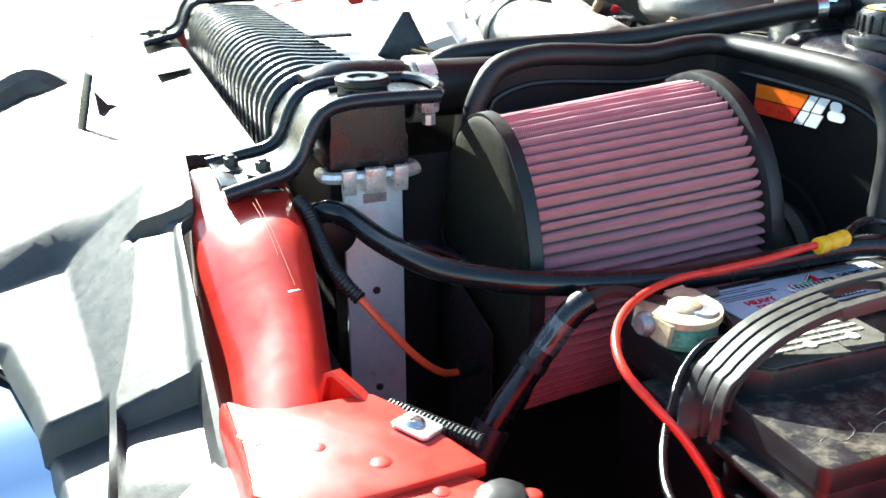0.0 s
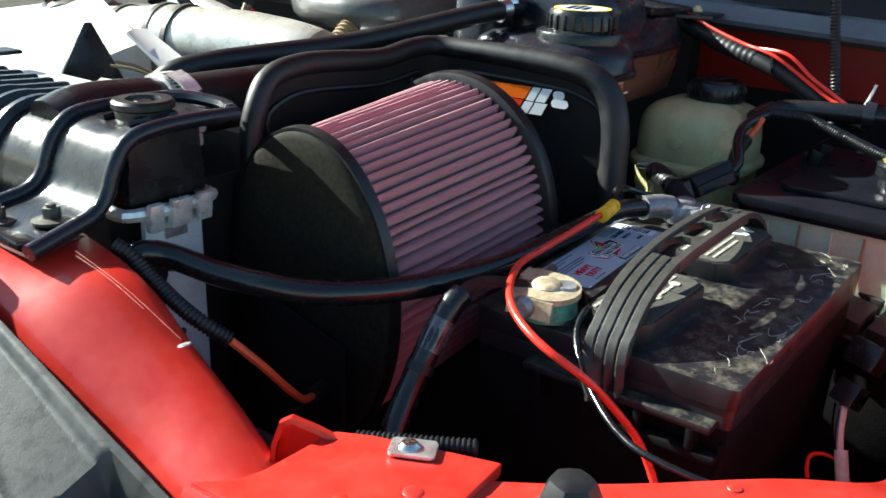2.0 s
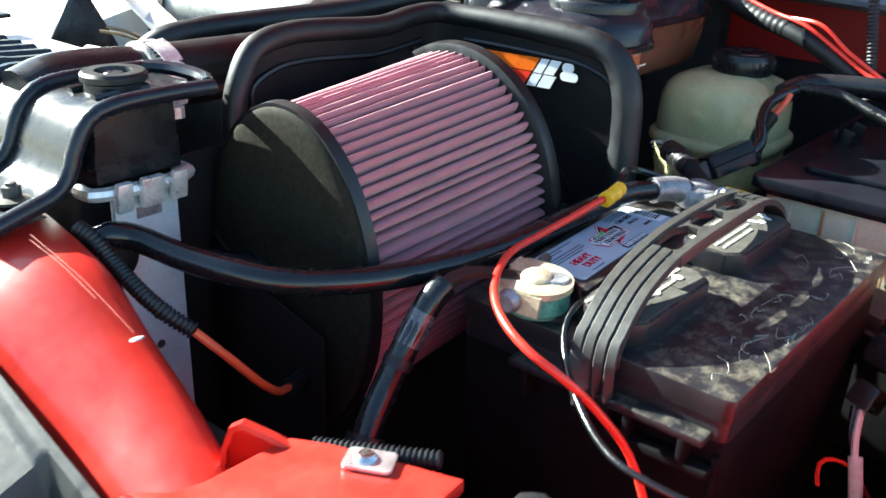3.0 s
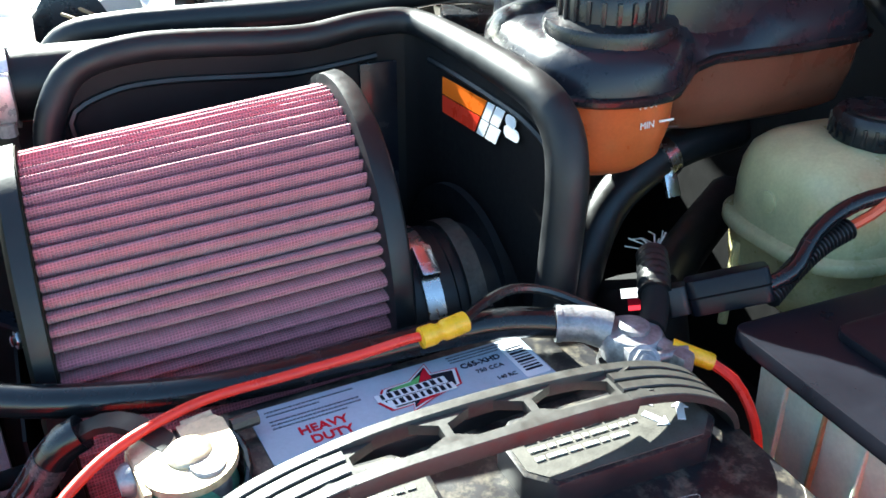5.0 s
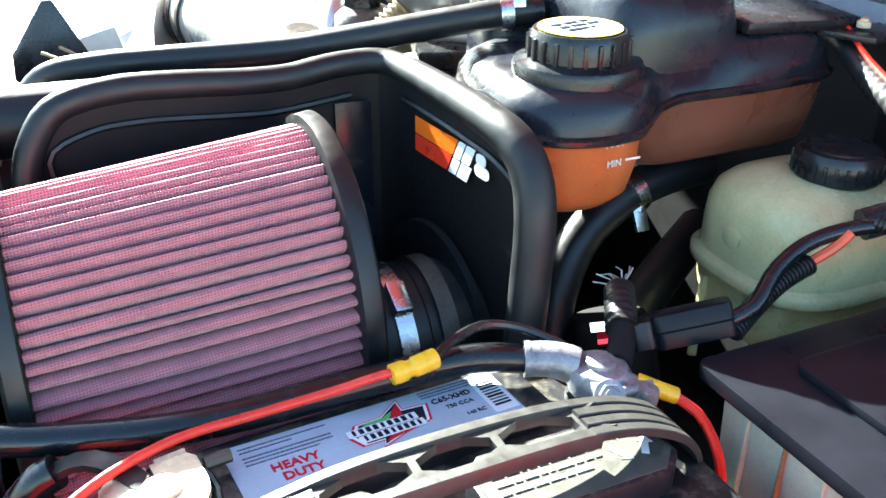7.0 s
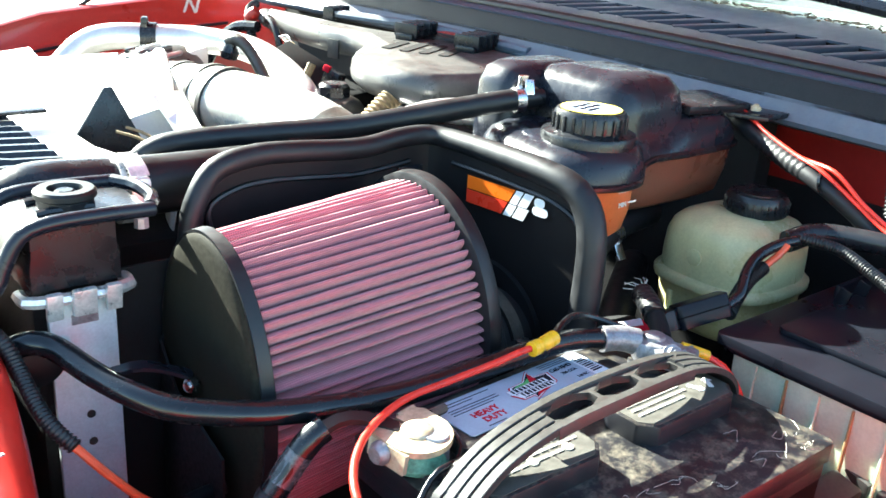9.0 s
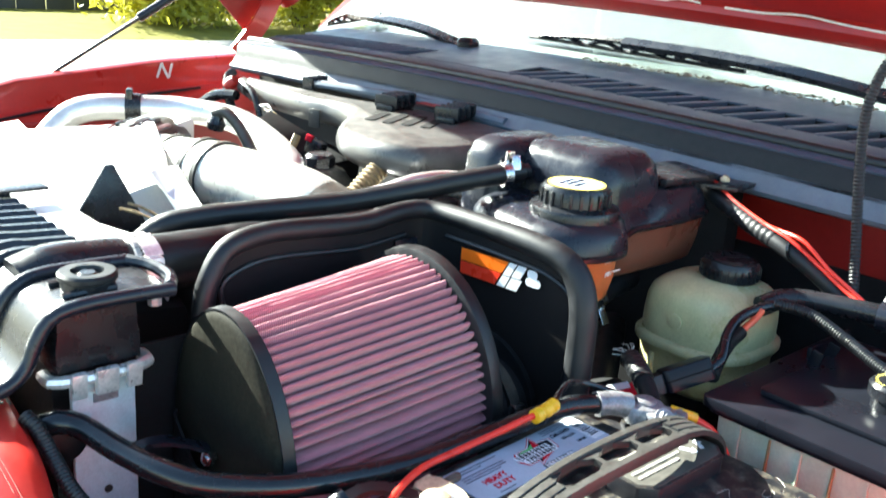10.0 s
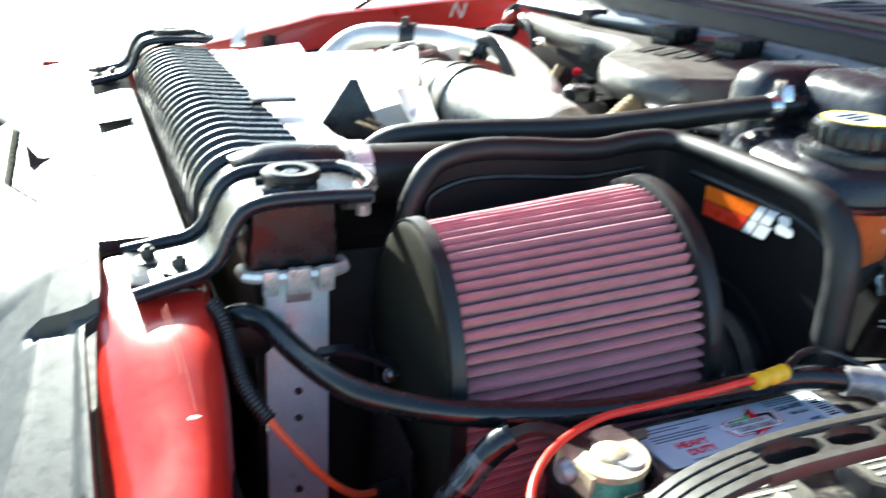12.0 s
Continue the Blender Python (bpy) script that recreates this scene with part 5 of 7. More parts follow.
    # emblem as plain shapes
    shield = lambda k: [(-0.0265 * k, 0.0010 * k), (-0.0200 * k, 0.0105 * k), (-0.003 * k, 0.0115 * k), (0.0125 * k, 0.0225 * k), (0.0120 * k, 0.0125 * k), (0.0275 * k, 0.0110 * k), (0.0230 * k, -0.0035 * k), (0.004 * k, -0.0080 * k), (-0.012 * k, -0.0140 * k), (-0.0095 * k, -0.0085 * k), (-0.0220 * k, -0.0085 * k)]
    m = at(0.545, 0.52)
    part("emblem", slab(shield(1.0), 0, 0.0003, m=m), INK_RED, lab, "dark red outlined emblem")
    part("emblem", slab(shield(0.94), 0.0003, 0.0005, m=m), INK_WHITE, lab)
    part("emblem", slab(shield(0.86), 0.0005, 0.0006, m=m), INK, lab)
    part("emblem", slab([(-0.0165, 0.0070), (-0.013, 0.0088), (-0.002, 0.0098), (0.005, 0.0128), (0.001, 0.0068)], 0.0006, 0.0008, m=m), INK_GREEN, lab)
    part("emblem", slab([(0.0015, 0.0068), (0.0065, 0.0142), (0.0106, 0.0188), (0.0098, 0.0078)], 0.0006, 0.0008, m=m), INK_RED, lab)
    part("emblem", slab([(-0.009, -0.0108), (0.002, -0.0082), (0.014, -0.0052), (-0.004, -0.0068)], 0.0006, 0.0008, m=m), INK_RED, lab)
    for dx, dy, n, w2 in ((-0.0225, 0.0034, 9, 0.0044), (-0.0180, -0.0034, 9, 0.0041)):
        part("emblem_bar", box((w2 * n + 0.003, 0.0058, 0.0004), m=m @ pose(dx + 0.5 * w2 * (n - 1), dy, 0.0008)), INK_WHITE, lab)
        for q in range(n):
            part("emblem_bar", box((w2 * (0.62 if q % 4 else 0.42), 0.0044, 0.0004), m=m @ pose(dx + w2 * q, dy, 0.0010)), INK, lab)
    part("emblem_bar", box((0.038, 0.0056, 0.0005), m=at(0.575, 0.90) @ pose(0, 0, 0.0003)), INK, lab)
    for q in range(9):
        part("emblem_bar", box((0.0024 if q % 3 else 0.0016, 0.0040, 0.0004), m=at(0.575, 0.90) @ pose(-0.0164 + 0.0041 * q, 0, 0.0006)), INK_WHITE, lab)
    for p, r in (((-0.110, -0.014), 0.0105), ((0.138, 0.002), 0.0105)):
        part("post", lathe([(r, 0), (r * 0.9, 0.022), (r * 0.8, 0.024)], (*p, BZ), seg=24), LEAD, b)
        part("post_boss", lathe([(0.020, 0), (0.019, 0.004), (0.014, 0.005)], (*p, BZ - 0.001), seg=28), BLACK_DUSTY, b)
    part("hold_wedge", slab([(0, 0), (0.03, 0.01), (0.026, 0.034), (0.008, 0.03)], 0, 0.02, 0.002, m=basis((-0.172, -0.135, 1.055), (0, 1, 0), (-1, 0, 0.2))), DARK_METAL, b)
    for k in range(26):
        rnd = random.Random(90 + k)
        x, y = rnd.uniform(-0.10, 0.155), rnd.choice((-0.150, -0.138, -0.122)) + rnd.uniform(-0.006, 0.008)
        pts = [(x, y, BZ + 0.0002)]
        for _ in range(2 + k % 4):
            pts.append((min(0.158, pts[-1][0] + rnd.uniform(-0.014, 0.012)), min(-0.102, max(-0.1575, pts[-1][1] + rnd.uniform(-0.007, 0.007))), BZ + 0.0002))
        part("scratch", sweep(pts, 0.00019, 4, 0.002), WORN_PRINT, b, "pale scratch in the dust")


battery()


def strap():
    s = thing("battery_strap", "worn grey rubber battery hold-down strap with oval slots", "strap", (0, -0.05, 1.13))
    path = [(-0.144, -0.068, 1.098), (-0.1435, -0.067, 1.112), (-0.141, -0.066, 1.128), (-0.129, -0.065, 1.144), (-0.098, -0.063, 1.161), (-0.045, -0.061, 1.171), (0.03, -0.060, 1.173), (0.085, -0.058, 1.169), (0.125, -0.056, 1.158), (0.153, -0.056, 1.138), (0.164, -0.056, 1.10)]
    fine = smooth_path(path, 0.004)
    cut1 = next(i for i, p in enumerate(fine) if p.x > -0.060)
    cut2 = next(i for i, p in enumerate(fine) if p.x > 0.082)
    flat = lambda w, h: [(-w, -h), (w, -h), (w, h * 0.6), (w * 0.8, h), (-w * 0.8, h), (-w, h * 0.6)]
    for name, span in (("front_web", fine[: cut1 + 1]), ("rear_web", fine[cut2:])):
        part(name, sweep(span, 0, section=flat(0.0160, 0.0016), curve=False), STRAP, s)
        for k in range(4):
            w = -0.0125 + 0.00833 * k
            part("rib", sweep([p + Vector((-0.0022 if p.x < -0.134 else 0, w, 0.0020 if p.x > -0.141 else 0)) for p in (span[1:] if name == "front_web" else span)], 0, section=flat(0.0034, 0.0014), curve=False), STRAP, s)
    mid = fine[cut1 - 1 : cut2 + 2]
    n = len(mid) - 1
    for side in (-1, 1):
        part("rail", sweep([p + Vector((0, side * (0.0128 + 0.0012 * math.sin(math.pi * i / n)), -0.0012)) for i, p in enumerate(mid)], 0, section=flat(0.0035, 0.0044), curve=False), STRAP, s)
    for q in (0.0, 0.33, 0.67, 1.0):
        p = fine[int(round(cut1 + q * (cut2 - cut1)))]
        for side in (-1, 1):
            part("slot_corner", slab([(-0.016, side * 0.0105), (0.016, side * 0.0105), (0.0022, side * 0.004), (0.0022, 0), (-0.0022, 0), (-0.0022, side * 0.004)], -0.0045, 0.0012, m=Matrix.Translation(p)), STRAP, s)
    part("hook", box((0.008, 0.030, 0.012), (-0.145, -0.068, 1.094), 0.002), CASE, s)


strap()


# ---- terminals, cables and wires ----
def negative_clamp():
    c = thing("battery_clamp", "tarnished tan battery clamp with green corrosion underneath", "battery clamp", (-0.12, -0.012, 1.13))
    seat = pose(-0.118, -0.003, 1.1475, 2, -3, 8)
    nose = [(0.0235 * math.cos(radians(a)), -0.002 + 0.0235 * math.sin(radians(a))) for a in range(180, 361, 12)]
    plate = [(-0.0012, 0.006), (-0.0012, 0.021), (-0.019, 0.0225), (-0.0235, 0.018)] + nose + [(0.0235, 0.015), (0.019, 0.021), (0.0012, 0.021), (0.0012, 0.006)]
    part("corroded_ring", lathe([(0.0205, 0), (0.0225, 0.004), (0.0205, 0.012), (0.018, 0.0175)], (-0.118, -0.005, 1.1300), seg=28), VERDIGRIS, c, "green corroded ring")
    part("clamp_plate", slab(plate, 0, 0.0045, m=seat), BRASS, c)
    part("folded_ear", box((0.0035, 0.034, 0.014), m=seat @ pose(-0.0242, 0.002, -0.0035, 0, 10)), BRASS, c)
    part("folded_ear", box((0.016, 0.0035, 0.012), m=seat @ pose(0.012, 0.0225, -0.001, 12)), BRASS, c)
    part("post_top", lathe([(0.0112, 0), (0.0112, 0.0010), (0.0095, 0.0024), (0.004, 0.0028)], m=seat @ pose(0.001, 0.0, 0.0043), seg=22), BRASS, c, "round post end")
    part("carriage_bolt", lathe([(0.0085, 0), (0.0085, 0.003), (0.006, 0.007)], m=seat @ pose(-0.0255, 0.006, -0.003, 0, -90), seg=18), LEAD, c)
    part("ring_lug", sweep([(-0.096, 0.010, 1.149), (-0.091, -0.004, 1.147), (-0.094, -0.022, 1.141), (-0.108, -0.032, 1.136)], 0.0020, 7), CABLE, c)
    part("lug_screw", sweep([(-0.094, 0.012, 1.149), (-0.080, 0.014, 1.149)], 0.0038, 8, 0.006), DARK_METAL, c)


negative_clamp()


def positive_clamp():
    c = thing("battery_clamp", "grey lead battery clamp with a side bolt on the positive post", "battery clamp", (0.138, 0.0, 1.13))
    part("ring", lathe([(0.0100, 0), (0.0175, 0), (0.0190, 0.004), (0.0190, 0.013), (0.0165, 0.017), (0.0100, 0.0185)], (0.138, 0.002, 1.1350), seg=28), LEAD, c)
    part("post_top", lathe([(0.0098, 0), (0.0094, 0.0035), (0.0075, 0.0045)], (0.138, 0.002, 1.1525), seg=22), LEAD, c)
    part("barrel", sweep([(0.102, 0.027, 1.151), (0.116, 0.020, 1.151), (0.128, 0.012, 1.148)], lambda s: 0.0108 + 0.04 * max(0, s - 0.012), 18, 0.003), LEAD, c)
    part("barrel_lip", sweep([(0.1005, 0.0275, 1.151), (0.1035, 0.0262, 1.151)], 0.0113, 18, 0.0015), LEAD, c)
    part("jaw", box((0.012, 0.030, 0.015), (0.149, -0.018, 1.144), 0.004, pose(0, 0, 0, 0, 0, 18)), LEAD, c)
    part("jaw", box((0.012, 0.028, 0.015), (0.130, -0.017, 1.144), 0.004, pose(0, 0, 0, 0, 0, 4)), LEAD, c)
    part("clamp_rod", sweep([(0.121, -0.024, 1.150), (0.158, -0.022, 1.148)], 0.0034, 10, 0.01), LEAD, c)
    hex_bolt("side_bolt", (0.126, -0.026, 1.152), (-0.35, -0.75, 0.6), 0.0068, 0.008, c, LEAD, 0.009)
    part("yellow_ferrule", sweep([(0.152, -0.016, 1.148), (0.161, -0.024, 1.145), (0.171, -0.030, 1.141)], 0.0052, 12, 0.004), YELLOW, c)


positive_clamp()


def cable(name, label, pts, r, material, seg=12, kind="cable", ribbed=0.0, extra=()):
    t = thing(name, label, kind, pts[0])
    part("sheath", corrugated(pts, r, ribbed) if ribbed else sweep(pts, r, seg), material, t, smooth=60)
    for nm, bm, m, lab in extra:
        part(nm, bm, m, t, lab)
    return t


cable("battery_cable", "thick black battery cable looping in front of the filter", [(-0.312, 0.222, 1.166), (-0.300, 0.215, 1.172), (-0.286, 0.206, 1.168), (-0.272, 0.170, 1.160), (-0.258, 0.132, 1.157), (-0.240, 0.105, 1.154), (-0.212, 0.086, 1.151), (-0.183, 0.072, 1.149), (-0.142, 0.060, 1.147), (-0.102, 0.050, 1.147), (-0.062, 0.047, 1.147), (-0.015, 0.046, 1.148), (0.035, 0.043, 1.151), (0.072, 0.037, 1.153), (0.104, 0.0265, 1.151)], 0.0092, CABLE, 16)
cable("battery_cable", "black taped negative battery cable going down beside the battery", [(-0.163, 0.040, 1.147), (-0.172, 0.041, 1.142), (-0.182, 0.043, 1.130), (-0.196, 0.045, 1.110), (-0.211, 0.047, 1.087), (-0.229, 0.045, 1.065), (-0.245, 0.040, 1.040), (-0.262, 0.035, 0.99)], 0.0095, CABLE, 14,
      extra=(("wrap", sweep([(-0.199, 0.0455, 1.105), (-0.203, 0.046, 1.099)], 0.0105, 14, 0.004), RUBBER, "tape wrap"),
             ("bare_strap", sweep([(-0.124, 0.006, 1.150), (-0.138, 0.026, 1.153), (-0.152, 0.036, 1.152), (-0.170, 0.041, 1.144)], 0.004, section=[(-0.006, -0.002), (0.006, -0.002), (0.006, 0.002), (-0.006, 0.002)]), RUBBER, "dark flat end strap"),
             ("bright_sleeve", sweep([(-0.180, 0.0425, 1.133), (-0.187, 0.044, 1.1225), (-0.194, 0.0448, 1.1125)], 0.0098, 14, 0.004), SLEEVE, "grey shiny sleeve"),
             ("lower_sleeve", sweep([(-0.232, 0.0445, 1.060), (-0.247, 0.040, 1.036), (-0.262, 0.035, 0.99)], 0.0135, 14), RUBBER, "wider black sleeve")))
cable("power_wire", "red power wire with a yellow crimp connector", [(0.024, 0.025, 1.166), (0.008, 0.027, 1.165), (-0.018, 0.033, 1.158), (-0.060, 0.034, 1.155), (-0.104, 0.029, 1.156), (-0.142, 0.013, 1.156), (-0.168, -0.006, 1.153), (-0.185, -0.029, 1.149), (-0.191, -0.052, 1.142), (-0.183, -0.071, 1.129), (-0.167, -0.085, 1.107), (-0.156, -0.105, 1.078), (-0.160, -0.125, 1.04), (-0.17, -0.14, 0.99)], 0.0028, RED_WIRE, 10,
      extra=(("crimp_connector", sweep([(0.014, 0.0245, 1.1655), (0.022, 0.025, 1.1660), (0.031, 0.026, 1.1665), (0.042, 0.028, 1.1670)], lambda s: 0.0062 - 0.0012 * (0.010 < s < 0.014), 14, 0.002), YELLOW, "yellow plastic crimp connector"),
             ("black_tail", sweep([(0.041, 0.028, 1.167), (0.058, 0.036, 1.171), (0.080, 0.043, 1.171), (0.102, 0.042, 1.165), (0.122, 0.030, 1.157), (0.134, 0.016, 1.152)], 0.0030, 8), CABLE, "thin black tail")))
cable("ground_wire", "thin black and white wire hanging over the battery's end", [(-0.112, -0.036, 1.143), (-0.128, -0.040, 1.145), (-0.136, -0.040, 1.138), (-0.150, -0.048, 1.131), (-0.166, -0.063, 1.122), (-0.186, -0.086, 1.115), (-0.200, -0.108, 1.110), (-0.207, -0.128, 1.108), (-0.205, -0.158, 1.104), (-0.198, -0.175, 1.098), (-0.19, -0.195, 1.07)], 0.0024, CABLE, 8)
cable("wire_loom", "black corrugated loom with an orange-red wire leaving it", [(-0.322, 0.214, 1.184), (-0.318, 0.203, 1.178), (-0.315, 0.188, 1.166), (-0.313, 0.160, 1.152), (-0.308, 0.140, 1.142), (-0.300, 0.127, 1.133)], 0.0051, RUBBER, ribbed=0.0032,
      extra=(("wire", sweep([(-0.300, 0.127, 1.133), (-0.283, 0.116, 1.111), (-0.262, 0.114, 1.085), (-0.240, 0.122, 1.064), (-0.222, 0.131, 1.056)], 0.003, 8), ORANGE_WIRE, "orange-red wire"),
             ("sleeve", sweep([(-0.224, 0.130, 1.057), (-0.19, 0.145, 1.048), (-0.15, 0.15, 1.04)], 0.0062, 10), RUBBER, "dark sleeve")))
cable("cable_stub", "taped black cable stub with frayed strands", [(0.152, 0.004, 1.147), (0.163, 0.016, 1.150), (0.172, 0.030, 1.156), (0.181, 0.045, 1.160), (0.189, 0.058, 1.161)], 0.0085, VOID, 12,
      extra=(("tape", corrugated([(0.170, 0.027, 1.155), (0.176, 0.037, 1.158), (0.184, 0.050, 1.1605), (0.190, 0.060, 1.161)], 0.0102, 0.0060, 0.035, 14), RUBBER, "wound frayed tape"),) + tuple(("strand", sweep([(0.189, 0.059, 1.161), (0.184 + 0.0024 * k, 0.066, 1.164 + 0.003 * (k % 3)), (0.176 + 0.0045 * k, 0.071 + 0.003 * (k % 3), 1.165 + 0.0035 * (k % 2))], 0.0006, 4), WORN_PRINT, "frayed strand") for k in range(9)))


def inline_fuse():
    f = thing("fuse_holder", "black inline fuse holder with cables at both ends", "fuse holder", (0.21, 0.0, 1.16))
    m = basis((0.212, 0.010, 1.158), (1, -0.55, 0.35), (0.2, 0.3, 1))
    part("body", slab(rounded(0.050, 0.024, 0.005, 3), -0.011, 0.011, 0.003, m=m), LID, f)
    part("parting_line", slab(rounded(0.0508, 0.0248, 0.005, 3), -0.0006, 0.0006, m=m), CASE, f)
    part("collar", slab(rounded(0.016, 0.020, 0.004, 3, -0.032), -0.009, 0.009, 0.002, m=m), RUBBER, f)
    part("lead", sweep([(0.228, -0.005, 1.165), (0.245, -0.006, 1.172), (0.27, 0.006, 1.186), (0.30, 0.012, 1.196), (0.33, 0.006, 1.203), (0.36, -0.005, 1.205)], 0.0055, 10), CABLE, f)
    part("lead", corrugated([(0.228, -0.008, 1.158), (0.25, 0.0, 1.166), (0.275, 0.006, 1.176), (0.30, 0.008, 1.183)], 0.0065, 0.0032), RUBBER, f)
    part("wire", sweep([(0.298, 0.008, 1.183), (0.315, 0.004, 1.193), (0.325, 0.002, 1.203)], 0.0035, 8), ORANGE_WIRE, f)
    part("red_lead", sweep([(0.170, -0.0295, 1.1412), (0.180, -0.044, 1.132), (0.183, -0.062, 1.108), (0.183, -0.07, 1.06)], 0.0032, 8), RED_WIRE, f)
    part("connector", box((0.014, 0.009, 0.008), (0.205, 0.030, 1.148), 0.002, pose(0, 0, 0, 0, 0, 30)), CREAM, f, "white plug")


inline_fuse()


# ---- box with a black lid ----
def junction_box():
    b = thing("storage_box", "cream ribbed plastic box with a glossy black lid", "box", (0.32, -0.14, 0.95))
    x0, x1, y0, y1, z = 0.188, 0.455, -0.245, -0.022, 1.157
    cx, cy, w, d = (x0 + x1) / 2, (y0 + y1) / 2, x1 - x0, y1 - y0
    part("body", box((w - 0.03, d - 0.022, 0.115), (cx, cy, z - 0.0725), 0.006, taper=0.97), CREAM_BOX, b)
    part("base", box((w - 0.06, d - 0.05, 0.12), (cx, cy, z - 0.19), 0.006), VOID, b, "dark lower base")
    for k in range(7):
        part("rib", box((0.004, 0.0022, 0.105), (x0 + 0.0140, y1 - 0.036 - 0.029 * k, z - 0.074), 0.0008, pose(0, 0, 0, 0, 1.5)), GRIME if k % 2 else CREAM_BOX, b)
    part("waist_rib", box((0.004, d - 0.03, 0.004), (x0 + 0.0138, cy, z - 0.092), 0.001), CREAM_BOX, b)
    lid = part("lid", join(slab(rounded(w, d, 0.008, 4), 0, 0.010, 0.003, at=(cx, cy, z - 0.010)), slab(rounded(w - 0.012, d - 0.012, 0.006, 4), -0.008, 0, 0.001, at=(cx, cy, z - 0.008))), LID, b, "glossy black lid")
    part("raised_panel", slab(rounded(w - 0.07, d - 0.05, 0.010, 4), 0, 0.006, 0.0025, at=(cx + 0.01, cy - 0.005, z)), LID, lid)
    part("rear_wall", box((0.09, 0.005, 0.014), (0.40, y1 - 0.018, z + 0.006), 0.002), LID, lid)
    for x in (0.335, 0.37):
        part("lid_web", box((0.003, 0.012, 0.022), (x, y1 - 0.034, z + 0.009), 0.001, pose(0, 0, 0, 14)), LID, lid)
    cap = part("filler_cap", lathe([(0.020, 0), (0.020, 0.012), (0.0245, 0.014), (0.0245, 0.024), (0.022, 0.027), (0.010, 0.0275)], (0.300, -0.148, z + 0.004), seg=28), BLACK, b, "black filler cap with worn yellow writing")
    rnd = random.Random(6)
    for k in range(15):
        a = radians(60 + 14 * k)
        part("worn_mark", box((0.0016, rnd.uniform(0.002, 0.0032), 0.0005), (0.300 + 0.0185 * math.cos(a), -0.148 + 0.0185 * math.sin(a), z + 0.0313), 0, pose(0, 0, 0, 0, 0, math.degrees(a) + 90)), INK_YELLOW, cap)


junction_box()

cable("wire_loom", "thick black loom pipe lying behind the box lid", [(0.355, 0.020, 1.195), (0.385, 0.005, 1.203), (0.405, -0.05, 1.206), (0.42, -0.12, 1.206), (0.43, -0.25, 1.20)], 0.0110, BLACK, 14,
      extra=(("tie", lathe([(0.0135, -0.006), (0.0150, -0.006), (0.0150, 0.006), (0.0135, 0.006)], (0.412, -0.085, 1.2065), pose(0, 0, 0, 90, 0, 6), 20), BLACK_GLOSS, "black cable tie"),))
cable("wire_loom", "black corrugated loom across the box lid", [(0.345, 0.0, 1.207), (0.352, -0.035, 1.205), (0.345, -0.075, 1.195), (0.33, -0.11, 1.188), (0.318, -0.14, 1.183)], 0.0054, RUBBER, ribbed=0.0030)
cable("wire_loom", "dark loom along the firewall with two red wires tied to it", [(0.470, 0.185, 1.283), (0.447, 0.135, 1.271), (0.430, 0.085, 1.258), (0.418, 0.028, 1.243), (0.423, -0.010, 1.222), (0.428, -0.036, 1.205), (0.432, -0.08, 1.19)], 0.0095, TRIM, 12,
      extra=(("red_wire", sweep([(0.462, 0.165, 1.293), (0.438, 0.115, 1.278), (0.424, 0.070, 1.266), (0.411, 0.028, 1.258), (0.416, -0.008, 1.236), (0.420, -0.040, 1.216), (0.412, -0.072, 1.208)], 0.0021, 7), RED_WIRE, "red wire"),
             ("red_wire", sweep([(0.464, 0.168, 1.290), (0.441, 0.112, 1.275), (0.427, 0.065, 1.263), (0.406, 0.012, 1.262), (0.410, -0.020, 1.238), (0.416, -0.062, 1.212), (0.408, -0.080, 1.203), (0.418, -0.060, 1.206)], 0.0021, 7), RED_WIRE, "red wire"),
             ("tape_wrap", corrugated([(0.440, 0.115, 1.266), (0.430, 0.085, 1.258), (0.422, 0.050, 1.250)], 0.0104, 0.008, 0.03, 12), TRIM, "wound cloth tape"),
             ("wire_tie", lathe([(0.0098, -0.0015), (0.0125, -0.0015), (0.0125, 0.0015), (0.0098, 0.0015)], (0.418, 0.028, 1.245), pose(0, 0, 0, 75, 0, 8), 16), CABLE, "black wire tie"),
             ("tie_tail", sweep([(0.420, -0.070, 1.200), (0.424, -0.078, 1.222), (0.428, -0.082, 1.238)], 0.0018, 5), WHITE_WIRE, "white cable tie tail")))
cable("lamp_cable", "grey corrugated cable rising to the hood", [(0.424, -0.046, 1.190), (0.426, -0.043, 1.215), (0.432, -0.034, 1.258), (0.436, -0.024, 1.310), (0.436, -0.016, 1.37), (0.436, -0.015, 1.41), (0.440, -0.022, 1.446), (0.445, -0.038, 1.475), (0.450, -0.044, 1.51), (0.465, -0.045, 1.56), (0.50, -0.05, 1.65), (0.53, -0.05, 1.74)], 0.0053, TRIM, ribbed=0.004)


# ---- fluid reservoirs ----
def superring(cx, cy, z, rx, ry, p=2.6, n=48):
    out = []
    for k in range(n):
        a = 2 * math.pi * k / n
        c, s = math.cos(a), math.sin(a)
        out.append((cx + rx * math.copysign(abs(c) ** (2 / p), c), cy + ry * math.copysign(abs(s) ** (2 / p), s), z))
    return out


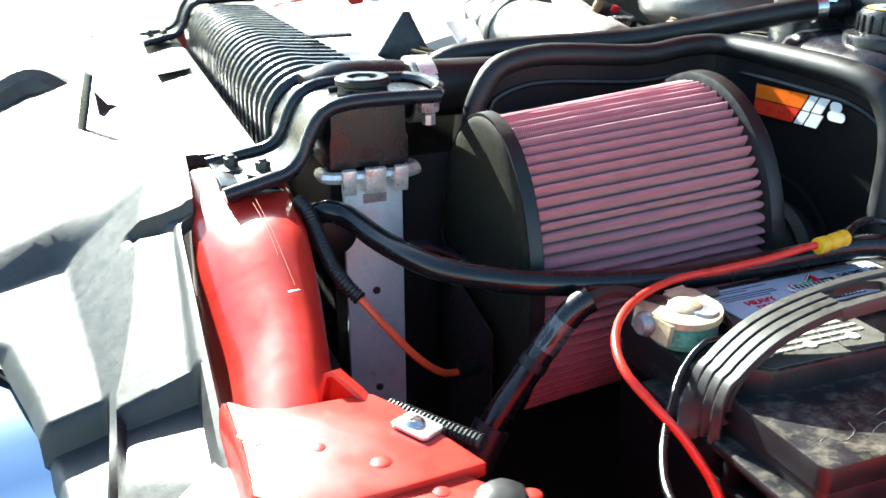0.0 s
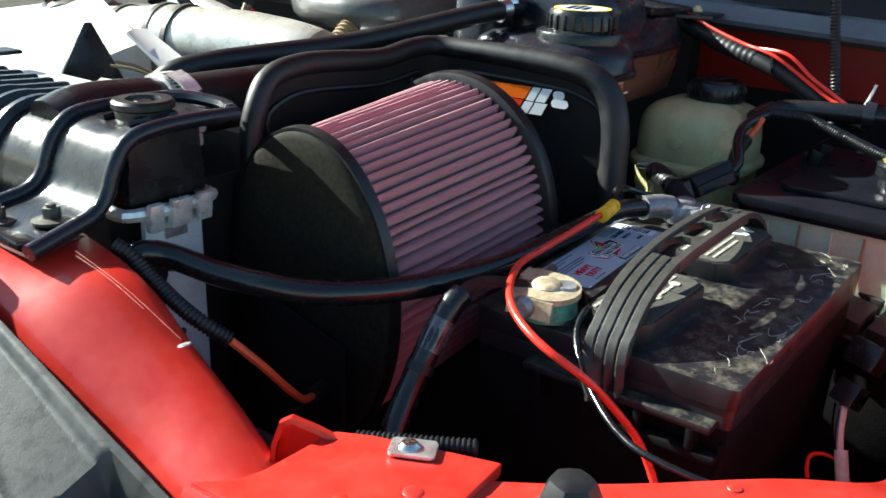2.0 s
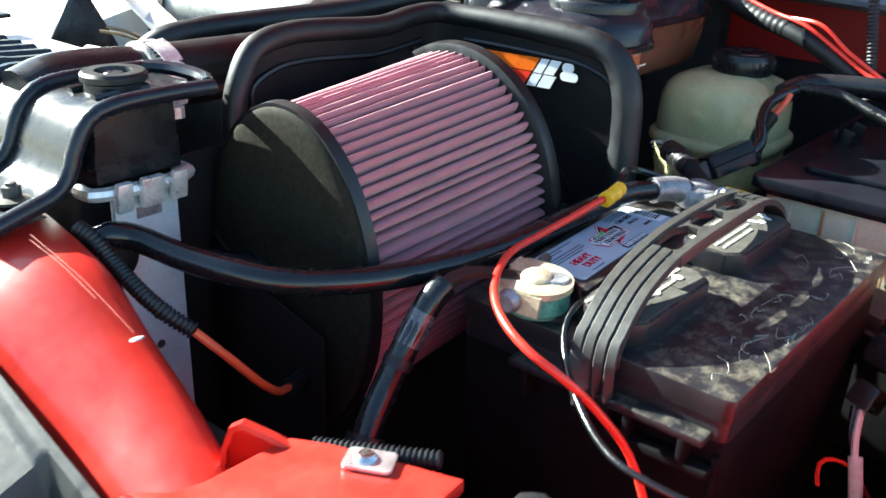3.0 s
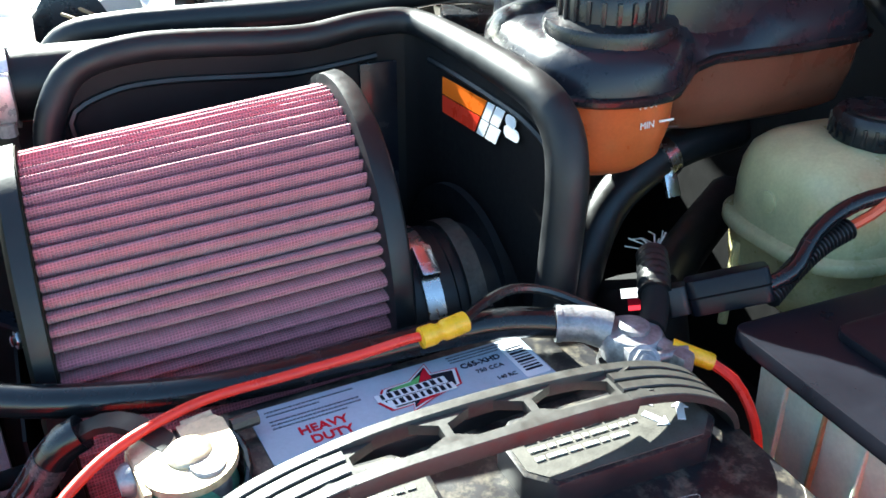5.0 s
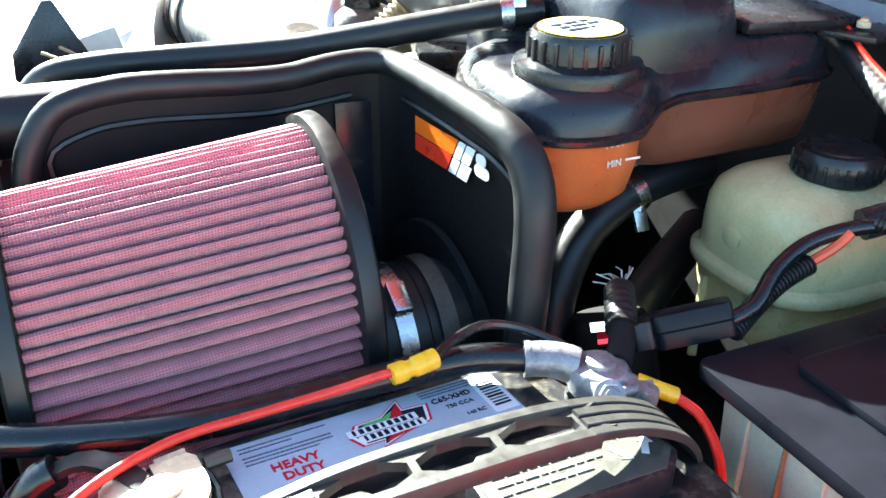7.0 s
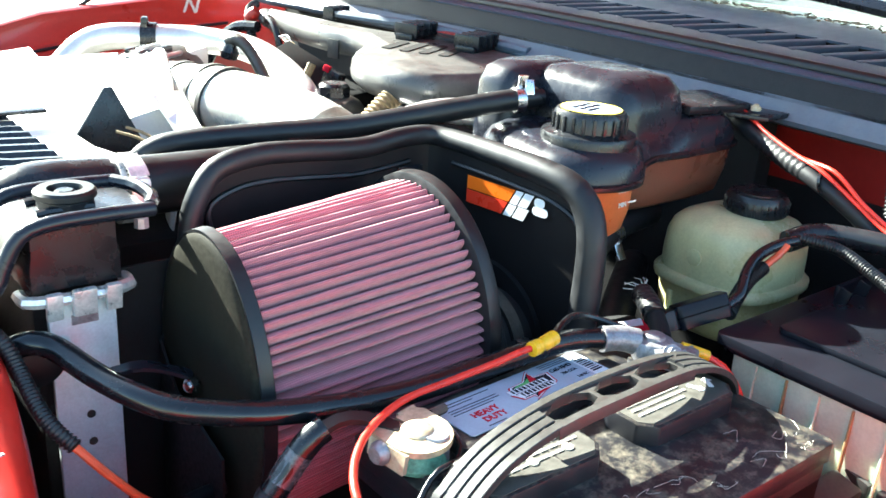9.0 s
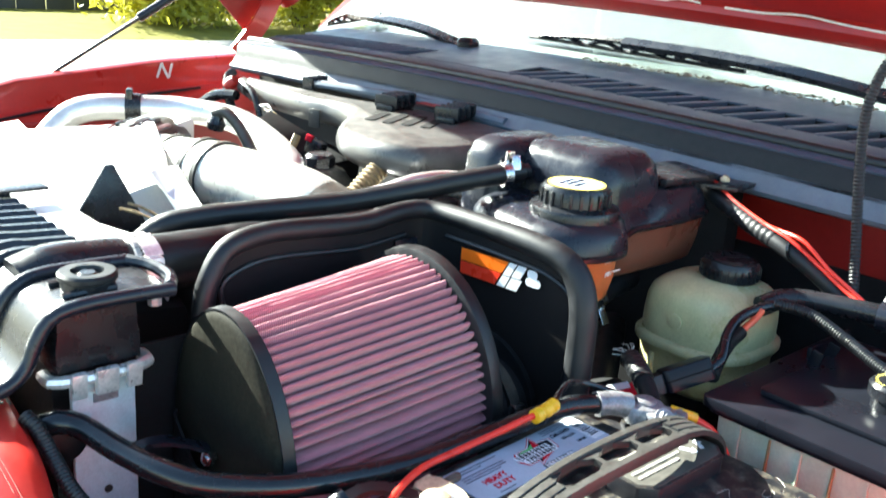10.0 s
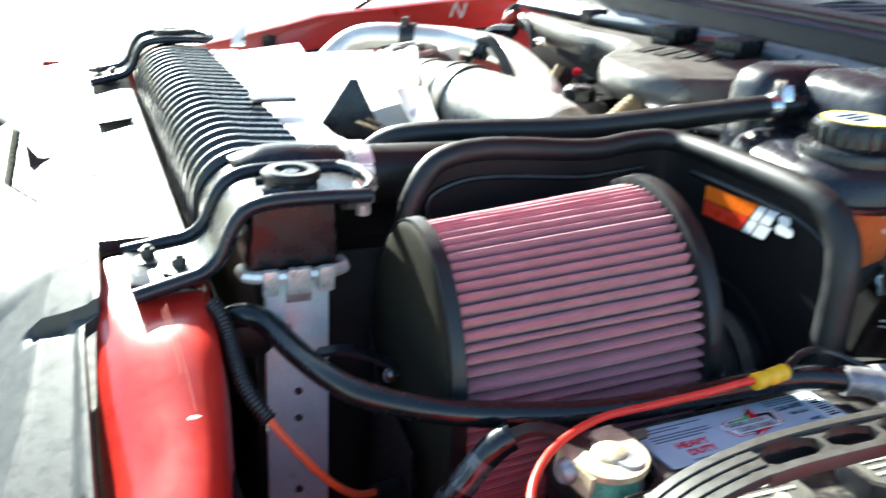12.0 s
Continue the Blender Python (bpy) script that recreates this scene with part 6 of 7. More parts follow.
def steering_reservoir():
    r = thing("fluid_reservoir", "yellowed translucent fluid reservoir with a black ribbed cap", "reservoir", (0.372, 0.098, 1.08))
    cx, cy = 0.380, 0.089
    prof = ((1.075, 0.052), (1.085, 0.064), (1.106, 0.068), (1.125, 0.069), (1.128, 0.0745), (1.130, 0.0755), (1.136, 0.0755), (1.138, 0.0735), (1.140, 0.0690), (1.160, 0.0690), (1.178, 0.0675), (1.189, 0.0635), (1.196, 0.056), (1.201, 0.043), (1.204, 0.026))
    part("tank", loft([superring(cx, cy, z, k, k * 0.94, 3.0) for z, k in prof]), CREAM, r, smooth=60)
    part("neck", lathe([(0.026, 1.198), (0.026, 1.206), (0.02, 1.207)], (cx + 0.012, cy - 0.008, 0), seg=28), CREAM, r)
    cap = part("cap", lathe([(0.031, 1.203), (0.032, 1.205), (0.032, 1.219), (0.029, 1.224), (0.012, 1.2245)], (cx + 0.012, cy - 0.008, 0), seg=36), BLACK, r, "black ribbed cap")
    for k in range(26):
        a = 2 * math.pi * k / 26
        part("grip", box((0.0026, 0.0026, 0.013), (cx + 0.012 + 0.0322 * math.cos(a), cy - 0.008 + 0.0322 * math.sin(a), 1.212), 0.0006, pose(0, 0, 0, 0, 0, math.degrees(a))), BLACK, cap)
    part("cap_rim", lathe([(0.022, 1.2245), (0.024, 1.2245), (0.024, 1.2262), (0.022, 1.2262)], (cx + 0.012, cy - 0.008, 0), seg=32), BLACK, cap)
    part("moulded_disc", lathe([(0.0085, 0), (0.0085, 0.0022), (0.006, 0.003)], (cx - 0.0685, cy + 0.002, 1.163), pose(0, 0, 0, 0, -90), 20), CREAM, r)
    part("seam_line", sweep([(cx - 0.038, cy - 0.0592, 1.127), (cx - 0.038, cy - 0.0585, 1.15), (cx - 0.036, cy - 0.0545, 1.18), (cx - 0.027, cy - 0.040, 1.1955)], 0.0020, 6), CREAM, r)
    part("seam_line", sweep([(cx + 0.018, cy - 0.0638, 1.127), (cx + 0.018, cy - 0.0630, 1.15), (cx + 0.018, cy - 0.0585, 1.18), (cx + 0.015, cy - 0.043, 1.1955)], 0.0020, 6), CREAM, r)
    part("strap_arm", sweep([(cx - 0.066, cy + 0.026, 1.118), (cx - 0.070, cy + 0.024, 1.09), (cx - 0.074, cy + 0.020, 1.05)], 0.004, 8), CREAM, r)


steering_reservoir()


def degas_bottle():
    d = thing("coolant_bottle", "coolant bottle with a black upper shell and orange lower tank", "coolant bottle", (0.28, 0.2, 1.18))

    def shape(z, g):
        """Outline of the bottle: a round lobe under the cap, a shoulder and a long tail."""
        pts = [(0.150, 0.190), (0.152, 0.150), (0.170, 0.122), (0.200, 0.110), (0.232, 0.112), (0.256, 0.128), (0.272, 0.140), (0.300, 0.142), (0.345, 0.140), (0.400, 0.142), (0.440, 0.150), (0.452, 0.175),
               (0.452, 0.250), (0.430, 0.272), (0.370, 0.290), (0.300, 0.300), (0.230, 0.300), (0.180, 0.285), (0.158, 0.250)]
        c = Vector((0.29, 0.21))
        out = []
        loop = [Vector(p) for p in pts]
        n = len(loop)
        for k in range(n):
            for q in (0, 0.33, 0.66):
                a, b, e, f = loop[k - 1], loop[k], loop[(k + 1) % n], loop[(k + 2) % n]
                p = 0.5 * ((2 * b) + (e - a) * q + (2 * a - 5 * b + 4 * e - f) * q * q + (3 * b - a - 3 * e + f) * q**3)
                v = (p - c)
                out.append((p.x - v.normalized().x * g, p.y - v.normalized().y * g, z(p.x, p.y) if callable(z) else z))
        return out

    seam = lambda x, y: 1.245 + 0.010 * min(1, max(0, (x - 0.24) / 0.05))
    up = lambda h, tail: (lambda x, y: (1.245 + h) if x < 0.33 else 1.255 + tail)
    part("lower_tank", loft([superring(0.211, 0.172, z, r, r * 0.98, 2.2) for z, r in ((1.180, 0.020), (1.184, 0.036), (1.194, 0.047), (1.215, 0.052), (1.246, 0.0535))]), COOLANT, d, "orange translucent lower tank", smooth=50)
    part("tail_tank", loft([superring(0.352, 0.212, z, rx, ry, 5) for z, rx, ry in ((1.196, 0.080, 0.050), (1.203, 0.090, 0.060), (1.225, 0.095, 0.065), (1.253, 0.098, 0.068))]), COOLANT_DARK, d, "brown lower tank", smooth=50)
    part("seam_flange", loft([shape(lambda x, y: seam(x, y) - 0.002, -0.001), shape(seam, -0.0035), shape(lambda x, y: seam(x, y) + 0.003, -0.0035), shape(lambda x, y: seam(x, y) + 0.005, 0.0)]), BLACK, d)
    part("upper_shell", loft([shape(lambda x, y: seam(x, y) + 0.003, 0.001), shape(up(0.018, 0.012), 0.003), shape(up(0.027, 0.026), 0.010), shape(up(0.033, 0.034), 0.022), shape(up(0.036, 0.038), 0.042)]), BLACK_GLOSS, d, "black upper shell", smooth=50)
    part("shoulder", loft([superring(0.300, 0.226, z, rx, ry, 4.5) for z, rx, ry in ((1.255, 0.062, 0.074), (1.30, 0.060, 0.072), (1.320, 0.056, 0.067), (1.332, 0.046, 0.056), (1.336, 0.028, 0.034))]), BLACK_GLOSS, d, smooth=50)
    part("rear_lobe", loft([superring(0.270, 0.304, z, rx, ry, 3.6) for z, rx, ry in ((1.25, 0.070, 0.036), (1.31, 0.067, 0.034), (1.326, 0.060, 0.029), (1.333, 0.045, 0.020))]), BLACK_GLOSS, d, smooth=50)
    part("tail_ledge", box((0.12, 0.07, 0.010), (0.415, 0.19, 1.297), 0.004, pose(0, 0, 0, 4, 3, 0)), BLACK, d)
    c = (0.216, 0.170)
    part("collar", lathe([(0.046, 1.272), (0.047, 1.284), (0.0455, 1.287), (0.039, 1.288), (0.036, 1.290)], (*c, 0), seg=40), BLACK, d)
    cap = part("cap", lathe([(0.0355, 1.287), (0.0355, 1.304), (0.033, 1.3085), (0.010, 1.309)], (*c, 0), seg=48), BLACK, d, "black ribbed pressure cap")
    for k in range(22):
        a = 2 * math.pi * k / 22
        part("grip", box((0.0035, 0.0032, 0.016), (c[0] + 0.0357 * math.cos(a), c[1] + 0.0357 * math.sin(a), 1.2965), 0.0008, pose(0, 0, 0, 0, 0, math.degrees(a))), BLACK, cap)
    disc = part("cap_sticker", lathe([(0.030, 1.3092), (0.030, 1.3098), (0.0262, 1.3098), (0.0262, 1.3092)], (*c, 0), seg=48), INK_YELLOW, cap, "worn yellow-ringed sticker")
    part("sticker_face", lathe([(0.0258, 1.3091), (0.0258, 1.3096), (0.01, 1.3097)], (*c, 0), seg=48), LABEL, cap)
    part("worn_print", bars(basis((c[0] - 0.018, c[1] + 0.008, 1.3099), (1, 0.2, 0), (0, 0, 1)), 0.036, 3, 0.0085, 0.0042, 51), INK, cap)
    for txt, z in (("MAX", 1.2395), ("MIN", 1.2250)):
        part("level_mark", letters(txt, 0.0072, basis((0.218 if txt == "MAX" else 0.219, 0.1190, z), (1, 0.12, 0), (0.12, -1, 0.06))), BARE_WHITE, d)
    part("level_mark", box((0.012, 0.0008, 0.0016), (0.237, 0.1225, 1.2250)), BARE_WHITE, d)
    part("hose_barb", sweep([(0.214, 0.262, 1.301), (0.236, 0.258, 1.302)], 0.009, 12, 0.005), BLACK, d)
    hex_bolt("mount_bolt", (0.462, 0.145, 1.292), (0, 0, 1), 0.006, 0.005, d, BRASS)
    part("mount_tab", slab([(0.43, 0.16), (0.50, 0.16), (0.505, 0.125), (0.45, 0.12)], 1.285, 1.290, 0.001), BLACK, d)


degas_bottle()

h = cable("coolant_hose", "black rubber coolant hose with a spring clip at the bottle", [(-0.15, 0.42, 1.225), (-0.127, 0.405, 1.250), (-0.09, 0.392, 1.258), (-0.037, 0.375, 1.262), (0.042, 0.345, 1.268), (0.10, 0.316, 1.279), (0.155, 0.288, 1.291), (0.195, 0.268, 1.299), (0.228, 0.259, 1.302)], 0.0115, RUBBER, 14)
clip = part("spring_clip", lathe([(0.012, -0.005), (0.0136, -0.005), (0.0136, 0.005), (0.012, 0.005)], (0.208, 0.264, 1.300), pose(0, 0, 0, 0, 86, -20), 20), STEEL, h)
part("clip_ear", box((0.010, 0.004, 0.018), (0.211, 0.263, 1.317), 0.001, pose(0, 0, 0, 12, 0, -20)), STEEL, clip)
part("clip_ear", box((0.010, 0.004, 0.016), (0.214, 0.255, 1.314), 0.001, pose(0, 0, 0, -20, 0, -20)), STEEL, clip)
hz = cable("coolant_hose", "black hose with a clamp under the coolant bottle", [(0.185, 0.135, 1.02), (0.20, 0.155, 1.09), (0.228, 0.172, 1.135), (0.265, 0.182, 1.158), (0.31, 0.19, 1.170), (0.37, 0.20, 1.172)], 0.0165, RUBBER, 14)
cl2 = part("spring_clip", lathe([(0.0170, -0.006), (0.0186, -0.006), (0.0186, 0.006), (0.0170, 0.006)], (0.285, 0.186, 1.164), pose(0, 0, 0, 0, 75, 15), 22), STEEL, hz)
part("clip_ear", box((0.012, 0.004, 0.022), (0.285, 0.168, 1.150), 0.001, pose(0, 0, 0, -30)), STEEL, cl2)
cable("coolant_hose", "dark hose low behind the heat shield", [(0.18, 0.06, 0.98), (0.22, 0.11, 1.04), (0.30, 0.17, 1.07), (0.42, 0.25, 1.08)], 0.02, RUBBER, 12)


# ---- engine ----
def intake():
    t = thing("intake_duct", "silver-grey intake duct with clamps, glaring in the sun", "duct", (0.05, 0.5, 1.2))
    run = [(0.030, 0.775, 1.226), (0.040, 0.720, 1.232), (0.047, 0.630, 1.238), (0.055, 0.560, 1.241), (0.063, 0.500, 1.241), (0.074, 0.425, 1.232), (0.088, 0.365, 1.205)]
    part("duct_tube", sweep(run, lambda s: 0.0415 + 0.0016 * (0.17 < s < 0.36), 32, 0.006), SILVER_HOSE, t, smooth=60)
    part("duct_cuff", sweep([(0.0455, 0.655, 1.237), (0.047, 0.630, 1.238), (0.050, 0.603, 1.239)], 0.0445, 32, 0.006), SILVER_HOSE, t, "thick silver cuff", smooth=60)
    for p, ax, r in (((0.0463, 0.641, 1.2375), (0.02, -0.1, 0.008), 0.0447), ((0.050, 0.606, 1.2388), (0.010, -0.075, 0.004), 0.0447), ((0.041, 0.712, 1.2325), (0.012, -0.1, 0.007), 0.0418)):
        part("band_clamp", lathe([(r, -0.0035), (r + 0.0022, -0.0035), (r + 0.0022, 0.0035), (r, 0.0035)], m=basis(p, (0, 0, 1), ax), seg=40), DARK_METAL, t)
    part("bright_bolt", sweep([(-0.004, 0.690, 1.246), (0.004, 0.655, 1.236)], 0.0045, 8, 0.01), STEEL, t, "bright clamp screw")
    part("oily_elbow", sweep([(0.074, 0.425, 1.232), (0.082, 0.392, 1.220), (0.090, 0.358, 1.200)], 0.0432, 28, 0.008), DARK_METAL, t, "oily dark elbow")
    rnd = random.Random(17)
    for k in range(26):
        a, w = radians(rnd.uniform(40, 140)), rnd.uniform(0.0, 1.0)
        c = Vector((0.072, 0.435, 1.234)).lerp(Vector((0.088, 0.365, 1.205)), w) + Vector((0.0425 * math.cos(a), 0.012 * math.sin(a), 0.0425 * math.sin(a)))
        part("grime_speck", lathe([(rnd.uniform(0.0015, 0.004), 0), (0.001, 0.0012)], c, pose(0, 0, 0, 0, 0, 0), 7), DARK_METAL, t)


intake()


def alternator():
    a = thing("alternator", "dark finned alternator housing with a pale top", "alternator", (0.05, 0.82, 1.2))
    m = basis((0.050, 0.825, 1.222), (0, 0, 1), (0.75, 0.62, 0.03))
    part("housing", lathe([(0.030, -0.065), (0.050, -0.06), (0.056, -0.045), (0.056, 0.045), (0.050, 0.06), (0.03, 0.065)], m=m, seg=32), DARK_METAL, a)
    part("front_ring", lathe([(0.040, -0.069), (0.047, -0.069), (0.047, -0.060), (0.040, -0.060)], m=m, seg=32), GRIME, a, "rusty front ring")
    for k in range(9):
        g = radians(-70 + 17 * k)
        part("fin", box((0.012, 0.007, 0.060), m=m @ pose(0.054 * math.cos(g), 0.054 * math.sin(g), -0.018, 0, 0, math.degrees(g)), bevel=0.002), BLACK if k % 2 else ALU, a)
    part("rear_cover", box((0.05, 0.075, 0.06), m=m @ pose(0.026, 0.0, 0.060), bevel=0.012), SHROUD, a, "pale rear cover")
    part("vacuum_fitting", lathe([(0.012, 0), (0.014, 0.010), (0.009, 0.018), (0.009, 0.026)], (0.146, 0.800, 1.262), pose(0, 0, 0, 10, 8), 16), BLACK, a)
    part("vacuum_line", sweep([(0.146, 0.800, 1.285), (0.152, 0.785, 1.290), (0.160, 0.770, 1.280), (0.166, 0.755, 1.262), (0.172, 0.735, 1.235)], 0.0085, 10), DARK_METAL, a)


alternator()


def charge_pipe():
    p = thing("charge_pipe", "brushed aluminium charge pipe arching over the engine", "pipe", (0.1, 1.0, 1.2))
    part("pipe_tube", sweep([(-0.055, 1.03, 1.10), (-0.040, 1.035, 1.165), (-0.022, 1.04, 1.206), (0.0, 1.045, 1.231), (0.030, 1.045, 1.253), (0.065, 1.03, 1.263), (0.12, 1.0, 1.264), (0.180, 0.955, 1.264), (0.218, 0.87, 1.260), (0.214, 0.76, 1.245), (0.196, 0.67, 1.225), (0.185, 0.62, 1.18)], 0.0205, 28, 0.010), PIPE, p, smooth=60)
    m = basis((0.112, 1.0045, 1.264), (0, 0, 1), (1, -0.55, 0))
    part("band", lathe([(0.0209, -0.012), (0.0228, -0.012), (0.0228, 0.012), (0.0209, 0.012)], m=m, seg=32), BLACK, p, "black rubber band")
    part("band_lug", box((0.010, 0.018, 0.024), (0.104, 1.001, 1.284), 0.003, pose(0, 0, 0, 0, 0, -30)), BLACK, p)


charge_pipe()


def shroud():
    s = thing("fan_shroud", "pale sun-bleached fan shroud with a black triangular gusset", "shroud", (-0.12, 0.75, 1.1))
    rows = []
    for i in range(31):
        w = i / 30
        y = 0.578 + 0.447 * w
        right = lerp_list(y, [0.455, 0.53, 0.62, 0.70, 0.777, 0.86, 0.94, 1.03], [-0.104, -0.046, -0.018, 0.014, 0.040, 0.020, -0.030, -0.090])
        edge = lerp_list(y, [0.455, 0.53, 0.70, 0.777, 0.86, 1.03], [1.226, 1.246, 1.270, 1.284, 1.266, 1.235])
        left = lerp_list(y, [0.455, 0.58, 0.60, 1.03], [-0.150, -0.150, -0.190, -0.190])
        top = [(left, y, 1.195), (left + 0.006, y, 1.222)]
        for k in range(1, 8):
            q = k / 8
            top.append((left + 0.006 + (right - left - 0.006) * q, y, 1.222 + (edge - 1.222) * q ** 1.5 + 0.006 * math.sin(math.pi * q)))
        rows.append(top + [(right, y, edge), (right + 0.004, y, edge - 0.006), (right + 0.002, y, edge - 0.05), (right - 0.01, y, 1.10)])
    rows.insert(0, [(x, y - 0.006, min(z, 1.16)) for x, y, z in rows[0]])
    part("shroud_shell", sheet(rows, 0.003), SHROUD, s)
    part("side_face", sheet([[(-0.062, 0.566, 1.266), (-0.040, 0.585, 1.266), (-0.012, 0.600, 1.262)], [(-0.058, 0.535, 1.246), (-0.042, 0.548, 1.250), (-0.025, 0.545, 1.250)], [(-0.054, 0.500, 1.220), (-0.045, 0.490, 1.226), (-0.036, 0.480, 1.232)]], 0.003), SHROUD, s, "sloping pale side face")
    part("ledge_block", loft([[(-0.185, y0, 1.20), (-0.075, y0, 1.20), (-0.082, y0, z1), (-0.178, y0, z1 - 0.012)] for y0, z1 in ((0.80, 1.238), (0.90, 1.252), (0.955, 1.263), (0.99, 1.255), (1.04, 1.225))]), SHROUD, s, "peaked pale corner block")
    part("gusset", slab([(-0.064, -0.095), (0.058, -0.095), (0.013, 0.0), (0.004, 0.0)], 0, 0.004, 0.001, m=basis((-0.124, 0.556, 1.281), (1, 0.05, 0), (0.05, -1, 0.1))), BLACK, s, "black triangular gusset")
    part("punched_strip", box((0.02, 0.05, 0.004), (-0.150, 1.055, 1.262), 0.001, pose(0, 0, 0, 35, 0, -20)), SHROUD, s)
    for dy in (-0.012, 0.004):
        part("strip_hole", box((0.006, 0.007, 0.0046), (-0.150 + 0.004, 1.055 + dy, 1.262 + 0.6 * dy), 0, pose(0, 0, 0, 35, 0, -20)), DARK_METAL, s)
    for k, (x0, y0, x1, y1) in enumerate(((-0.128, 0.500, -0.100, 0.460), (-0.112, 0.515, -0.090, 0.475))):
        part("edge_wire", sweep([(x0, y0, 1.246), (0.5 * (x0 + x1), 0.5 * (y0 + y1), 1.243), (x1, y1, 1.234)], 0.0016, 6), GRIME, s)


shroud()


def plenum():
    p = thing("intake_plenum", "grey-black slotted plastic engine cover below the cowl", "engine cover", (0.36, 0.65, 1.25))
    outline = smooth_path([(0.206, 0.500, 0), (0.210, 0.560, 0), (0.238, 0.625, 0), (0.300, 0.690, 0), (0.348, 0.745, 0), (0.358, 0.800, 0), (0.346, 0.870, 0), (0.352, 0.980, 0), (0.362, 1.080, 0), (0.378, 1.110, 0), (0.392, 1.080, 0), (0.400, 0.960, 0), (0.412, 0.840, 0), (0.440, 0.740, 0), (0.462, 0.660, 0), (0.466, 0.560, 0), (0.450, 0.450, 0), (0.400, 0.425, 0), (0.300, 0.425, 0), (0.225, 0.440, 0)], 0.020)
    flat = [(q.x, q.y) for q in outline]
    n = len(flat)
    inset = []
    for k, (x, y) in enumerate(flat):
        ax, ay = flat[k - 1]
        bx, by = flat[(k + 1) % n]
        d = Vector((by - ay, ax - bx)).normalized()
        inset.append((d.x, d.y))
    flip = 1 if sum(flat[k - 1][0] * flat[k][1] - flat[k][0] * flat[k - 1][1] for k in range(n)) > 0 else -1
    ring = lambda g, z: [(x - flip * dx * g, y - flip * dy * g, z) for (x, y), (dx, dy) in zip(flat, inset)]
    part("cover_shell", loft([ring(0.012, 1.252), ring(0.002, 1.262), ring(0.0, 1.272), ring(0.002, 1.283), ring(0.007, 1.291), ring(0.014, 1.2945)]), PLENUM, p, "grey-black moulded shell", smooth=60)
    for k in range(4):
        part("slot", slab(rounded(0.092 - 0.012 * (k == 0), 0.015, 0.006, 3), 0, 0.0014, m=pose(0.333 + 0.014 * k, 0.652 - 0.026 * k, 1.2946, 0, 0, 32)), VOID, p, "dark slot")
    for x, y in ((0.412, 0.708), (0.425, 0.582)):
        clip = part("clip_base", box((0.075, 0.030, 0.010), (x, y, 1.299), 0.003, pose(0, 0, 0, 0, 0, 22)), BLACK, p)
        for k in range(4):
            part("clip_rib", box((0.006, 0.040, 0.020), (x + 0.018 * (k - 1.5), y + 0.007 * (k - 1.5), 1.309), 0.0025, pose(0, 0, 0, 0, 0, 22)), BLACK, clip)
    part("crossbar", sweep([(0.405, 0.95, 1.304), (0.430, 0.82, 1.307), (0.452, 0.70, 1.307), (0.470, 0.52, 1.300)], 0.007, 8), GREY_PANEL, p)
    part("faded_sticker", slab([(-0.009, -0.042), (0.009, -0.042), (0.009, 0.042), (-0.009, 0.042)], 0, 0.001, m=pose(0.440, 0.635, 1.3075, 0, 0, 6)), RED_DULL, p, "faded red sticker")
    for k in range(4):
        part("clip_rib", box((0.006, 0.022, 0.022), (0.392 + 0.014 * k, 0.925 + 0.006 * k, 1.306), 0.0025, pose(0, 0, 0, 0, 0, 20)), BLACK, p)
    part("arm_end", lathe([(0.014, -0.02), (0.016, 0.0), (0.013, 0.012), (0.006, 0.016)], (0.377, 1.112, 1.276), pose(0, 0, 0, -75, 0, -5), 16), PLENUM, p)


plenum()


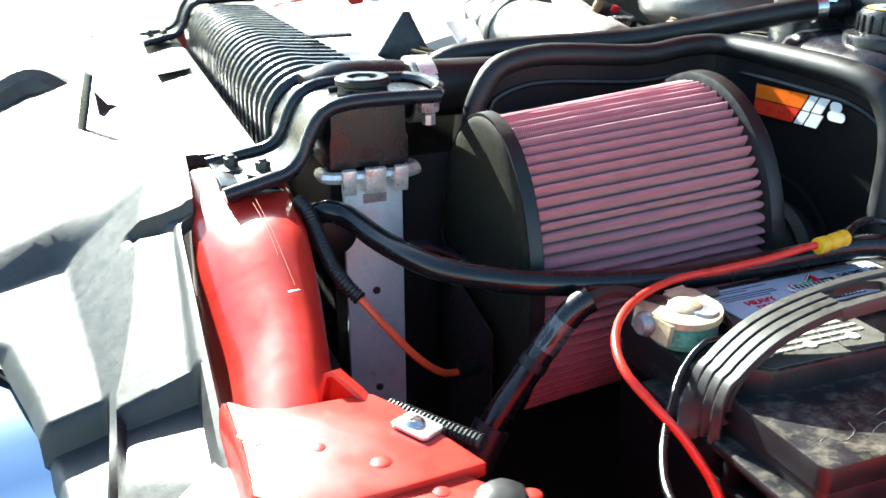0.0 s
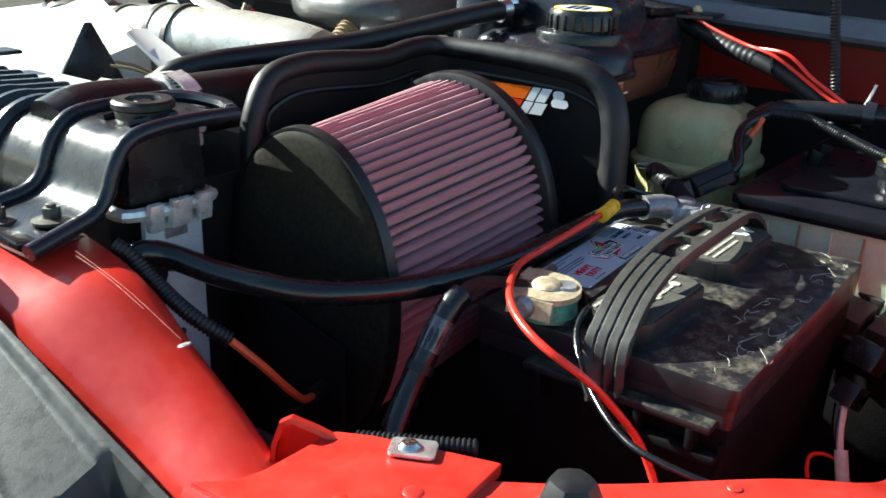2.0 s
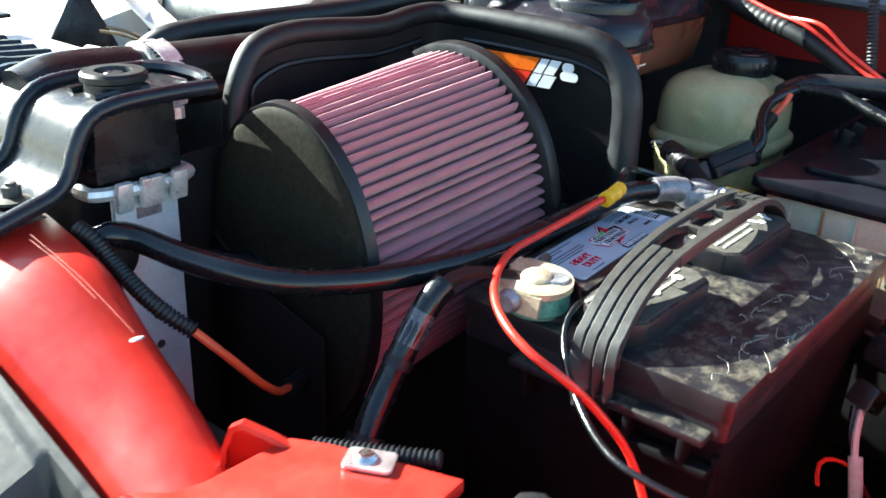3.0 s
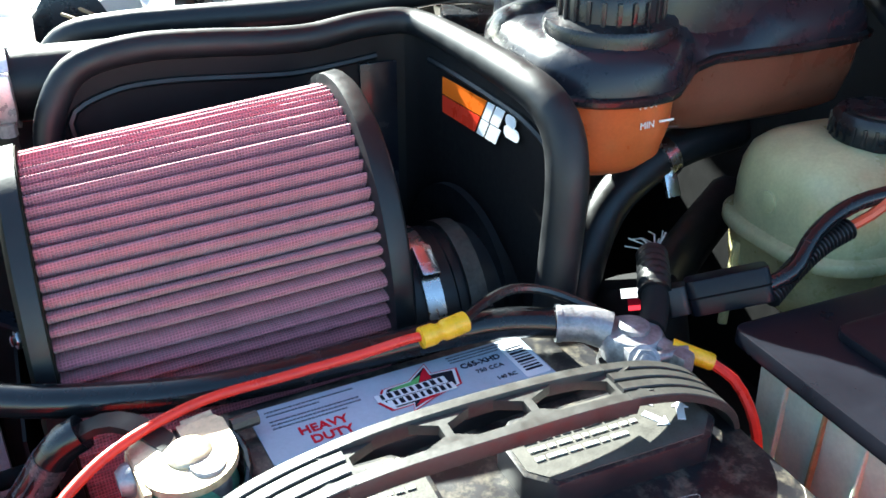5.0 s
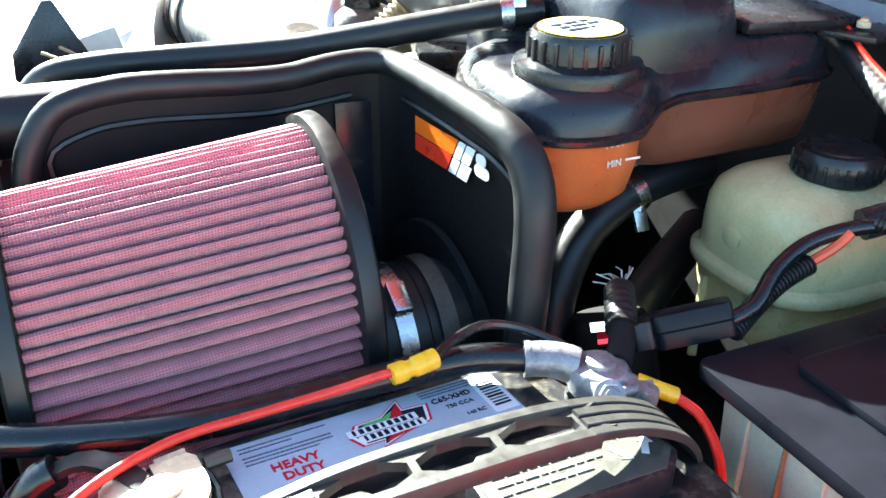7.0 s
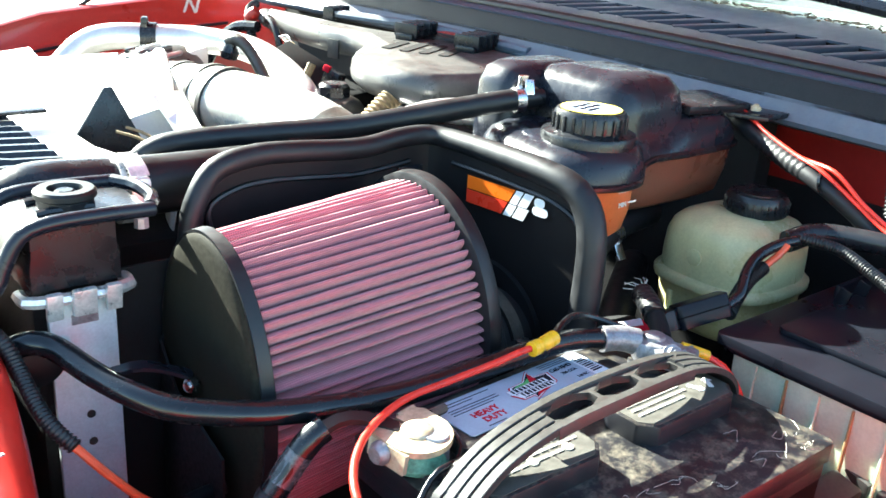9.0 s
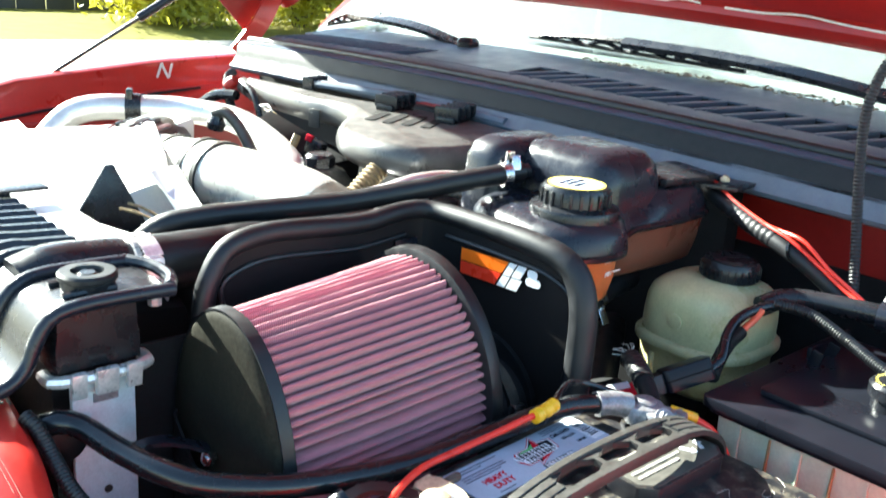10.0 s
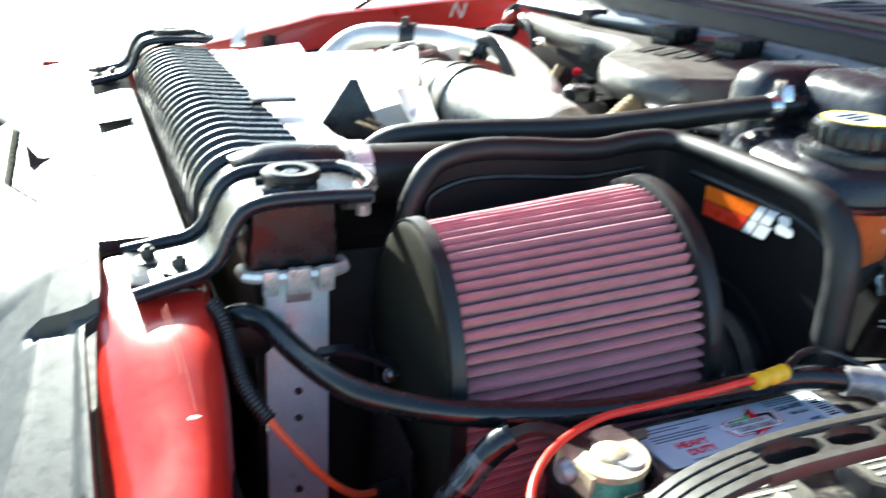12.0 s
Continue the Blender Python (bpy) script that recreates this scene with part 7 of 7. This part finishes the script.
def engine_clutter():
    """What shows of the engine between duct, pipe and cover."""
    e = thing("engine_block", "oily dark engine castings with brackets", "engine", (0.2, 0.7, 0.9))
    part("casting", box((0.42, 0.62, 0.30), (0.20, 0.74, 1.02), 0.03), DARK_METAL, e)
    # Plain near-black boxes that close off the space around the engine.
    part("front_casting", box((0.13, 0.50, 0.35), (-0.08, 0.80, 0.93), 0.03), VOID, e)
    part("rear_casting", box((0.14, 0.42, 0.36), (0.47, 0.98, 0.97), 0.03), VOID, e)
    part("valve_cover", box((0.22, 0.10, 0.05), (0.26, 0.47, 1.185), 0.015, pose(0, 0, 0, 0, 0, 8)), ALU, e, "dull aluminium valve cover")
    part("oil_cap", lathe([(0.022, 0), (0.022, 0.014), (0.018, 0.018)], (0.223, 0.640, 1.232), seg=8), BLACK, e, "black eight-sided oil cap")
    part("oil_neck", lathe([(0.060, -0.07), (0.052, -0.028), (0.036, -0.006), (0.024, 0.0)], (0.223, 0.640, 1.232), seg=28), DARK_METAL, e, "domed oil filler")
    part("dip_tube", sweep([(0.205, 0.700, 1.225), (0.214, 0.701, 1.245), (0.224, 0.700, 1.266)], 0.006, 8), GRIME, e)
    part("rocker_spring", corrugated([(0.182, 0.500, 1.226), (0.205, 0.500, 1.246), (0.226, 0.500, 1.262)], 0.013, 0.006, 0.10, 14), GRIME, e, "oily coil on a dark bracket")
    part("fuel_pipe", sweep([(0.100, 0.410, 1.250), (0.146, 0.400, 1.257), (0.190, 0.390, 1.268), (0.235, 0.375, 1.270), (0.275, 0.355, 1.262)], 0.0085, 10), ALU, e)
    part("fuel_pipe", sweep([(0.128, 0.405, 1.240), (0.160, 0.400, 1.252), (0.205, 0.388, 1.256), (0.25, 0.372, 1.250)], 0.0065, 10), SILVER_HOSE, e)
    part("pipe_clip", box((0.014, 0.030, 0.010), (0.156, 0.398, 1.256), 0.002, pose(0, 0, 0, 0, 0, -10)), BLACK, e)
    part("injector_bracket", box((0.07, 0.04, 0.02), (0.235, 0.42, 1.225), 0.004, pose(0, 0, 0, 0, 0, -20)), BLACK, e)
    part("thin_rod", sweep([(0.225, 0.560, 1.262), (0.262, 0.590, 1.262), (0.300, 0.615, 1.258)], 0.0032, 7), ALU, e)
    part("harness", sweep([(0.362, 1.085, 1.275), (0.350, 1.06, 1.285), (0.342, 1.02, 1.272), (0.345, 1.0, 1.225)], 0.006, 8), BLACK, e)
    part("harness", sweep([(0.352, 1.10, 1.262), (0.335, 1.15, 1.255), (0.325, 1.20, 1.225), (0.32, 1.24, 1.18)], 0.010, 8), BLACK, e)
    part("harness", corrugated([(0.400, 1.20, 1.29), (0.372, 1.17, 1.283), (0.352, 1.13, 1.262), (0.345, 1.10, 1.22)], 0.008, 0.005), RUBBER, e)
    part("dark_module", box((0.10, 0.16, 0.06), (0.33, 0.84, 1.19), 0.008, pose(0, 0, 0, 10, 0, 20)), VOID, e)
    part("module_flap", box((0.07, 0.10, 0.003), (0.285, 0.83, 1.240), 0.001, pose(0, 0, 0, 25, -15, 25)), VOID, e)
    part("connector", box((0.020, 0.030, 0.024), (0.305, 0.77, 1.228), 0.003, pose(0, 0, 0, 15, 10, 20)), BLACK, e)
    part("red_latch", box((0.006, 0.012, 0.010), (0.296, 0.775, 1.243), 0.001, pose(0, 0, 0, 15, 10, 20)), INK_RED, e)
    part("mount_plate", box((0.003, 0.022, 0.030), (0.345, 0.835, 1.262), 0.001, pose(0, 0, 0, 0, 0, 20)), DARK_METAL, e)
    for k in range(4):
        part("wire", sweep([(0.330 - 0.008 * k, 0.98 - 0.02 * k, 1.262), (0.318 - 0.006 * k, 0.93 - 0.02 * k, 1.268 - 0.003 * k), (0.300, 0.88 - 0.015 * k, 1.240)], 0.0016, 6), (WHITE_WIRE, CABLE, GRIME, CABLE)[k], e)
    part("rubber_boot", lathe([(0.011, 0), (0.013, 0.014), (0.010, 0.024)], (0.352, 1.135, 1.272), pose(0, 0, 0, 50, 0, 30), 14), RED_DULL, e)


engine_clutter()


# ---- small things along the near fender ----
def fender_clip():
    c = thing("clip_nut", "bright metal spring clip with a cross-head screw on the fender edge", "clip", (-0.317, -0.046, 1.125))
    part("plate", slab(rounded(0.026, 0.017, 0.003, 3), 0, 0.0025, 0.0008, m=pose(-0.317, -0.042, 1.1290, 0, 0, -62)), ALU, c)
    part("screw", lathe([(0.006, 0), (0.006, 0.001), (0.004, 0.0032), (0.001, 0.0036)], (-0.318, -0.040, 1.1312), seg=18), STEEL, c)
    for a in (20, 110):
        part("cross_slot", box((0.006, 0.0009, 0.0004), (-0.318, -0.040, 1.1348), 0, pose(0, 0, 0, 0, 0, a)), DARK_METAL, c)


fender_clip()

bs = thing("bump_stop", "black rubber hood bump stop on a threaded stem", "bump stop", (-0.308, -0.134, 1.11))
part("stem", lathe([(0.0055, -0.012), (0.0055, 0.016)], (-0.308, -0.134, 1.122), seg=14), STEEL, bs)
part("stem_nut", lathe([(0.010, 0), (0.010, 0.005), (0.007, 0.007)], (-0.308, -0.134, 1.121), seg=6), RED, bs)
part("head", loft([[(-0.308 + r * (1 - 0.07 * q) * math.cos(radians(60 * k + 30 * q + 10)), -0.134 + r * (1 - 0.07 * q) * math.sin(radians(60 * k + 30 * q + 10)), z) for k in range(6) for q in (0, 1)] for z, r in ((1.126, 0.010), (1.128, 0.0138), (1.133, 0.0168), (1.1345, 0.0168), (1.1435, 0.0132), (1.1468, 0.0112), (1.1482, 0.007), (1.1485, 0.002))]), RUBBER, bs)

ws = [(-0.320, -0.004, 1.122), (-0.304, -0.035, 1.124), (-0.287, -0.064, 1.125)]
solo("weatherstrip", corrugated(ws, 0.0048, 0.003, 0.12, 8), RUBBER, "short serrated black rubber strip behind the fender edge", "weatherstrip")


def relay_box():
    r = thing("relay_block", "dusty grey-black relay block with a plugged connector", "relay block", (0.18, -0.19, 1.0))
    m = pose(0.225, -0.175, 1.055, 8, -14, -12)
    part("base", box((0.13, 0.07, 0.03), bevel=0.004, m=m), BLACK_DUSTY, r)
    for i in range(3):
        for j in range(2):
            part("relay", box((0.036, 0.028, 0.02), bevel=0.003, m=m @ pose(-0.042 + 0.042 * i, -0.017 + 0.034 * j, 0.022)), STRAP, r)
    part("connector", box((0.05, 0.028, 0.024), bevel=0.003, m=pose(0.135, -0.182, 1.055, 10, 28, -10)), BLACK, r)
    part("connector_tail", box((0.03, 0.020, 0.020), bevel=0.002, m=pose(0.098, -0.178, 1.034, 10, 30, -10)), BLACK, r)
    part("wire", sweep([(0.085, -0.178, 1.028), (0.07, -0.182, 1.01), (0.058, -0.19, 0.985)], 0.0028, 6), WHITE_WIRE, r)
    part("wire", sweep([(0.088, -0.172, 1.028), (0.078, -0.176, 1.008), (0.07, -0.186, 0.985)], 0.0028, 6), CABLE, r)
    part("taped_end", sweep([(0.064, -0.186, 1.0), (0.055, -0.193, 0.98), (0.05, -0.20, 0.95)], 0.0055, 10), BARE_WHITE, r)
    part("red_loop", sweep([(0.03, -0.172, 0.985), (0.035, -0.168, 0.998), (0.05, -0.172, 0.998), (0.065, -0.185, 0.988), (0.09, -0.20, 0.95)], 0.0018, 6), RED_WIRE, r)
    part("rusty_rod", sweep([(0.17, -0.115, 1.07), (0.15, -0.12, 1.02), (0.14, -0.125, 0.95)], 0.005, 8), GRIME, r)


relay_box()

flt = thing("oil_filter", "dark canister with a worn red, white and blue sticker", "oil filter", (0.235, 0.09, 1.0))
part("canister", lathe([(0.03, 0), (0.034, 0.005), (0.034, 0.09), (0.028, 0.1)], (0.235, 0.095, 1.0), pose(0, 0, 0, -20, 0, 0), 28), VOID, flt)
part("sticker", box((0.030, 0.016, 0.001), (0.205, 0.075, 1.115), 0, pose(0, 0, 0, 25, -10, -30)), INK_RED, flt)
part("sticker_band", box((0.030, 0.008, 0.001), (0.203, 0.081, 1.118), 0, pose(0, 0, 0, 25, -10, -30)), INK_WHITE, flt)


fb = thing("firewall_stud", "rusty stud and clip on the red firewall with a thin wire", "stud", (0.60, -0.13, 1.25))
part("clip_plate", box((0.006, 0.05, 0.014), (0.604, -0.125, 1.252), 0.002), DARK_METAL, fb)
part("stud_head", lathe([(0.009, 0), (0.009, 0.010), (0.006, 0.014)], (0.602, -0.105, 1.252), pose(0, 0, 0, 0, -90), 14), GRIME, fb)
part("thin_wire", sweep([(0.60, -0.145, 1.25), (0.592, -0.150, 1.21), (0.596, -0.156, 1.16), (0.59, -0.165, 1.12)], 0.0016, 6), GRIME, fb)

gr = thing("cable_boss", "round black rubber boss behind the battery cable", "grommet", (-0.285, 0.225, 1.15))
part("disc", lathe([(0.020, 0), (0.021, 0.004), (0.020, 0.010), (0.010, 0.013)], (-0.292, 0.238, 1.148), pose(0, 0, 0, 90), 26), RUBBER, gr)
hex_bolt("screw", (-0.270, 0.232, 1.150), (0.6, -1, 0), 0.006, 0.008, gr, STEEL)
